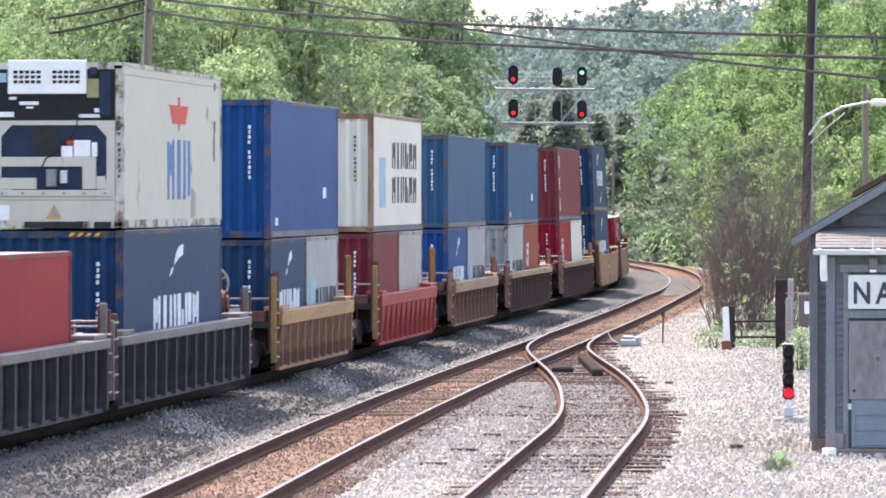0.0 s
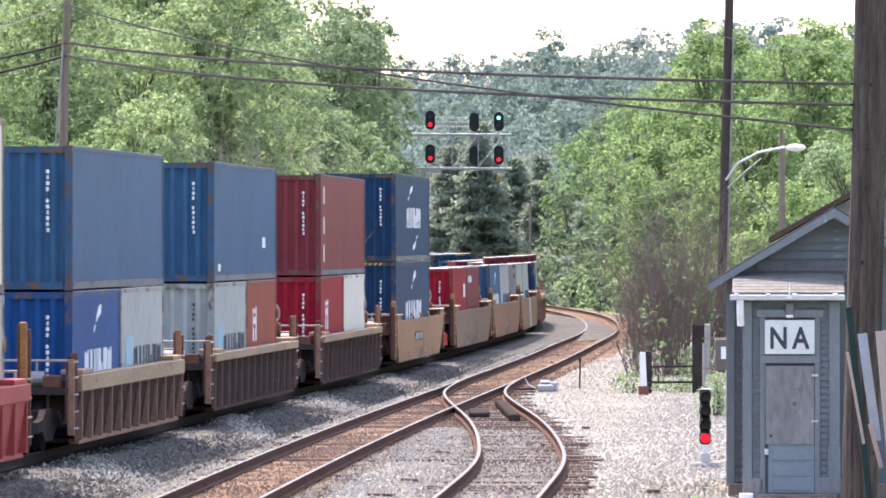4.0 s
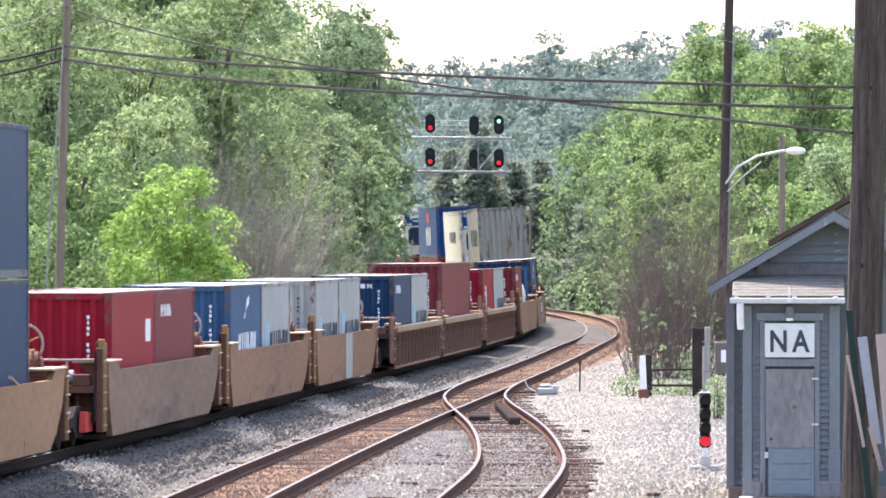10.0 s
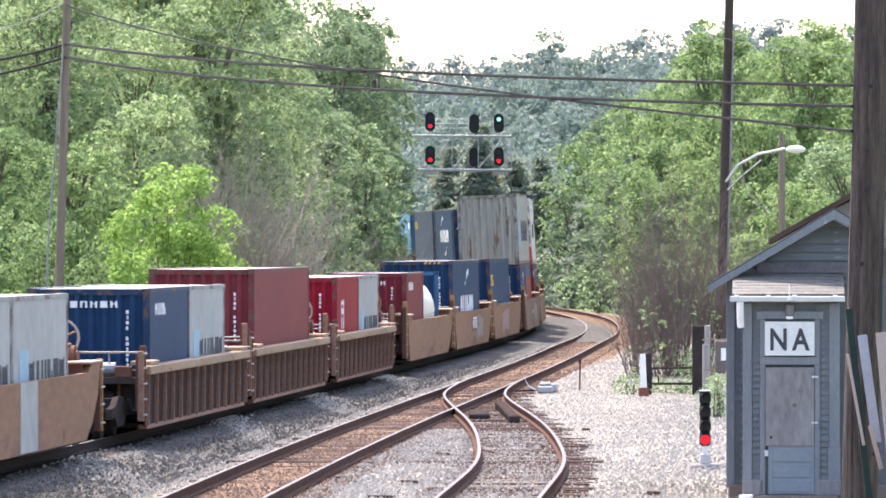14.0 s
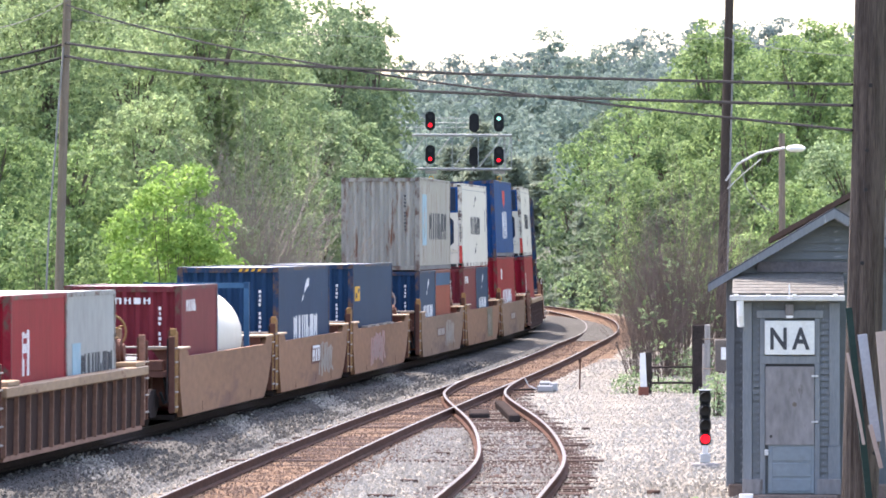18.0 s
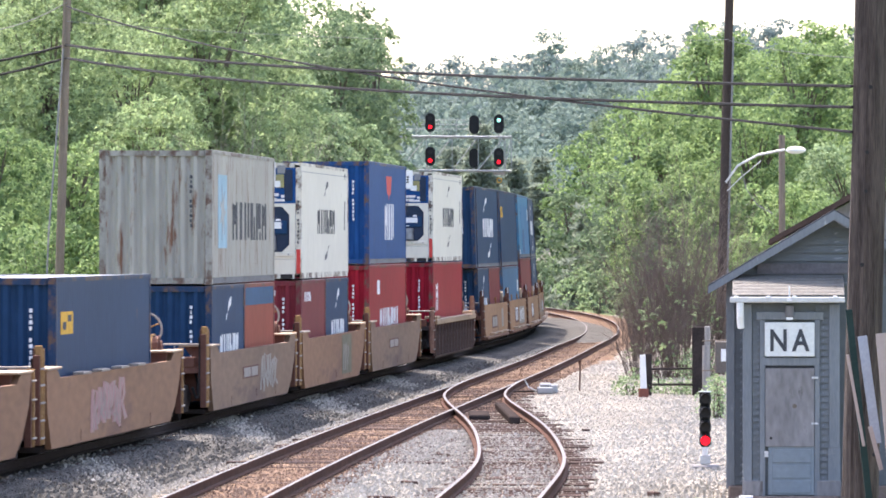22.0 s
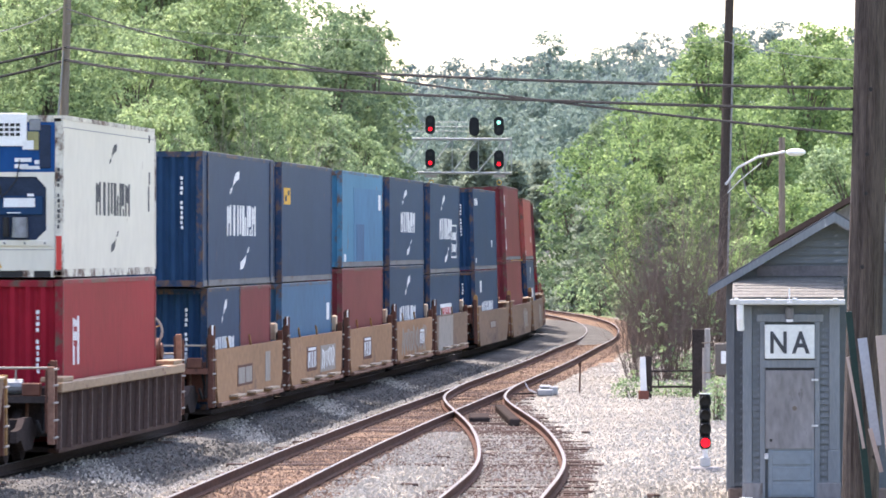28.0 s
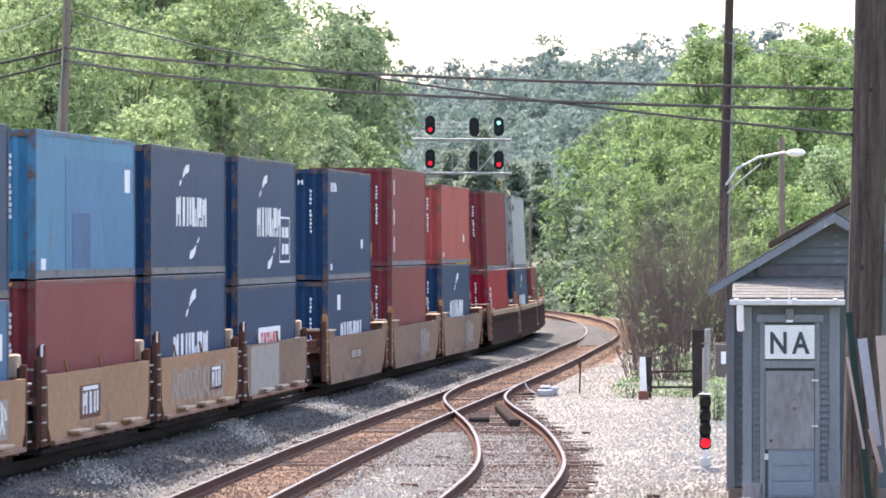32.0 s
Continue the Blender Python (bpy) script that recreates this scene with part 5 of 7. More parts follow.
            o = part("data_panel", boxes([(0, 0.004, -wd / 2, wd / 2, -hg / 2, hg / 2)]), M_WELL["brown"], ob, "dark framed panel")
            o.matrix_local = pose(face, y0, 0.95)
            for i in range(3):
                o = part("letter_block", letter_shape(i, wd * 0.21, hg * 0.66), M_MARK_W, ob)
                o.matrix_local = pose(face + 0.003, y0 + (i - 1) * wd * 0.27, 0.93)
            o = part("panel_bar", boxes([(0, 0.006, -wd * 0.36, wd * 0.36, -0.035, 0.035)]), M_MARK_W, ob)
            o.matrix_local = pose(face + 0.003, y0, 0.95 + hg * 0.40)
        elif f == "patch":
            o = part("repaint_patch", boxes([(0, 0.004, -1.9, 1.9, -0.33, 0.33)]), M_MARK_G, ob, "pale grey painted-over patch")
            o.matrix_local = pose(face, 2.6, 0.90)
            scrawl(ob, "pale spray-painted scrawl", M_MARK_W, face + 0.003, 2.6, 0.90, 3.4, 0.6, 5, 11, 0.02)
        elif f == "greyhalf":
            o = part("repaint_patch", boxes([(0, 0.004, -2.9, 2.9, -0.52, 0.56)]), M_MARK_G, ob, "large grey painted-over patch")
            o.matrix_local = pose(face, -2.8, 0.92)
        elif f == "fade":
            o = part("repaint_patch", boxes([(0, 0.004, -0.5, 0.5, -0.34, 0.34)]), M_MARK_G, ob, "pale scuffed patch")
            o.matrix_local = pose(face, 3.3, 0.98)
        elif f == "green":
            o = part("repaint_patch", boxes([(0, 0.004, -1.3, 1.3, -0.50, 0.52)]), mat("faded_green", (0.155, 0.145, 0.098), 0.8, 0, 0.25, 2, spots=0.4, spotcol=(0.19, 0.12, 0.08), spec=0.1), ob, "faded green painted patch")
            o.matrix_local = pose(face, 3.0, 0.84)
            scrawl(ob, "pale spray-painted scrawl", M_MARK_G, face + 0.004, 2.7, 0.8, 1.6, 0.8, 3, 6, 0.012)
        elif f == "redgear":
            o = part("truck_guard", prism([(-0.45, 0.32), (0.45, 0.32), (0.35, 0.66), (-0.35, 0.70)], 1.10, 1.22, "x"), M_MARK_R, ob, "red-painted truck guard")
            o.matrix_local = pose(0, -h - 0.75, 0)
        elif f == "sign":
            y0, wd, hg = (-1.0, 3.0, 0.27) if kind == "smooth" else (-1.2, 2.9, 0.46)
            o = part("data_panel", boxes([(0, 0.004, -wd / 2, wd / 2, -hg / 2, hg / 2)]), M_WELL["brown"], ob, "dark framed data panel")
            o.matrix_local = pose(face, y0, 0.88)
            for k in (-1, 1):
                o = part("data_plate", boxes([(0, 0.004, -wd * 0.21, wd * 0.21, -hg * 0.38, hg * 0.38)]), M_MARK_G, ob, "faded data lettering")
                o.matrix_local = pose(face + 0.003, y0 + k * wd * 0.235, 0.88)
    return ob


# unit centre along the track; wagon kind, colour, half length, extras; loads: (level, offset, what...)
UNITS = [
    (-134.3, "ribbed", "slate", 8.1, "", [("L", 0, "red", 40, 0, "small")]),
    (-116.7, "ribbed", "slate", 8.1, "", [("L", 0, "navy", 40, 1, "low+stripes"), ("R", "cream", "black", "eagle")]),
    (-97.0, "ribbed", "yellow", 6.5, "wheel", [("L", -3.08, "navy", 20, 0, "low"), ("L", 3.08, "palegrey", 20, 0, "lowstar"), ("U", 0, "blue", 40, 1, "small")]),
    (-77.2, "ribbed", "red", 6.9, "wheel", [("L", -3.08, "darkred", 20, 0, "small"), ("L", 3.08, "beige", 20, 0, "small"), ("U", 0, "white", 40, 1, "twoline", "rustgrey")]),
    (-57.5, "ribbed", "brown", 6.9, "wheel", [("L", -3.08, "blue", 20, 0, "low"), ("L", 3.08, "palegrey", 20, 0, "lowstar"), ("U", 0, "steelblue", 40, 0, "")]),
    (-37.0, "ribbed", "dark", 8.1, "", [("L", -3.08, "palegrey", 20, 0, "lowstar"), ("L", 3.08, "brick", 20, 0, "three"), ("U", 0, "steelblue", 40, 0, "small")]),
    (-14.3, "ribbed", "dark", 8.1, "", [("L", -3.08, "red", 20, 0, "three"), ("L", 3.08, "white", 20, 0, ""), ("U", 0, "brown", 40, 0, "ticks")]),
    (8.0, "smooth", "yellow", 8.5, "sign+hooks", [("L", 0, "navy", 40, 1, "low+stripes"), ("U", 0, "navy", 40, 0, "swoosh")]),
    (30.0, "smooth", "greytan", 8.3, "redgear", [("L", -3.06, "red", 20, 0, "corner"), ("L", 3.06, "darkred", 20, 0, "topword")]),
    (48.6, "smooth", "tan", 8.3, "", [("L", -3.06, "steelblue", 20, 0, "low"), ("L", 3.06, "palegrey", 20, 0, "lowstar")]),
    (67.0, "smooth", "tan", 8.3, "stripe", [("L", -3.06, "palegrey", 20, 0, "lowstar"), ("L", 3.06, "palegrey", 20, 0, "lowstar")]),
    (89.9, "ribbed", "brown", 8.2, "", [("L", -3.06, "navy", 20, 0, "topword"), ("L", 3.06, "palegrey", 20, 0, "lowstar")]),
    (107.8, "ribbed", "brown", 8.2, "", [("L", 0, "brown", 40, 1, "")]),
    (127.2, "ribbed", "brown", 8.3, "wheel", [("L", -3.06, "red", 20, 0, "three"), ("L", 3.06, "palegrey", 20, 0, "lowstar")]),
    (149.0, "smooth", "tan", 8.4, "", [("L", -3.06, "darkred", 20, 0, "topword"), ("T",)]),
    (167.2, "smooth", "tan", 8.4, "plate+grey", [("L", 0, "navy", 40, 1, "low+stripes")]),
    (186.0, "smooth", "tan", 8.8, "pink+plates", [("L", 0, "navy", 40, 1, "yellow")]),
    (208.0, "smooth", "greytan", 8.4, "sign+grey", [("L", -3.06, "navy", 20, 0, "low"), ("L", 3.06, "brick", 20, 0, "small+topband"), ("U", 0, "grey", 40, 1, "star")]),
    (226.3, "smooth", "tan", 8.2, "green", [("L", -3.06, "darkred", 20, 0, "topword"), ("L", 3.06, "navy", 20, 0, "low"), ("R", "white", "blue", "swoosh")]),
    (244.7, "smooth", "greytan", 8.3, "sign", [("L", 0, "red", 40, 1, "wordlow"), ("U", 0, "blue", 40, 1, "eagle")]),
    (267.0, "ribbed", "dark", 8.1, "", [("L", 0, "red", 40, 1, "three"), ("R", "white", "blue", "swoosh")]),
    (287.4, "stepped", "yellow", 6.45, "sign+fade", [("L", -3.06, "navy", 20, 0, "low"), ("L", 3.06, "darkred", 20, 0, "small"), ("U", 0, "navy", 45, 1, "swoosh")]),
    (302.0, "stepped", "yellow", 6.35, "plate+patch", [("L", 0, "skyblue", 40, 0, "corner"), ("U", 0, "navy", 40, 1, "yellow")]),
    (317.0, "stepped", "yellow", 6.35, "plate", [("L", 0, "brown", 40, 1, "ylabel+stripes"), ("U", 0, "lightblue", 40, 0, "panel+corner")]),
    (331.5, "stepped", "yellow", 6.35, "greylong+plateback", [("L", 0, "navy", 40, 1, "low+stripes"), ("U", 0, "navy", 40, 0, "swoosh")]),
    (346.0, "stepped", "greytan", 6.35, "greyhalf", [("L", 0, "navy", 40, 0, "panelword"), ("U", 0, "navy", 40, 1, "swoosh+box")]),
    (366.2, "smooth", "greytan", 8.3, "sign", [("L", 0, "navy", 40, 0, "wordlow"), ("U", 0, "navy", 40, 1, "topword+small")]),
    (385.3, "smooth", "greytan", 8.3, "grey", [("L", 0, "brown", 40, 1, ""), ("U", 0, "brown", 40, 1, "ticks+ylabel")]),
    (403.8, "smooth", "greytan", 8.3, "grey", [("L", 0, "navy", 40, 1, "low"), ("U", 0, "coral", 40, 0, "small")]),
    (426.0, "ribbed", "dark", 8.1, "", [("L", 0, "red", 40, 0, "three"), ("U", 0, "brown", 40, 1, "ylabel")]),
    (444.6, "ribbed", "dark", 8.1, "", [("L", 0, "navy", 40, 0, "low"), ("U", 0, "palegrey", 40, 1, "topword")]),
    (463.0, "ribbed", "dark", 8.1, "", [("L", 0, "brown", 40, 0, "small")]),
]


def build_train():
    for i, (c, kind, colour, half, extras, loads) in enumerate(UNITS):
        gap_front = c - UNITS[i - 1][0] - half - UNITS[i - 1][3] if i else 9
        gap_rear = UNITS[i + 1][0] - c - half - UNITS[i + 1][3] if i + 1 < len(UNITS) else 3
        coupled = gap_rear > 4
        car = well_car(kind, colour, half, 0.9 if gap_front > 4 else 0, 0.9 if coupled else gap_rear / 2, extras)
        MOVING.append((car, c, Matrix.Identity(4)))
        base = 0.24
        low = base
        for ld in loads:
            if ld[0] == "L":
                ob, hh = dry_box(ld[2], ld[3], ld[4], ld[5], False)
                low = base + hh
                MOVING.append((ob, c, pose(0, ld[1], base)))
            elif ld[0] == "T":
                ob, hh = tank_container()
                MOVING.append((ob, c, pose(0, 3.06, base)))
            elif ld[0] == "U":
                ob, hh = dry_box(ld[2], ld[3], ld[4], ld[5], True, paint(ld[6]) if len(ld) > 6 else None)
                MOVING.append((ob, c, pose(0, ld[1], low + 0.022)))
            else:
                ob, hh = reefer(ld[1], ld[2], ld[3])
                MOVING.append((ob, c, pose(0, 0, low + 0.022)))


build_train()


# ======== trees and shrubs ========
def cards(centres, normals, size, rng, long=1.5):
    """Leaf shapes: four-cornered, folded along the middle, one a place."""
    n = len(centres)
    up = rng.normal(size=(n, 3))
    a = np.cross(normals, up)
    a /= np.linalg.norm(a, axis=1)[:, None] + 1e-9
    b = np.cross(normals, a)
    s = size * rng.uniform(0.6, 1.35, (n, 1))
    v = np.empty((n, 4, 3))
    v[:, 0] = centres - a * s * 0.5 * long
    v[:, 1] = centres + b * s * 0.42 + normals * s * 0.16
    v[:, 2] = centres + a * s * 0.5 * long - normals * s * 0.12
    v[:, 3] = centres - b * s * 0.42 + normals * s * 0.16
    return v.reshape(-1, 3)


def card_mesh(name, v, material):
    me = bpy.data.meshes.new(name)
    n = len(v) // 4
    me.vertices.add(len(v))
    me.vertices.foreach_set("co", v.astype(np.float32).ravel())
    me.loops.add(len(v))
    me.loops.foreach_set("vertex_index", np.arange(len(v), dtype=np.int32))
    me.polygons.add(n)
    me.polygons.foreach_set("loop_start", np.arange(0, len(v), 4, dtype=np.int32))
    me.update(calc_edges=True)
    me.validate()
    me.materials.append(material)
    return me


def crown_points(rng, r, zc, hz, n, blob=0.25, flat=0.70, lumps=None):
    """Leaf places and facings of a crown: overlapping clumps in a lumpy dome, each leafy above and outside, with gaps between."""
    nb = lumps or int(36 + 10 * r * hz)
    d = rng.normal(size=(nb, 3))
    d /= np.linalg.norm(d, axis=1)[:, None]
    apex = max(5, nb // 9)
    d[:apex] = d[:apex] * np.array([0.55, 0.55, 0.2]) + np.array([0, 0, 1.0])
    d /= np.linalg.norm(d, axis=1)[:, None]
    br = blob * rng.uniform(0.65, 1.35, nb) * (0.75 + 0.30 * r)
    rad = np.where(rng.random((nb, 1)) < 0.80, rng.uniform(0.72, 0.94, (nb, 1)), rng.uniform(0.25, 0.7, (nb, 1)))
    rad *= 0.92 + 0.10 * np.sin(d[:, :1] * 3.1 + d[:, 1:2] * 4.3 + d[:, 2:] * 2.7 + rng.uniform(0, 6))
    rad /= (np.abs(d) ** 2.7).sum(1, keepdims=True) ** (1 / 2.7)
    c = d * rad * np.array([r, r, hz]) + np.array([0, 0, zc])
    w = br ** 2 * (1.0 - 0.45 * (d[:, 1] > 0.35))
    k = rng.choice(nb, n, p=w / w.sum())
    e = rng.normal(size=(n, 3)) + d[k] * 0.5 + np.array([0, -0.2, 0.55])
    e /= np.linalg.norm(e, axis=1)[:, None]
    q = e * rng.uniform(0.15, 1.0, (n, 1)) ** 0.45
    p = c[k] + q * br[k][:, None] * np.array([1.2, 1.2, flat])
    p[:, 2] -= 0.12 * br[k] * (q[:, 0] ** 2 + q[:, 1] ** 2) * 3
    p[:, 2] = np.maximum(p[:, 2], 0.05)
    nrm = e * 0.4 + rng.normal(size=(n, 3)) * 0.62 + np.array([0, -0.1, 0.40])
    nrm /= np.linalg.norm(nrm, axis=1)[:, None]
    return p, nrm, c


def inner_points(rng, r, zc, hz, n, reach=0.66):
    """Places and facings of the larger, shaded leaf sprays inside a crown."""
    d = rng.normal(size=(n, 3))
    d /= np.linalg.norm(d, axis=1)[:, None]
    p = d * rng.uniform(0.1, reach, (n, 1)) * np.array([r, r, hz]) + np.array([0, 0, zc])
    nrm = rng.normal(size=(n, 3)) + np.array([0, -0.5, 0.3])
    return p, nrm / np.linalg.norm(nrm, axis=1)[:, None]


def tree(x, y, top, r, tone, seed, low=0.04, dens=1.0, size=0.0, label="", lumps=None, sink=0.2):
    """A broadleaf tree: tapered trunk, limbs that reach into the crown, and many leaves."""
    rng = np.random.default_rng(seed)
    g = land(x, y) - sink
    H = top - g
    zc, hz = H * (1 + low) / 2, H * (1 - low) / 2
    size = size or max(0.10, 0.00056 * y)
    n = min(int(dens * 5.0 * r * (r + 2 * hz) / (size * size)), 30000)
    p, nrm, c = crown_points(rng, r, zc, hz, n, blob=0.26 if tone == "olive" else 0.33, lumps=lumps or (int(70 + 20 * r * hz) if tone == "olive" else None))
    ob = thing("tree", label or "broadleaf tree in full summer leaf on the wooded bank", "tree", pose(x, y, g), group="trees along the railway")
    bm = bmesh.new()
    tr = 0.035 * H ** 0.8 * 0.45 + 0.05
    spine = [(0.25 * math.sin(i * 1.3 + seed), 0.25 * math.cos(i * 1.1 + seed), H * 0.86 * i / 6) for i in range(7)]
    for i in range(6):
        rod(bm, spine[i], spine[i + 1], tr * (1 - i / 6.5), tr * (1 - (i + 1) / 6.5), 7)
    for j in range(min(14, len(c))):
        q = c[j]
        f = min(0.8, max(0.15, (q[2] / (H * 0.86)) - 0.28))
        k = min(5, int(f * 6))
        a = Vector(spine[k])
        mid = (a + Vector(q)) / 2 + Vector((0, 0, 0.12 * r))
        rod(bm, a, mid, tr * 0.38, tr * 0.24, 5)
        rod(bm, mid, Vector(q), tr * 0.24, tr * 0.07, 5)
    part("trunk", bm, M_BARK, ob)
    pi, ni = inner_points(rng, r, zc, hz, n // 14)
    leaves = np.concatenate([cards(p, nrm, size, rng), cards(pi, ni, size * 2.2, rng)])
    part("crown", card_mesh("crown", leaves, M_LEAF[tone]), None, ob)
    return ob


def conifer(x, y, top, r, seed):
    rng = np.random.default_rng(seed)
    g = land(x, y) - 0.2
    H = top - g
    ob = thing("pine_tree", "dark green pine tree with drooping layered boughs", "tree", pose(x, y, g), group="trees along the railway")
    bm = bmesh.new()
    rod(bm, (0, 0, 0), (0, 0, H * 0.97), 0.28, 0.03, 8)
    pts, nr = [], []
    levels = int(H / 0.62)
    for i in range(levels):
        z = H * (0.08 + 0.9 * i / levels)
        rr = r * (1 - (z / H) ** 1.35) + 0.2
        nb = rng.integers(5, 9)
        for k in range(nb):
            a = rng.uniform(0, 6.283)
            l = rr * rng.uniform(0.65, 1.1)
            tip = Vector((math.cos(a) * l, math.sin(a) * l, z - 0.12 * l))
            rod(bm, (0, 0, z), tip, 0.05, 0.012, 4)
            m = int(62 * l)
            u = rng.uniform(0.15, 1.0, m)
            w = rng.normal(size=(m, 3)) * np.array([0.3, 0.3, 0.12])
            pts.append(np.array([0, 0, z]) + u[:, None] * (np.array(tip) - np.array([0, 0, z])) + w)
            nr.append(rng.normal(size=(m, 3)) * 0.8 + np.array([0, -0.3, 0.6]))
    p, nrm = np.concatenate(pts), np.concatenate(nr)
    nrm /= np.linalg.norm(nrm, axis=1)[:, None]
    part("trunk", bm, M_BARK, ob)
    part("crown", card_mesh("crown", cards(p, nrm, 0.23, rng, 2.4), M_LEAF["pine"]), None, ob)


def bare_shrub(x, y, top, r, seed, material, n=130, leafy=0, thick=0.014):
    """A leafless thicket: fanned stems that fork into fine twigs."""
    rng = np.random.default_rng(seed)
    g = land(x, y) - 0.1
    H = top - g
    stems, twigs = ([], []), ([], [])

    def twig(a, b, r0, r1, verts, faces):
        d = b - a
        u = np.cross(d, (0.3, 0.9, 0.2))
        u /= np.linalg.norm(u) + 1e-9
        w = np.cross(d, u)
        w /= np.linalg.norm(w) + 1e-9
        i = len(verts)
        for q, rr in ((a, r0), (b, r1)):
            for k in range(3):
                t = 2.0944 * k
                verts.append(q + u * rr * math.cos(t) + w * rr * math.sin(t))
        faces.extend([(i, i + 1, i + 4, i + 3), (i + 1, i + 2, i + 5, i + 4), (i + 2, i, i + 3, i + 5)])

    def grow(a, d, l, rr, depth):
        b = a + d * l
        twig(a, b, rr, rr * 0.6, *(stems if depth > 1 else twigs))
        if depth == 0:
            return
        for _ in range(rng.integers(2, 5)):
            u = rng.uniform(0.35, 1.0)
            e = d + rng.normal(size=3) * 0.34 + np.array([0, 0, 0.1])
            grow(a + d * l * u, e / np.linalg.norm(e), l * rng.uniform(0.45, 0.75), rr * 0.5, depth - 1)

    for _ in range(n):
        ang, q = rng.uniform(0, 6.283), rng.uniform(0, 1) ** 0.5
        a = np.array([math.cos(ang) * q * r * 0.75, math.sin(ang) * q * r * 0.75, 0])
        d = np.array([math.cos(ang) * q * 0.28, math.sin(ang) * q * 0.28, 1.0]) + rng.normal(size=3) * 0.08
        hh = H * rng.uniform(0.30, 0.66) * (1 - 0.35 * q)
        grow(a, d / np.linalg.norm(d), hh, thick, 3)
    ob = thing("bare_shrub", "leafless brown thicket of fine twigs at the trackside", "shrub", pose(x, y, g), group="thickets at the trackside")
    for nm, (verts, faces) in (("branching", stems), ("brushwood", twigs)):
        me = bpy.data.meshes.new(nm)
        me.from_pydata([tuple(v) for v in verts], [], faces)
        me.materials.append(material)
        part(nm, me, None, ob)
    if leafy:
        p, nrm, _ = crown_points(rng, r * 0.9, H * 0.3, H * 0.28, leafy, 0.25)
        part("foliage", card_mesh("foliage", cards(p, nrm, 0.13, rng), M_LEAF["mid"]), None, ob, "low green leaves")


def bush(x, y, top, r, tone, seed, dens=1.0, label="low green bush at the trackside"):
    rng = np.random.default_rng(seed)
    g = land(x, y) - 0.15
    H = top - g
    size = max(0.05, 0.00040 * y) if top < 1.3 and y < 170 else max(0.10, 0.00068 * y)
    n = min(16000, int(dens * (4.0 if size < 0.09 else 2.6) * r * (r + H) / (size * size)))
    p, nrm, c = crown_points(rng, r, H * 0.5, H * 0.5, n, 0.4)
    ob = thing("bush", label, "bush", pose(x, y, g), group="bushes at the trackside")
    bm = bmesh.new()
    for j in range(min(10, len(c))):
        rod(bm, (0.1 * math.cos(j), 0.1 * math.sin(j), 0), Vector(c[j]), 0.03, 0.008, 5)
    part("branching", bm, M_BARK, ob)
    part("foliage", card_mesh("foliage", cards(p, nrm, size, rng), M_LEAF[tone]), None, ob)


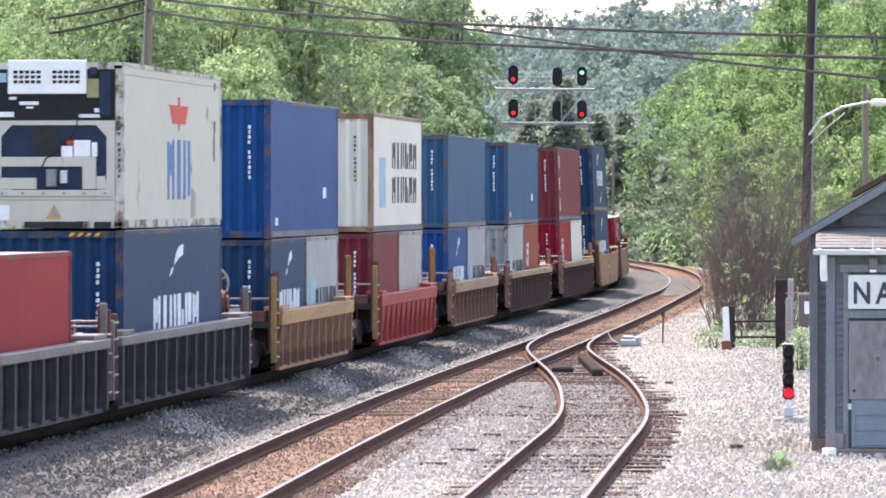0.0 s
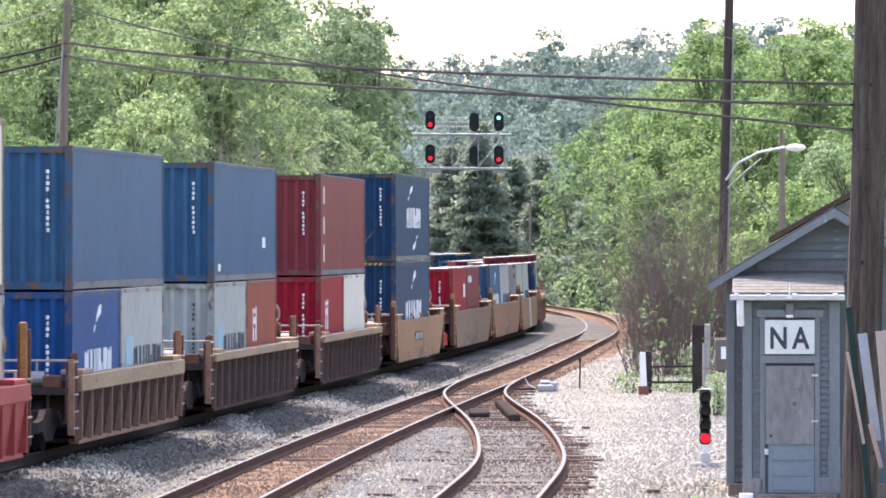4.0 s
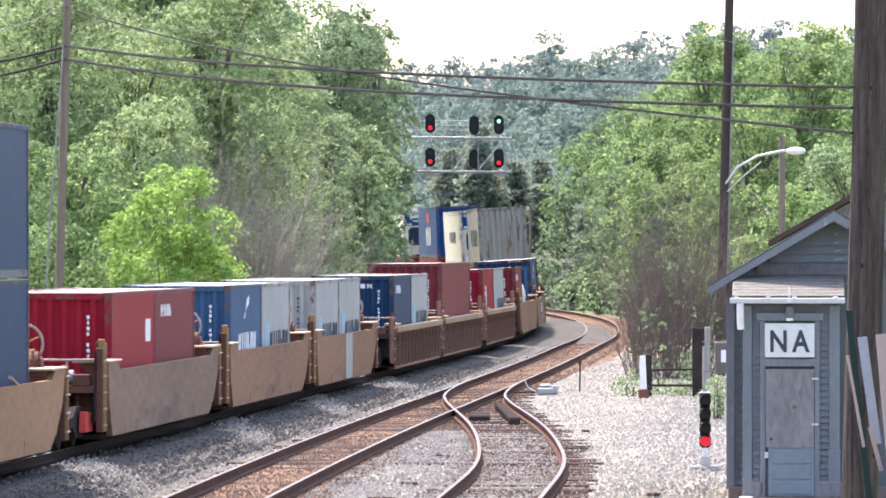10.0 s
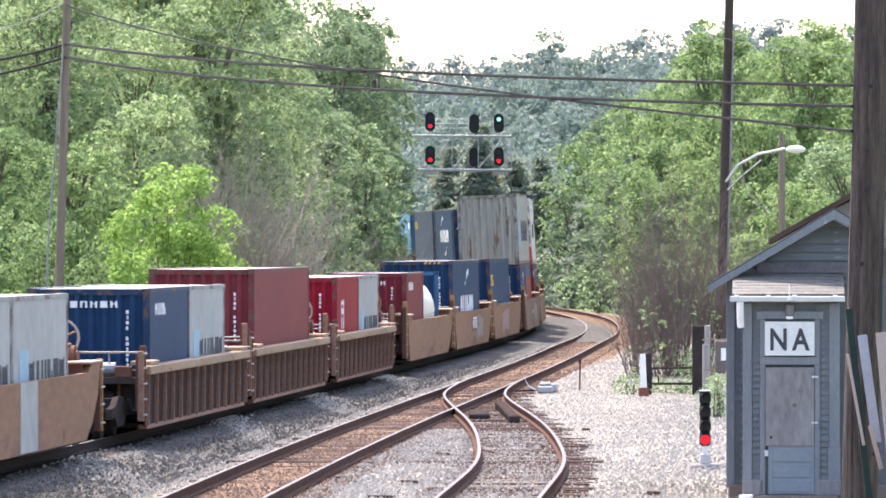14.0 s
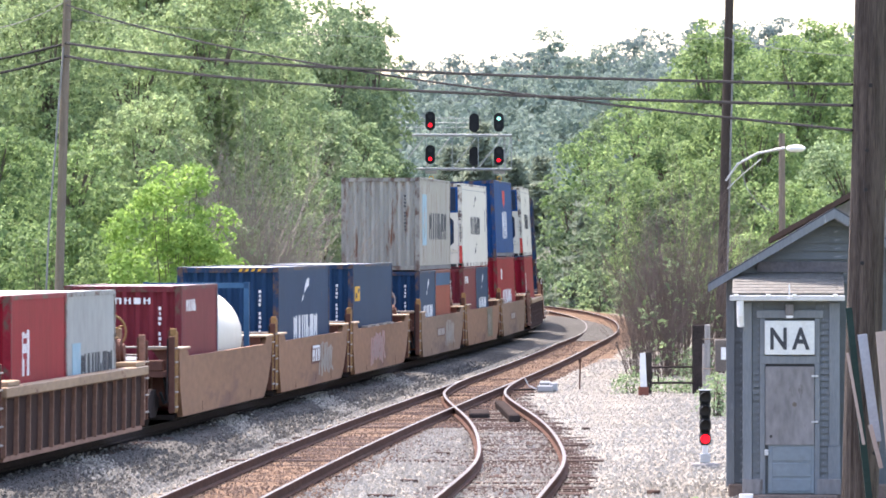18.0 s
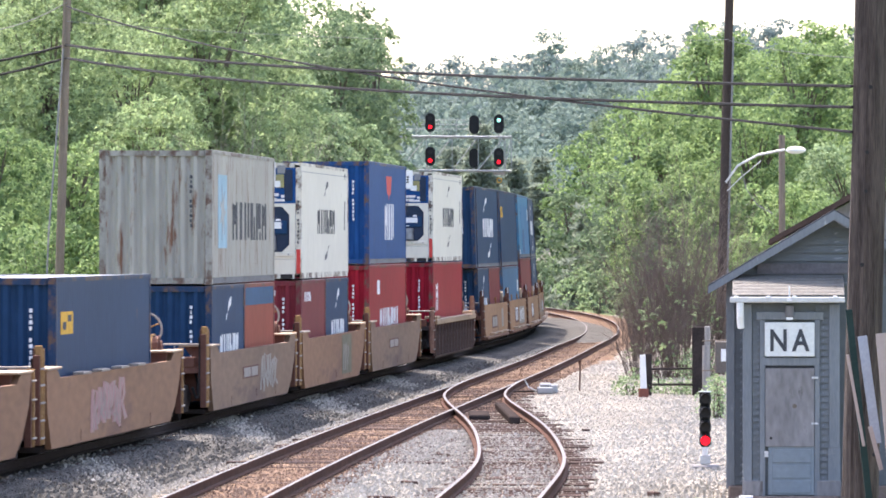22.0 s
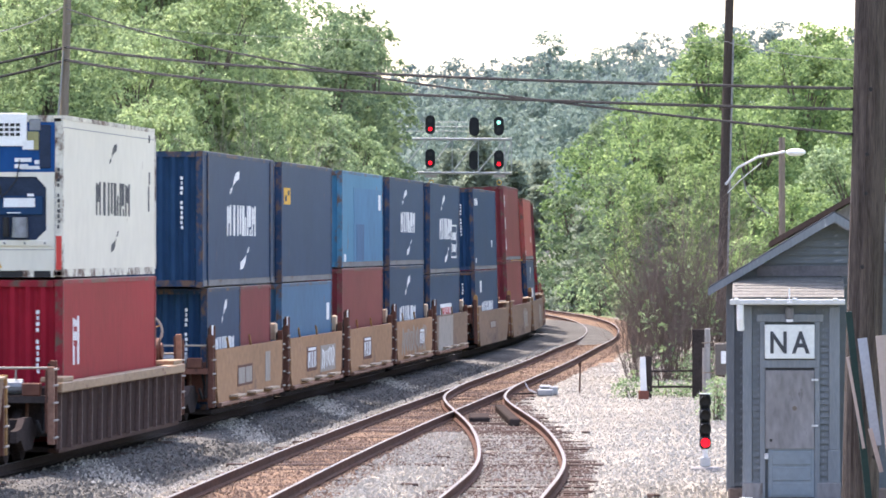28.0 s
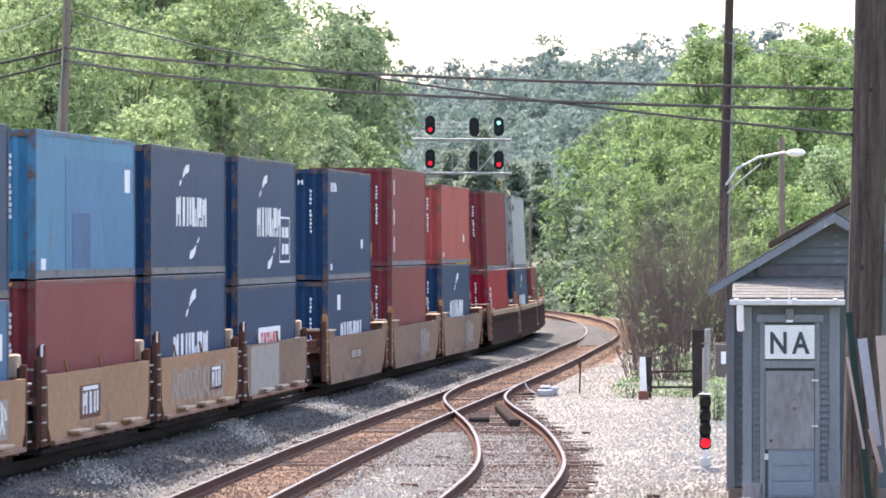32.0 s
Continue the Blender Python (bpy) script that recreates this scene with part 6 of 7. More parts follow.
# left bank: tall trees behind, lower growth in front
TREES = [(-16.5, 212, 17.5, 5.0, "olive", 1), (-11.5, 226, 19.5, 4.2, "olive", 2), (-9.5, 250, 18.5, 3.4, "mid", 3), (-13.4, 190, 13.0, 3.6, "olive", 4), (-8.4, 205, 14.0, 3.6, "olive", 5),
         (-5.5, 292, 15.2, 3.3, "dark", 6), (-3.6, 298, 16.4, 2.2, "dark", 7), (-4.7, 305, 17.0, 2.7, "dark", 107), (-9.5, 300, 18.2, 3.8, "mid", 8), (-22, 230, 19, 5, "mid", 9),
         (-13.9, 172, 7.8, 2.3, "leafy", 10), (-11.6, 178, 7.4, 2.2, "leafy", 11), (-18.3, 182, 9.5, 3.0, "leafy", 12), (-9.9, 186, 9.0, 2.2, "olive", 13),
         (-5.2, 242, 9.6, 2.1, "mid", 14), (-3.55, 236, 7.2, 1.5, "dark", 15), (-6.8, 215, 9.4, 2.3, "olive", 16), (-4.0, 262, 10.2, 2.0, "mid", 17), (-4.6, 226, 6.2, 1.6, "mid", 18),
         (-2.9, 280, 8.4, 1.6, "mid", 19),
         (-13.0, 262, 20, 5.0, 'mid', 40), (-18, 280, 21, 5.5, 'mid', 41), (-7.2, 330, 19.2, 4.2, 'mid', 42), (-15.8, 330, 23, 5.0, 'dark', 43), (-5.6, 322, 18.6, 3.2, 'dark', 44), (-19, 250, 19, 5.0, 'olive', 45), (-10.8, 270, 20.5, 3.6, 'olive', 145), (-6.6, 246, 12.2, 2.8, 'mid', 148), (-11.6, 240, 18, 3.6, 'mid', 146), (-7.4, 232, 12.5, 2.8, 'olive', 147), (-11.2, 200, 12.0, 3.0, 'olive', 46), (-15.8, 196, 12.5, 3.2, 'mid', 47),
         # right bank
         (10.2, 405, 12.2, 3.4, "leafy", 21), (12.8, 332, 13.0, 3.7, "leafy", 22), (14.6, 305, 16.2, 3.4, "leafy", 23), (12.4, 222, 9.4, 3.0, "leafy", 24), (16.3, 252, 13.8, 3.4, "leafy", 25),
         (18.9, 276, 15.4, 3.2, "leafy", 26), (17.0, 262, 13.6, 3.2, "leafy", 126), (18.6, 235, 12.0, 3.4, "leafy", 27), (12.1, 300, 9.6, 2.7, "leafy", 28), (14.2, 196, 7.4, 2.6, "mid", 29), (15.2, 322, 15.0, 3.8, "leafy", 30),
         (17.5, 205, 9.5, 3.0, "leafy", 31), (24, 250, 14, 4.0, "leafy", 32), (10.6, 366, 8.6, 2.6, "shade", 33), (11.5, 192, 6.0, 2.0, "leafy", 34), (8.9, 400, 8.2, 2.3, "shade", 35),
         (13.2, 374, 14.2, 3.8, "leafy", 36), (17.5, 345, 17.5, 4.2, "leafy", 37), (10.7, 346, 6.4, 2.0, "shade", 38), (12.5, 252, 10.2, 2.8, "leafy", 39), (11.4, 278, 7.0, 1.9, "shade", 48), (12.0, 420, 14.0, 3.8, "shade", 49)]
for tx, ty, top, rr, tone, seed in TREES:
    tree(tx, ty, top, rr, tone, seed, dens=0.55 if abs(tx) > 0.085 * ty or ty > 320 else 1.0)
# The pines at y 436, 412 and 388 are added to darken the bend.
for cx, cy, top, rr, seed in ((2.9, 432, 13.6, 3.6, 51), (0.6, 455, 12.2, 3.2, 52), (5.6, 440, 11.0, 3.3, 53), (8.2, 465, 11.5, 3.4, 54), (7.6, 436, 9.0, 3.0, 56), (10.4, 412, 8.6, 2.8, 57), (9.9, 388, 7.0, 2.2, 58), (3.4, 470, 10.5, 3.0, 55)):
    conifer(cx, cy, top, rr, seed)
bush(-7.75, 162, 6.0, 1.75, "bright", 61, 2.8, "fresh light green young tree beside the track")
bush(-7.0, 163, 4.2, 1.35, "bright", 62, 1.8, "fresh light green young tree beside the track")
bush(-9.6, 168, 4.2, 1.6, "leafy", 63)
bush(-11.8, 166, 4.6, 1.8, "leafy", 64)
bush(-14.0, 168, 5.0, 1.8, "leafy", 65)
bush(-6.3, 176, 3.6, 1.0, "dark", 66)
bush(-4.6, 214, 3.0, 1.2, "mid", 67)
bare_shrub(-5.95, 166, 8.6, 0.85, 71, M_TWIG_GREY, 95, 500, 0.020)
bare_shrub(-4.75, 172, 6.2, 1.1, 72, M_TWIG_GREY, 85, 600, 0.018)
bare_shrub(-3.2, 232, 4.6, 1.2, 73, M_TWIG_GREY, 70)
bare_shrub(-1.9, 262, 4.2, 1.1, 74, M_TWIG_GREY, 70)
bare_shrub(7.0, 166, 6.6, 1.35, 75, M_TWIG, 130, 160, 0.016)
bare_shrub(6.0, 164, 3.6, 0.8, 76, M_TWIG, 50, 100, 0.013)
bare_shrub(7.9, 205, 4.0, 1.2, 77, M_TWIG, 80, 600)
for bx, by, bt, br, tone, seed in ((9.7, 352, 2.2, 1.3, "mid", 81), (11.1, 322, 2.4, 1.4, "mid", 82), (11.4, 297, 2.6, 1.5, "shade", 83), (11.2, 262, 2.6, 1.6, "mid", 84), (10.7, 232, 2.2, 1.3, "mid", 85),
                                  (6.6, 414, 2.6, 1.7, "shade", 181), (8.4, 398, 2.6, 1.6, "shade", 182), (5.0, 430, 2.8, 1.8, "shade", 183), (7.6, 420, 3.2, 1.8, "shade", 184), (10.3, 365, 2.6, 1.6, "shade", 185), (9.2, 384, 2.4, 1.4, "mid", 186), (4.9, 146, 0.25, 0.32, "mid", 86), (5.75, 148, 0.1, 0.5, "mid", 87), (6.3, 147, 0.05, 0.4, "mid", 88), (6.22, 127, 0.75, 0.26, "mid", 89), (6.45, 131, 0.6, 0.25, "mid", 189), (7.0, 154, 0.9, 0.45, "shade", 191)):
    bush(bx, by, bt, br, tone, seed)


def woods(name, label, spots, tone, size, per, seed):
    """Far woods: many crowns joined in one."""
    rng = np.random.default_rng(seed)
    v = []
    for x, y, top, r in spots:
        g = land(x, y)
        h = max(6.0, top - g)
        p, nrm, _ = crown_points(rng, r, h * 0.55, h * 0.45, per, 0.44, lumps=60)
        pi, ni = inner_points(rng, r, h * 0.55, h * 0.45, per // 5, 0.84)
        o = np.array([x, y, g])
        v += [cards(p + o, nrm, size, rng), cards(pi + o, ni, size * 1.9, rng)]
    thing(name, label, "woods", kind="stuff", data=card_mesh(name, np.concatenate(v), M_LEAF[tone]))


def skyline(rows):
    """Height above the eye's level, per metre of distance, by bearing."""
    return lambda b: float(np.interp(b, [q[0] for q in rows], [q[1] for q in rows]))


rw = random.Random(5)
RIDGE_LINE = skyline([(-0.03, 0.0345), (-0.009, 0.0338), (0.002, 0.0332), (0.009, 0.0345), (0.016, 0.0350), (0.0225, 0.0350), (0.029, 0.0365), (0.035, 0.0390), (0.045, 0.0395), (0.055, 0.0418), (0.062, 0.0402), (0.075, 0.040), (0.12, 0.040)])
HILL_LINE = skyline([(-0.03, 0.030), (-0.008, 0.030), (0.004, 0.0300), (0.012, 0.0325), (0.0155, 0.0372), (0.0235, 0.0380), (0.027, 0.0360), (0.032, 0.0335), (0.042, 0.034), (0.06, 0.034), (0.12, 0.034)])


def wood_spots(y0, y1, step, gap, b0, b1, line, r0, r1, drop):
    """Crowns in rows up a slope; the nearer rows stand lower."""
    out = []
    for y in range(y0, y1, step):
        f = (y - y0) / max(1, y1 - step - y0)
        for x in np.arange(b0 * y, b1 * y, gap):
            yy, xx = y + rw.uniform(-8, 8), x + rw.uniform(-0.4, 0.4) * gap
            out.append((xx, yy, EYE.z + line(xx / yy) * yy * (1 - drop * (1 - f)) + rw.uniform(-0.8, 0.2), rw.uniform(r0, r1)))
    return out


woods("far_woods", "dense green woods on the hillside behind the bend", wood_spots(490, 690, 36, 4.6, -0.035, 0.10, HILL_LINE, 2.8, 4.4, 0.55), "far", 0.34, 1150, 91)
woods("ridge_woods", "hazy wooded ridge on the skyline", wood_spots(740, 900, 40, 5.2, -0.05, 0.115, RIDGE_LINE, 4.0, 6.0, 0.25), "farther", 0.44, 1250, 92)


# ======== the hut ========
def signal_hut():
    """Small blue-grey wooden hut with a boarded porch closet towards the camera."""
    ob = thing("signal_hut", "old blue-grey clapboard railway hut with gable roof and boarded-up door", "hut", pose(4.36, 86.0, -0.235, 0, 0, -3.3))
    # local: x to the right from the left wall, y away, z up; the porch front at y = 0, the main wall at y = 1.05
    W, D, Z0, EV, AP = 3.28, 4.2, 0.22, 3.38, 4.44
    body = prism([(0.03, Z0), (W - 0.03, Z0), (W - 0.03, EV), (W / 2, AP - 0.12), (0.03, EV)], 1.09, 1.05 + D - 0.04)
    part("wall", body, M_HUT, ob)
    part("foundation", boxes([(0.0, W, 1.0, 1.05 + D, -0.25, Z0)], 0.02), M_STONE, ob, "brown stone foundation")
    cl = cached(("clapboard_w",), lambda: prism([(0, 0), (-0.040, 0.0), (-0.004, 0.128), (0, 0.128)], 0, 1, "x"), M_HUT)
    z = Z0 + 0.02
    while z < AP - 0.25:
        a, b = (0.0, 0.37) if z < 3.3 else (0.0, W)
        if z > EV:
            k = (z - EV) / (AP - EV) * W / 2 + 0.16
            a, b = k, W - k
        o = part("clapboard", cl, None, ob)
        o.matrix_local = pose(a, 1.09, z)
        o.scale = (b - a, 1, 1)
        if z < EV - 0.1:
            o = part("clapboard", cl, None, ob)
            o.matrix_local = pose(0.03, 1.09 + D - 0.1, z, 0, 0, -90)
            o.scale = (D - 0.15, 1, 1)
        z += 0.128
    part("corner_board", boxes([(-0.03, 0.10, 1.045, 1.085, Z0 - 0.05, EV)], 0.006), M_HUT_TRIM, ob)
    part("corner_board", boxes([(W - 0.1, W + 0.03, 1.045, 1.085, Z0 - 0.05, EV)], 0.006), M_HUT_TRIM, ob)
    part("frieze_board", boxes([(0.45, W - 0.45, 1.03, 1.06, 3.50, 3.66)]), mat("board_brown_grey", (0.12, 0.11, 0.115), 0.85, 0, 0.3, 2), ob, "bare brown-grey board")
    # main roof
    for sx in (-1, 1):
        a, b = (-0.30, 3.235), (W / 2, 4.40)
        pts = [a, (a[0], a[1] + 0.10), (b[0], b[1] + 0.10), b]
        if sx < 0:
            pts = [(W - x, zz) for x, zz in pts]
        rf = part("roof", prism(pts, 0.78, 1.05 + D + 0.25), M_SHINGLE_DARK, ob, "dark shingle roof slope")
        fpts = [(a[0] - 0.01, a[1] - 0.045), (a[0] - 0.01, a[1] + 0.07), (b[0], b[1] + 0.075), (b[0], b[1] - 0.06)]
        if sx < 0:
            fpts = [(W - x, zz) for x, zz in fpts]
        part("bargeboard", prism(fpts, 0.755, 0.785), M_HUT_TRIM, rf, "blue-grey bargeboard")
    # porch closet
    px0, px1, H = 0.25, 1.69, 3.12
    part("porch_wall", boxes([(px0, px0 + 0.06, 0.05, 1.05, 0.1, H), (px1 - 0.06, px1, 0.05, 1.05, 0.1, H), (px0, px1, 0.05, 0.10, 0.1, H)]), M_HUT, ob)
    pc = cached(("clapboard_p",), lambda: prism([(0, 0), (-0.034, 0.0), (-0.004, 0.10), (0, 0.10)], 0, 1, "x"), M_HUT)
    z = 0.34
    while z < 2.95:
        for a, b in ((px0 + 0.13, 0.54), (1.34, px1 - 0.13)):
            o = part("clapboard", pc, None, ob)
            o.matrix_local = pose(a, 0.05, z)
            o.scale = (b - a, 1, 1)
        o = part("clapboard", pc, None, ob)
        o.matrix_local = pose(px0, 1.0, z, 0, 0, -90)
        o.scale = (0.9, 1, 1)
        z += 0.10
    part("corner_board", boxes([(px0 - 0.02, px0 + 0.12, 0.005, 0.045, 0.32, 3.04)], 0.006), M_HUT_TRIM, ob)
    part("corner_board", boxes([(px1 - 0.14, px1 + 0.02, 0.005, 0.045, 0.84, 3.04)], 0.006), M_HUT_TRIM, ob)
    part("corner_board", boxes([(px1 - 0.16, px1 + 0.03, 0.0, 0.045, 0.30, 0.84)], 0.006), M_HUT_TRIM, ob)
    part("base_board", boxes([(px0 - 0.03, 0.54, -0.01, 0.05, 0.10, 0.34)], 0.01), M_PLY, ob, "grey base board")
    part("base_board", boxes([(1.36, px1 + 0.04, -0.01, 0.05, 0.10, 0.34)], 0.01), M_PLY, ob, "grey base board")
    part("step", boxes([(px0, px1 - 0.02, -0.04, 0.3, -0.2, 0.10)], 0.015), M_STONE, ob, "worn brown stone step")
    part("door_frame", boxes([(0.49, 0.57, -0.005, 0.05, 0.1, 2.80), (1.325, 1.405, -0.005, 0.05, 0.1, 2.80), (0.44, 1.46, -0.012, 0.05, 2.80, 2.92), (0.50, 1.40, -0.01, 0.05, 2.10, 2.22)], 0.006), M_HUT_TRIM, ob)
    part("sign", boxes([(0.565, 1.325, -0.045, -0.012, 2.24, 2.76)], 0.006), M_SIGN, ob, "white station sign board with black letters N A")
    for ch, cx in (("N", 0.775), ("A", 1.115)):
        me = text_mesh(ch, 0.46, M_MARK_K)
        lo = part("letter", me, None, ob, "black sign letter")
        lo.matrix_local = pose(cx, -0.049, 2.33, 90, 0, 0) @ Matrix.Diagonal((0.80, 1.0, 1, 1))
    part("boarded_panel", boxes([(0.575, 1.32, -0.02, 0.03, 0.86, 2.06)], 0.004), M_PLY, ob, "weathered grey plywood over the door")
    part("knot", rods([((1.02, -0.024, 1.48), (1.02, -0.018, 1.48), 0.035)], 12), M_BARK, ob, "dark knot in the plywood")
    # Dark strip drawn for the shadow line under the header.
    part("gap", boxes([(0.58, 1.32, 0.0, 0.04, 2.06, 2.10)]), M_NEAR_BLACK, ob)
    door = part("door", boxes([(0.62, 1.32, 0.0, 0.04, 0.12, 0.86)]), M_HUT_DOOR, ob, "pale blue lower door")
    for a in ((0.68, 1.27, -0.012, 0.0, 0.15, 0.34), (0.68, 1.27, -0.012, 0.0, 0.375, 0.58), (0.68, 1.27, -0.012, 0.0, 0.615, 0.82)):
        part("door_panel", boxes([a], 0.006), M_HUT_DOOR, door)
    part("knob_hole", rods([((0.66, -0.03, 0.99), (0.66, -0.02, 0.99), 0.022)], 10), M_NEAR_BLACK, door)
    for zz in (1.20, 1.90):
        part("hinge", boxes([(1.28, 1.38, -0.03, -0.02, zz, zz + 0.03)]), M_GALV, door)
    part("latch", boxes([(0.56, 0.62, -0.03, -0.01, 0.70, 0.79)], 0.004), M_GALV, door)
    # porch roof: shingle courses, white gutter, downpipe
    sl = math.degrees(math.atan2(0.38, 1.05))
    pr = part("porch_roof", prism([(-0.10, 3.17), (1.06, 3.48), (1.06, 3.44), (-0.10, 3.12)], px0 - 0.18, px1 + 0.08, "x"), M_SHINGLE, ob)
    for row in range(7):
        for k in range(14):
            w = (px1 - px0 + 0.26) / 14
            o = part("shingle", cached(("shingle",), lambda: boxes([(0.001, 0.129, 0, 0.19, 0, 0.006)]), M_SHINGLE), None, pr)
            o.matrix_local = pose(px0 - 0.18 + (k + (0.0, 0.37, 0.12, 0.55, 0.25, 0.6, 0.1)[row] * (k < 13)) * w, -0.11 + row * 0.163, 3.175 + row * 0.0435 + 0.004, math.degrees(math.atan2(0.31, 1.16)) - 2.0, 0, 0)
    part("gutter", boxes([(px0 - 0.22, px1 + 0.10, -0.20, -0.10, 3.065, 3.15)], 0.012), M_GUTTER, ob, "dull white gutter")
    for gx in (px0 - 0.12, 0.62, 1.02, px1 - 0.05):
        part("gutter_clip", boxes([(gx - 0.035, gx + 0.035, -0.21, -0.10, 3.135, 3.17)], 0.008), M_WHITE, ob)
    part("downpipe", tube_path([(px0 - 0.06, -0.15, 3.07), (px0 - 0.06, -0.13, 2.85), (px0 - 0.055, -0.08, 2.76), (px0 - 0.05, -0.05, 2.68)], 0.055, 8), M_WHITE, ob, "short white downpipe")
    part("bracket", rods([((0.94, -0.2, 3.10), (0.94, -0.2, 3.32), 0.012), ((0.90, -0.2, 3.10), (0.98, -0.2, 3.10), 0.01)], 6), M_WHITE, ob)
    lamp = part("wall_lamp", boxes([(0.88, 1.01, -0.10, 0.0, 2.84, 3.02)], 0.02), M_PLY, ob, "small grey wall lamp")
    part("lens", boxes([(0.895, 0.995, -0.085, -0.01, 2.80, 2.84)]), M_WHITE, lamp)
    part("pipe_stub", rods([((0.28, -0.3, -0.05), (0.28, -0.3, 0.12), 0.11)], 14), M_WHITE, ob, "white plastic pipe stub in the gravel")


signal_hut()


# ======== signals ========
def dwarf_signal():
    ob = thing("dwarf_signal", "low black four-lamp railway signal showing red, on a white mast", "signal", pose(4.62, 99.0, -0.235))
    part("base", boxes([(-0.26, 0.26, -0.25, 0.25, -0.1, 0.07)], 0.03), M_CONCRETE, ob, "grey concrete base")
    part("mast", rods([((0, 0, 0.0), (0, 0, 0.42), 0.05)], 10), M_WHITE, ob)
    part("junction_box", boxes([(-0.09, 0.09, -0.07, 0.07, 0.08, 0.24)], 0.01), M_GALV, ob)
    part("backplate", boxes([(-0.088, 0.088, 0.0, 0.07, 0.40, 1.352)], 0.02), M_BLACK, ob)
    for i in range(4):
        z = 0.50 + i * 0.245
        h = part("lamp_housing", cached(("lamp_housing",), lambda: boxes([(-0.10, 0.10, -0.09, 0.10, -0.115, 0.115)], 0.045), M_BLACK), None, ob)
        h.matrix_local = pose(0, 0, z)
        lens = part("lens", rods([((0, -0.095, 0), (0, -0.085, 0), 0.082)], 16), M_RED_LENS if i == 0 else M_NEAR_BLACK, h, "glowing red lens" if i == 0 else "unlit lens")
        bm = bmesh.new()
        for a in np.linspace(0, math.pi, 9)[:-1]:
            b = a + math.pi / 8
            v = [bm.verts.new((0.1 * math.cos(q), y, 0.1 * math.sin(q))) for q, y in ((a, -0.09), (b, -0.09), (b, -0.24), (a, -0.24))]
            bm.faces.new(v)
        part("hood", bm, M_BLACK, h)
    part("cap", boxes([(-0.11, 0.11, -0.1, 0.10, 1.352, 1.37)]), M_GALV, ob)


dwarf_signal()


def signal_bridge():
    """Cantilever truss over the tracks with two pairs of signal heads and a walkway behind."""
    Y = 335.0
    ob = thing("signal_gantry", "pale galvanised steel lattice signal gantry with red-lit signal heads", "signal gantry", pose(0, Y, 0))
    L, R, T, B = -7.2, 4.08, 10.18, 8.16
    Mg = M_GANTRY
    for y in (-0.5, 0.5):
        part("top_chord", rods([((L, y, T), (R, y, T - 0.06), 0.075)], 8), Mg, ob)
        part("bottom_chord", rods([((L, y, B), (R, y, B - 0.06), 0.075)], 8), Mg, ob)
    x = L
    while x < R - 0.3:
        nx = min(x + 1.55, R)
        for y in (-0.5, 0.5):
            part("brace", rods([((x, y, B), (nx, y, T - 0.03), 0.03)], 6), Mg, ob)
            part("upright", rods([((nx, y, B), (nx, y, T), 0.028)], 6), Mg, ob)
        part("cross_tie", rods([((nx, -0.5, B), (nx, 0.5, B), 0.025), ((nx, -0.5, T), (nx, 0.5, T), 0.025)], 6), Mg, ob)
        x = nx
    part("mast", rods([((L, -0.4, -0.6), (L, -0.4, T + 0.2), 0.16), ((L, 0.4, -0.6), (L, 0.4, T + 0.2), 0.16)], 12), Mg, ob)
    part("walkway", boxes([(L, R, -0.45, 0.45, B - 0.03, B)]), Mg, ob)
    part("railing", rods([((L, 0.9, T + z), (1.9, 0.9, T + z), 0.02) for z in (0.45, 0.72, 1.0)] + [((xx, 0.9, T - 0.1), (xx, 0.9, T + 1.0), 0.02) for xx in np.arange(L, 2.0, 0.8)], 6), Mg, ob)
    part("ladder", rods([((3.35, -0.55, B), (3.35, -0.55, T), 0.022), ((3.72, -0.55, B), (3.72, -0.55, T), 0.022)] + [((3.35, -0.55, z), (3.72, -0.55, z), 0.015) for z in np.arange(B + 0.25, T, 0.3)], 6), Mg, ob)
    head_me = cached(("signal_head",), lambda: prism([(0.30 * math.cos(a), (0.27 if math.sin(a) > 0 else -0.27) + 0.30 * math.sin(a)) for a in np.linspace(0, 6.28319, 21)[:-1]], 0, 0.06), M_BLACK)
    for x, z, lit in ((-0.76, 10.98, "red"), (3.32, 10.90, "green"), (-0.76, 8.98, "red"), (3.32, 8.90, "red"), (1.86, 10.9, ""), (1.86, 8.9, "")):
        y = -0.75 if lit else 0.75
        hd = part("signal_head", head_me, None, ob, "black oval signal head")
        hd.matrix_local = pose(x, y, z)
        part("bracket", rods([((0, 0.1, -0.9), (0, 0.1, 0.3), 0.03)], 6), Mg, hd)
        if lit:
            up = 0.22 if lit == "green" else -0.26
            part("lens", rods([((0, -0.02, up), (0, -0.01, up), 0.115)], 16), M_GREEN_LENS if lit == "green" else M_RED_LENS, hd, f"glowing {lit} lens")
            part("lens", rods([((0, -0.02, -up), (0, -0.01, -up), 0.13)], 16), M_NEAR_BLACK, hd, "unlit lens")
            part("hood", rods([((0, -0.25, up + 0.14), (0, 0, up + 0.16), 0.02)], 6), M_BLACK, hd)
    for x in (-0.7, 3.35):
        part("number_plate", boxes([(x - 0.35, x + 0.35, -0.62, -0.60, 7.84, 8.02)]), M_MARK_G, ob)
        part("marker", tube_path([(x + 0.14 * math.cos(a), -0.62, 7.55 + 0.14 * math.sin(a)) for a in np.linspace(0, 6.28, 13)], 0.025, 5), M_MARK_Y, ob, "small yellow ring")


signal_bridge()


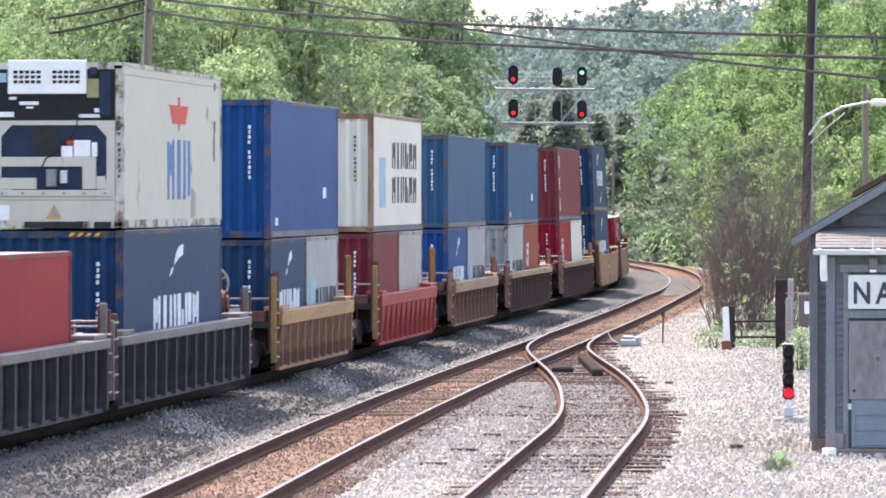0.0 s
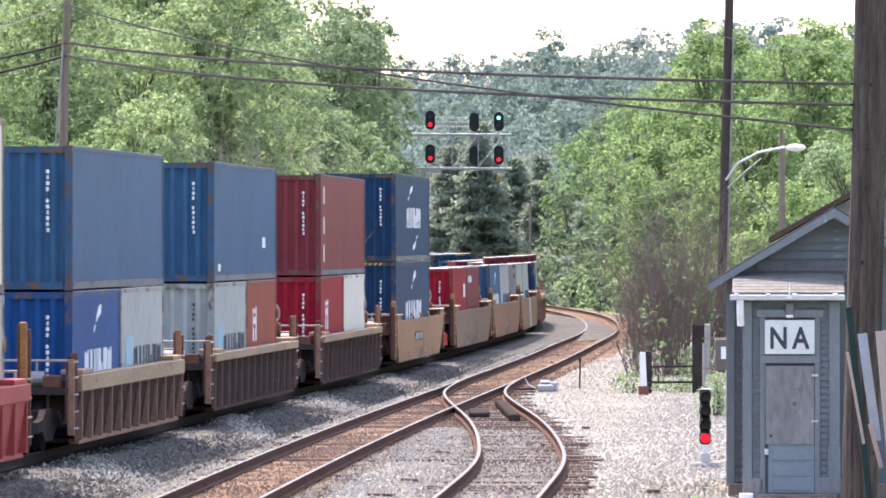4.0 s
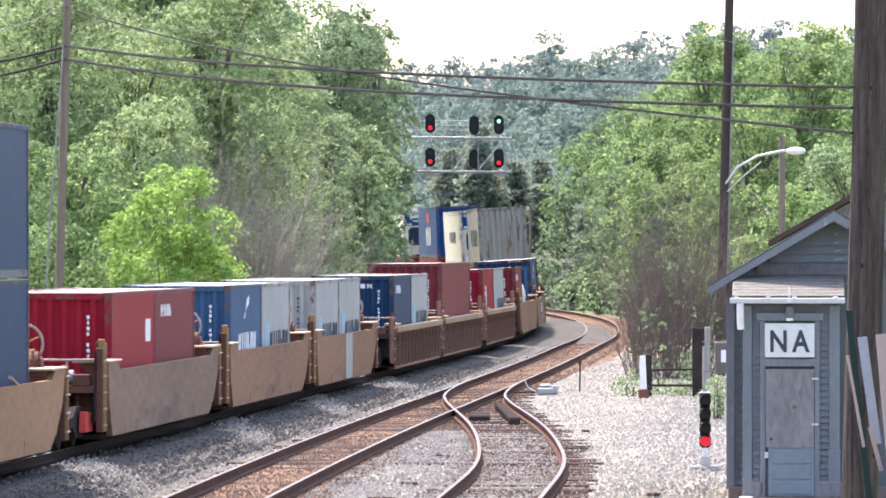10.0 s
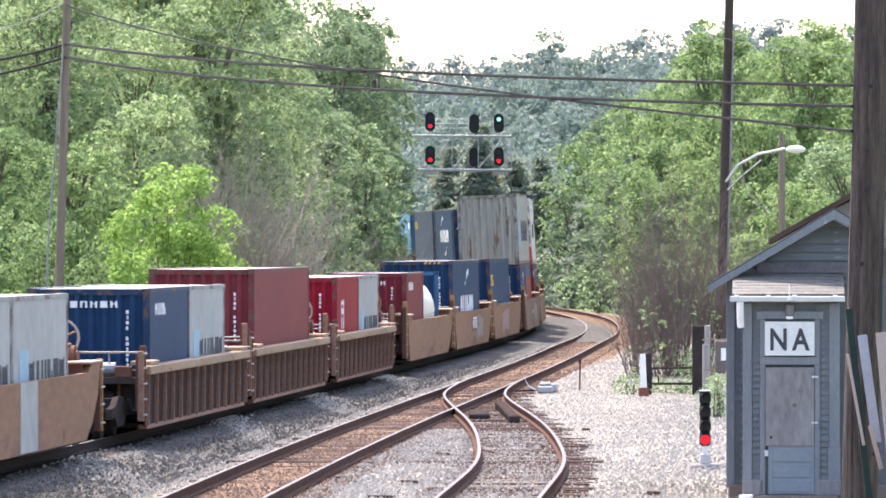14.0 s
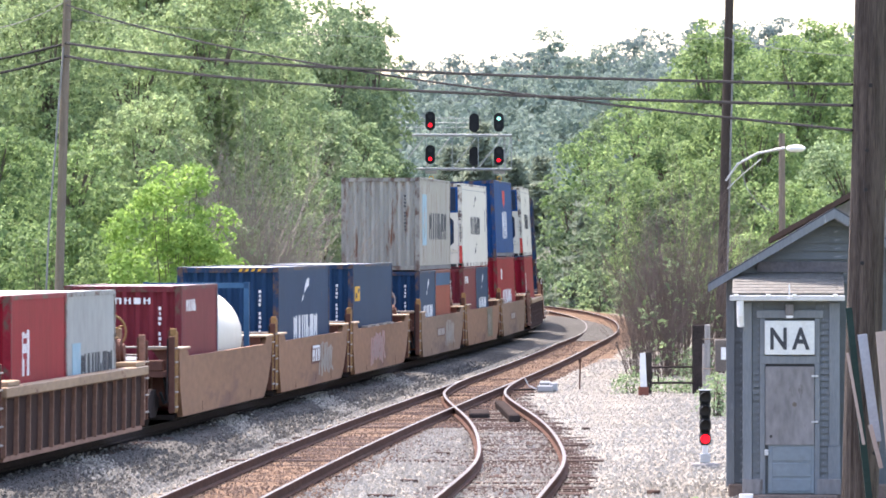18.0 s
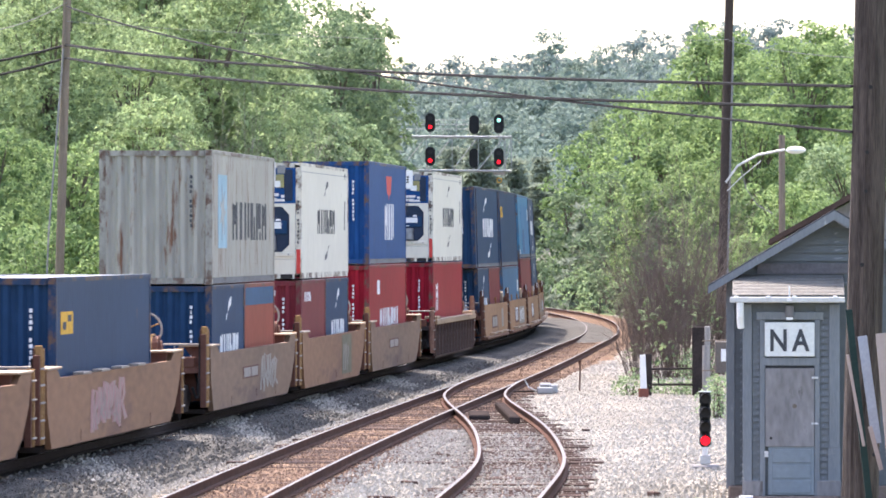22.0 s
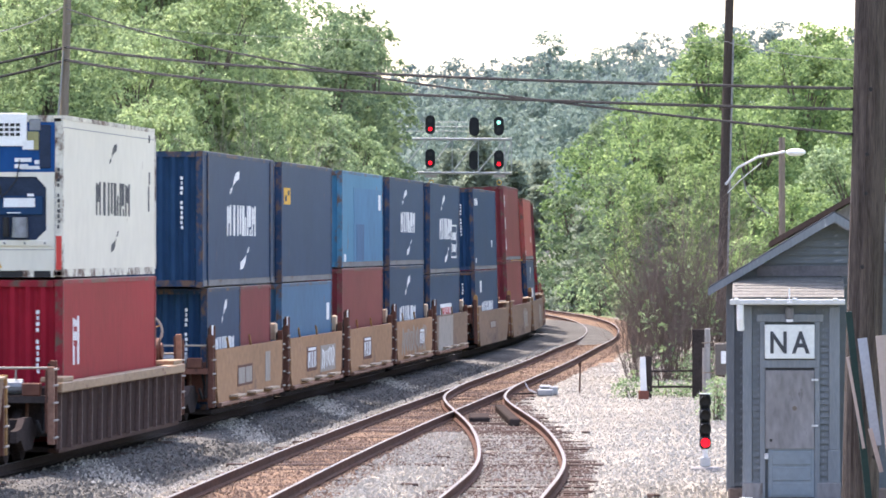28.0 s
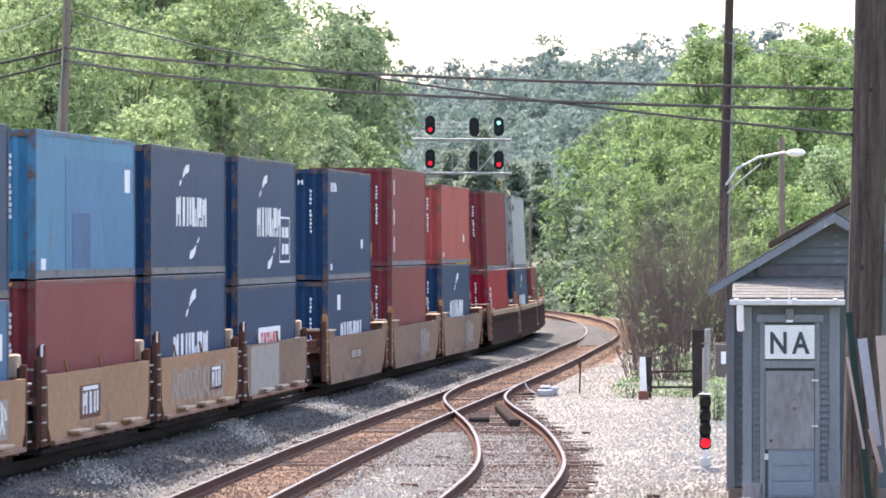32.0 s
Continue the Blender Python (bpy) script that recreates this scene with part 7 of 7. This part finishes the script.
# ======== poles and wires ========
def pole(name, base, top, r0, r1, material, label, n=16):
    ob = thing(name, label, "utility pole")
    bm = bmesh.new()
    a, b = Vector(base), Vector(top)
    rod(bm, a, b, r0, r1, n)
    bmesh.ops.subdivide_edges(bm, edges=[e for e in bm.edges if e.calc_length() > 1.0], cuts=24, use_grid_fill=True)
    for v in bm.verts:
        d = v.co - a.lerp(b, (v.co.z - a.z) / (b.z - a.z))
        v.co += d * 0.10 * noise.noise((d.x * 22, d.y * 22, v.co.z * 0.35))
    part("shaft", bm, material, ob)
    return ob


def at(px, py, y):
    """A place at distance y seen at that bearing from the stand."""
    return Vector(((px - 784) * y / LENS_F, y, EYE.z - (py - 433.4) * y / LENS_F))


POLE_L = pole("utility_pole", (-9.66, 140, -0.8), (-9.31, 140, 11.8), 0.12, 0.10, M_POLE_PALE, "weathered grey-brown wooden utility pole behind the train")
part("guy_wire", tube_path([(-9.45, 139.9, 8.6), (-9.80, 139.6, 4.0), (-9.97, 139.4, -0.5)], 0.025, 5), M_CABLE_GREY, POLE_L, "pale guy wire sleeve")
POLE_R = pole("utility_pole", (8.367, 170, -0.6), (8.732, 170, 13.5), 0.17, 0.125, M_POLE_DARK, "tall dark creosoted wooden utility pole")
arm = part("lamp_arm", tube_path([(8.55, 169.8, 5.6), (8.9, 169.6, 6.1), (9.5, 169.4, 6.42), (10.3, 169.2, 6.58)], 0.038, 8), M_GALV, POLE_R, "curved pale lamp arm")
part("lamp_brace", tube_path([(8.6, 169.8, 5.35), (9.0, 169.7, 5.75), (9.6, 169.5, 6.25)], 0.018, 6), M_GALV, POLE_R)
lh = bmesh.new()
bmesh.ops.create_uvsphere(lh, u_segments=16, v_segments=10, radius=1, matrix=Matrix.Translation((10.62, 169.1, 6.56)) @ Matrix.Diagonal((0.30, 0.17, 0.115, 1)))
part("lamp_head", lh, M_WHITE, POLE_R, "pale street lamp head")
part("conduit", rods([((8.58, 169.84, 2.0), (8.78, 169.84, 10.0), 0.03)], 6), M_CABLE_GREY, POLE_R)
part("loose_wire", tube_path([(9.0, 169.5, 5.95), (9.15, 169.5, 5.4), (9.5, 169.5, 4.9), (9.95, 169.5, 4.65)], 0.015, 5), M_CABLE_GREY, POLE_R)
POLE_B = pole("lamp_post", (11.0, 182, -0.5), (10.98, 182, 7.27), 0.13, 0.10, M_POLE_PALE, "plain grey post behind the hut", 12)

# the near pole with guards at its foot
POLE_N = pole("utility_pole", (3.365, 46.0, -0.6), (3.60, 46.0, 9.5), 0.150, 0.138, M_POLE, "large weathered split wooden utility pole close by", 28)
bolt = cached(("bolt",), lambda: rods([((0, -0.03, 0), (0, 0.0, 0), 0.018)], 8), M_NEAR_BLACK)
for bx, bz in ((3.44, 4.47), (3.43, 4.15), (3.40, 3.55), (3.42, 2.55), (3.44, 2.45), (3.47, 5.0), (3.50, 2.0)):
    o = part("bolt_hole", bolt, None, POLE_N)
    o.matrix_local = pose(bx + 0.02, 46.0 - 0.138, bz)


def board(name, a, b, w, material, label, cat):
    """A narrow leaning board from a to b, facing the camera."""
    a, b = Vector(a), Vector(b)
    d = (b - a).normalized()
    n = d.cross(Vector((0, -1, 0))).normalized()
    bm = bmesh.new()
    f = [a - n * w / 2, a + n * w / 2, b + n * w / 2, b - n * w / 2]
    v0 = [bm.verts.new(p) for p in f]
    v1 = [bm.verts.new(p + Vector((0, 0.03, 0))) for p in f]
    bm.faces.new(v0)
    bm.faces.new(list(reversed(v1)))
    for i in range(4):
        bm.faces.new((v0[i], v1[i], v1[(i + 1) % 4], v0[(i + 1) % 4]))
    bmesh.ops.recalc_face_normals(bm, faces=bm.faces)
    ob = thing(name, label, cat)
    part("panel", bm, material, ob)
    return ob


M_POST_GREEN = mat("sign_post_green", (0.018, 0.036, 0.033), 0.5, 0.2, 0.2, 4)
M_CARD = mat("faded_board", (0.30, 0.33, 0.37), 0.7, 0, 0.15, 6, spots=0.4, spotcol=(0.50, 0.50, 0.50))
M_PINK = mat("sign_back_pink", (0.34, 0.275, 0.245), 0.6, 0, 0.1, 4)
M_BRICKRED = mat("red_brown_board", (0.19, 0.075, 0.055), 0.8, 0, 0.2, 3)
yq = 45.5
board("sign_post", at(1540, 900, yq), at(1502, 548, yq), 0.055, M_POST_GREEN, "leaning dark green steel sign post", "post")
board("marker_sign", at(1552, 785, yq - 0.1), at(1526, 595, yq - 0.1), 0.075, M_CARD, "faded blue-grey striped marker panel on the post", "sign")
board("marker_strip", at(1529, 790, yq - 0.15), at(1500, 628, yq - 0.15), 0.022, M_PINK, "narrow pale marker strip", "sign")
board("marker_strip", at(1560, 832, yq - 0.2), at(1540, 755, yq - 0.2), 0.034, M_PINK, "short pale pink marker strip", "sign")
board("marker_sign", at(1588, 880, yq - 0.5), at(1562, 590, yq - 0.5), 0.11, M_PINK, "pale pink sign seen from the side", "sign")
board("painted_post", at(1582, 1000, 45.2), at(1590, -40, 45.2), 0.11, M_BRICKRED, "tall red-brown painted wooden post", "post")


def wire(name, pts, r, material, label, r2=None):
    """A hanging cable through places, with a gentle sag."""
    ob = thing(name, label, "cable")
    part("strand", tube_path(pts, r, 5, r2), material, ob)


def span(a, b, sag, n=24):
    a, b = Vector(a), Vector(b)
    return [a.lerp(b, i / n) - Vector((0, 0, sag * 4 * (i / n) * (1 - i / n))) for i in range(n + 1)]


PL, PN = 139.8, 45.9
for y0, y1, y2, r in ((80, 134, 153, 0.017), (103, 168, 190, 0.019)):
    # three bearings fix the sag: at the far pole, mid way and at the near pole
    a, b = at(118, y0, PL), at(1508, y1 + (y2 - y1), PN)
    wire("overhead_cable", span(a, b, 0.16 if y0 == 80 else 0.2, 40), 0.036, M_CABLE, "thick black overhead cable between two poles", 0.013)
wire("overhead_cable", span(at(118, 12, PL), at(1508, 234, PN), 0.3, 40), 0.022, M_CABLE, "thin black overhead cable between two poles", 0.012)
wire("overhead_cable", span(at(118, 80, PL), at(-60, 117, 152), 0.05, 12), 0.038, M_CABLE, "thick black overhead cable leading off to the side")
wire("overhead_cable", span(at(118, 103, PL), at(-60, 143, 152), 0.05, 12), 0.038, M_CABLE, "thick black overhead cable leading off to the side")
wire("overhead_wire", span(at(118, 5, PL), at(-60, 58, 152), 0.2, 12), 0.014, M_CABLE_GREY, "thin grey overhead wire leading off to the side")
wire("overhead_wire", span(at(118, 38, PL), at(1290, 70, 169.8), 0.25, 30), 0.006, M_CABLE_GREY, "thin grey overhead wire between two poles")
wire("overhead_wire", span(at(500, -30, 120), at(1420, -30, 120), 0.35, 30), 0.007, M_CABLE_GREY, "thin grey overhead wire against the sky")
wire("overhead_wire", span(at(1290, 72, 169.8), at(1700, 95, 160), 0.3, 12), 0.010, M_CABLE_GREY, "thin grey overhead wire beside the trees")


# ======== trackside things ========
def switch_machine():
    ob = thing("switch_machine", "silver-grey electric point machine on long dark timbers", "switch machine", pose(2.50, 147.5, -0.20, 0, 0, -6))
    ob.scale = (0.66, 0.7, 0.85)
    part("gearbox", boxes([(-0.02, 0.62, -0.35, 0.35, 0.0, 0.22)], 0.04), M_SILVER, ob)
    part("cover", boxes([(0.06, 0.50, -0.25, 0.25, 0.22, 0.34)], 0.05), M_SILVER, ob)
    part("motor_box", boxes([(0.50, 0.78, -0.2, 0.12, 0.02, 0.30)], 0.04), M_SILVER, ob)
    part("throw_rod", rods([((0, 0, 0.08), (-1.5, 0.1, 0.05), 0.025), ((0, -0.15, 0.10), (-1.1, -0.1, 0.06), 0.02)], 6), M_STEEL_DARK, ob)
    part("timber", boxes([(-1.0, 0.95, -0.6, -0.38, -0.12, 0.0), (-1.0, 0.95, 0.38, 0.6, -0.12, 0.0)], 0.01), M_TIE, ob, "long wooden timbers")
    part("conduit", tube_path([(-0.05, -0.2, 0.1), (-0.35, -0.25, 0.2), (-0.5, -0.3, 0.42)], 0.02, 5), M_WHITE, ob)


switch_machine()
st = thing("marker_stake", "thin rusty iron stake standing in the gravel", "stake", pose(3.66, 150.5, -0.25))
part("rod", rods([((0, 0, 0), (0.02, 0, 0.86), 0.022)], 8), M_RAIL, st)
part("tag", boxes([(-0.035, 0.05, -0.01, 0.01, 0.76, 0.86)]), M_RAIL, st)

bl = thing("guard_block", "dark chunky timber and steel block at the frog's guard rail", "guard rail", pose(1.47, 128.0, -0.20, 0, 0, 1.1))
part("timber", boxes([(-0.13, 0.11, -5.4, 5.4, 0.0, 0.17)], 0.03), M_STEEL_DARK, bl)
b2 = thing("guard_block", "short dark steel block beside the rail", "guard rail", pose(0.68, 126.5, -0.20))
part("timber", boxes([(-0.10, 0.36, -1.5, 1.5, 0.0, 0.13)], 0.03), M_STEEL_DARK, b2)


def gate():
    ob = thing("white_post", "white-painted post with a rusty red foot beside the gate", "post", pose(5.16, 144.5, -0.24))
    part("shaft", prism([(-0.085, 0.26), (0.085, 0.26), (0.045, 1.12), (-0.095, 1.12)], -0.06, 0.06), M_WHITE, ob)
    part("foot", boxes([(-0.13, 0.13, -0.1, 0.1, 0.0, 0.26)], 0.015), M_BRICKRED, ob, "rusty red foot")
    g = thing("field_gate", "low dark steel tube barrier gate across the lane", "gate", pose(5.30, 146.0, -0.24))
    M = M_STEEL_DARK
    part("rail", rods([((0, 0, 0.72), (1.42, 0, 0.74), 0.025)], 8), M, g)
    part("rail", rods([((0.1, 0, 0.32), (1.3, 0, 0.32), 0.03)], 8), M, g)
    for x in (0.12, 0.3, 1.25):
        part("upright", rods([((x, 0, 0.1 if x in (0.12, 1.25) else 0.3), (x, 0, 0.62 if x != 0.3 else 0.5), 0.022)], 8), M, g)
    part("post", boxes([(-0.05, 0.12, -0.08, 0.08, -0.1, 1.12)], 0.01), M, g, "dark end post")
    part("post", boxes([(1.18, 1.50, -0.1, 0.1, -0.1, 1.82)], 0.02), M, g, "tall dark steel post")
    b = thing("bollard", "pale grey steel bollard with a rounded top", "bollard", pose(6.66, 142.5, -0.24))
    part("shaft", rods([((0, 0, 0), (0, 0, 1.40), 0.08)], 12), M_BLEACHED, b)
    b = thing("bollard", "taller pale grey timber post with a bleached top", "bollard", pose(6.80, 144.5, -0.24))
    part("shaft", boxes([(-0.07, 0.07, -0.08, 0.08, 0, 1.86)], 0.02), M_BLEACHED, b)
    bx = thing("equipment_box", "brown-grey steel equipment box with a white label on a frame", "utility box", pose(6.90, 140.0, -0.24))
    part("case", boxes([(-0.12, 0.26, -0.2, 0.2, 0.75, 1.55)], 0.02), mat("box_brown_grey", (0.125, 0.108, 0.095), 0.6, 0, 0.2, 3), bx)
    part("label_plate", boxes([(0.02, 0.14, -0.212, -0.20, 1.05, 1.36)]), M_WHITE, bx)
    part("leg", boxes([(-0.1, -0.04, -0.1, 0.1, 0, 0.75)]), M_POLE_PALE, bx)
    part("leg", boxes([(0.3, 0.36, -0.1, 0.1, 0, 0.75)]), M_POLE_PALE, bx)
    part("rail", rods([((-0.45, -0.1, 1.56), (0.3, -0.1, 1.58), 0.014)], 6), M_POLE_PALE, bx)
    part("rail", rods([((-0.45, -0.1, 0.82), (0.3, -0.1, 0.82), 0.014)], 6), M_POLE_PALE, bx)


gate()


def house(x, y, z, w, d, wall_h, roof_h, roof_m, label, turn=0):
    ob = thing("house", label, "house", pose(x, y, z, 0, 0, turn))
    part("wall", prism([(-w / 2, 0), (w / 2, 0), (w / 2, wall_h), (0, wall_h + roof_h - 0.1), (-w / 2, wall_h)], 0, d), M_PLY, ob)
    for sx in (-1, 1):
        part("roof", prism([(sx * (w / 2 + 0.4), wall_h - 0.15), (sx * (w / 2 + 0.4), wall_h), (0, wall_h + roof_h + 0.12), (0, wall_h + roof_h - 0.05)], -0.4, d + 0.4), roof_m, ob)
    part("window", boxes([(-0.5, 0.5, -0.03, 0.02, wall_h * 0.4, wall_h * 0.4 + 1.2)]), M_NEAR_BLACK, ob)


house(11.4, 150, -0.4, 4.6, 7, 4.25, 1.4, mat("roof_brown", (0.070, 0.046, 0.038), 0.9, 0, 0.35, 3, 0.4, 30), "small house with a dark brown roof behind the hut", -4)
house(9.8, 430, -0.6, 3.0, 5, 2.7, 1.2, M_SHINGLE, "grey house with a grey roof far behind the bend", 25)
fp = thing("far_pole", "thin grey pole beside the far house", "utility pole", pose(6.25, 402, -0.5))
part("shaft", rods([((0, 0, 0), (0, 0, 7.0), 0.10)], 8), M_POLE_PALE, fp)
bare_shrub(3.64, 81, 0.22, 0.12, 79, M_TWIG, 9, 60)
for dx, dy, dl, da in ((-0.55, 92, 0.4, 30), (-0.95, 86.5, 0.45, 60), (0.0, 104, 0.4, 25), (-1.35, 82, 0.4, 70), (3.3, 88, 0.3, 20), (3.0, 118, 0.25, 15)):
    st = thing("scrap_wood", "dark splintered piece of old tie in the gravel", "debris", pose(dx, dy, -0.19, 0, 0, da))
    part("splinter", boxes([(-0.06, 0.06, -dl / 2, dl / 2, -0.03, 0.035)], 0.012), M_TIE, st)


# ======== ties and loose stones ========
def ties():
    tie = cached(("tie",), lambda: boxes([(-1.29, 1.29, -0.11, 0.11, -0.17, 0.0)], 0.012), M_TIE)
    rt = random.Random(3)
    for f, owner, y0, y1, cap in ((siding_x, TRACK_SIDE, 66, 153, 180), (main_x, TRACK_MAIN, 74, 215, 260), (train_x, TRACK_FAR, 84, 200, 200)):
        y, n = y0, 0
        while y < y1 and n < cap:
            x, s, _ = f(y)
            o = part("tie", tie, None, owner)
            wide = 1.0
            ox = 0.0
            if f is siding_x and y > 100:
                off = siding_off(y)[0]
                wide = (2.58 + off) / 2.58
                ox = -off / 2
            o.matrix_local = pose(x + ox + rt.uniform(-0.06, 0.06), y, level(f, y) + (-0.186 if f is siding_x else -0.215 if f is train_x else -0.195) + rt.uniform(-0.02, 0.014), rt.uniform(-1.5, 1.5), 0, -math.degrees(math.atan(s)) + rt.uniform(-1.2, 1.2))
            o.scale = (wide * rt.uniform(0.93, 1.09), rt.uniform(0.9, 1.1), 1)
            y += 0.56 + rt.uniform(-0.05, 0.05)
            n += 1


def stones(name, label, spots, material, size, seed):
    """Loose stones: small crushed lumps strewn over the bed."""
    rng = np.random.default_rng(seed)
    base = np.array([(1, 0, -0.3), (-0.5, 0.87, -0.3), (-0.5, -0.87, -0.3), (0.1, 0.1, 0.75), (-0.35, -0.2, 0.6)])
    tri = np.array([(0, 1, 3), (1, 4, 3), (1, 2, 4), (2, 0, 3), (2, 3, 4), (0, 2, 1)])
    p = np.array(spots)
    n = len(p)
    a = rng.uniform(0, 6.283, n)
    s = size * rng.uniform(0.5, 1.4, (n, 1, 1)) * rng.uniform(0.7, 1.3, (n, 1, 3))
    v = np.repeat(base[None], n, 0) * s + rng.normal(size=(n, 5, 3)) * size * 0.12
    c, sn = np.cos(a)[:, None], np.sin(a)[:, None]
    v = np.stack([v[:, :, 0] * c - v[:, :, 1] * sn, v[:, :, 0] * sn + v[:, :, 1] * c, v[:, :, 2]], -1) + p[:, None]
    f = (tri[None] + 5 * np.arange(n)[:, None, None]).reshape(-1, 3)
    me = bpy.data.meshes.new(name)
    me.from_pydata(v.reshape(-1, 3).tolist(), [], f.tolist())
    me.materials.append(material)
    thing(name, label, "gravel", kind="stuff", data=me)


ties()
rs = np.random.default_rng(12)


def strew(n, f, o0, o1, y0, y1, z):
    """Random places between two offsets from a track; denser towards the camera."""
    out = []
    for _ in range(n):
        y = y0 + (y1 - y0) * rs.random() ** 1.6
        o = rs.uniform(o0, o1)
        x, s, _ = f(y)
        zz = z(o) if callable(z) else z
        out.append((x + o, y - o * s, level(f, y) + zz))
    return out


stones("yard_stones", "loose white crushed stones", [q for q in strew(46000, main_x, 1.45, 9.0, 66, 190, -0.205) if abs(q[0] - siding_x(q[1])[0]) > 1.35 or (q[0] * 7919 + q[1] * 131) % 1 > 0.12], M_STONES, 0.030, 1)
stones("siding_stones", "white stones between the siding's ties", strew(3200, siding_x, -0.72, 0.72, 66, 116, -0.186), M_STONES, 0.030, 6)
between = []
for _ in range(5200):
    qy = 78 + 40 * rs.random()
    xa, xb = main_x(qy)[0] + 0.95, siding_x(qy)[0] - 0.86
    if xb > xa:
        between.append((rs.uniform(xa, xb), qy, -0.183))
stones("wedge_stones", "white stones in the wedge between the two tracks", between, M_STONES, 0.030, 7)
stones("main_stones", "loose rust-stained stones between the rails", strew(14000, main_x, -1.0, 1.4, 70, 230, -0.19), M_STONES_RUST, 0.030, 2)
stones("shoulder_stones", "loose pale stones on the ballast shoulder", strew(7000, main_x, -1.75, -0.95, 62, 230, lambda o: -0.20 - 0.085 * max(0, -o - 1.3)), M_STONES, 0.030, 3)
stones("bed_stones", "loose dark grey ballast stones", strew(25000, train_x, 0.95, 4.7, 66, 240, lambda o: -0.20 - 0.085 * max(0, o - 1.0)), M_STONES_DARK, 0.036, 4)

streak = []
for xa, ya, xb, yb in ((-6.7, 103, -4.7, 93), (-5.1, 128, -3.7, 116), (-3.4, 146, -2.3, 135), (-2.4, 170, -0.9, 159)):
    for _ in range(650):
        u = rs.random()
        qy = ya + (yb - ya) * u + rs.normal() * 1.3
        qx = xa + (xb - xa) * u + rs.normal() * 0.22
        off = qx - train_x(qy)[0]
        streak.append((qx, qy, level(train_x, qy) - 0.19 - 0.085 * max(0, off - 1.0)))
stones("spilled_stones", "pale gravel spilled in streaks across the dark ballast", streak, M_STONES, 0.036, 5)


# ======== what moves ========
def motions():
    times = [float(t) for t in range(33)]
    for ob, c, m in MOVING:
        walk(ob, [(t, pose_on_track(c - advance(t)) @ m) for t in times])


motions()
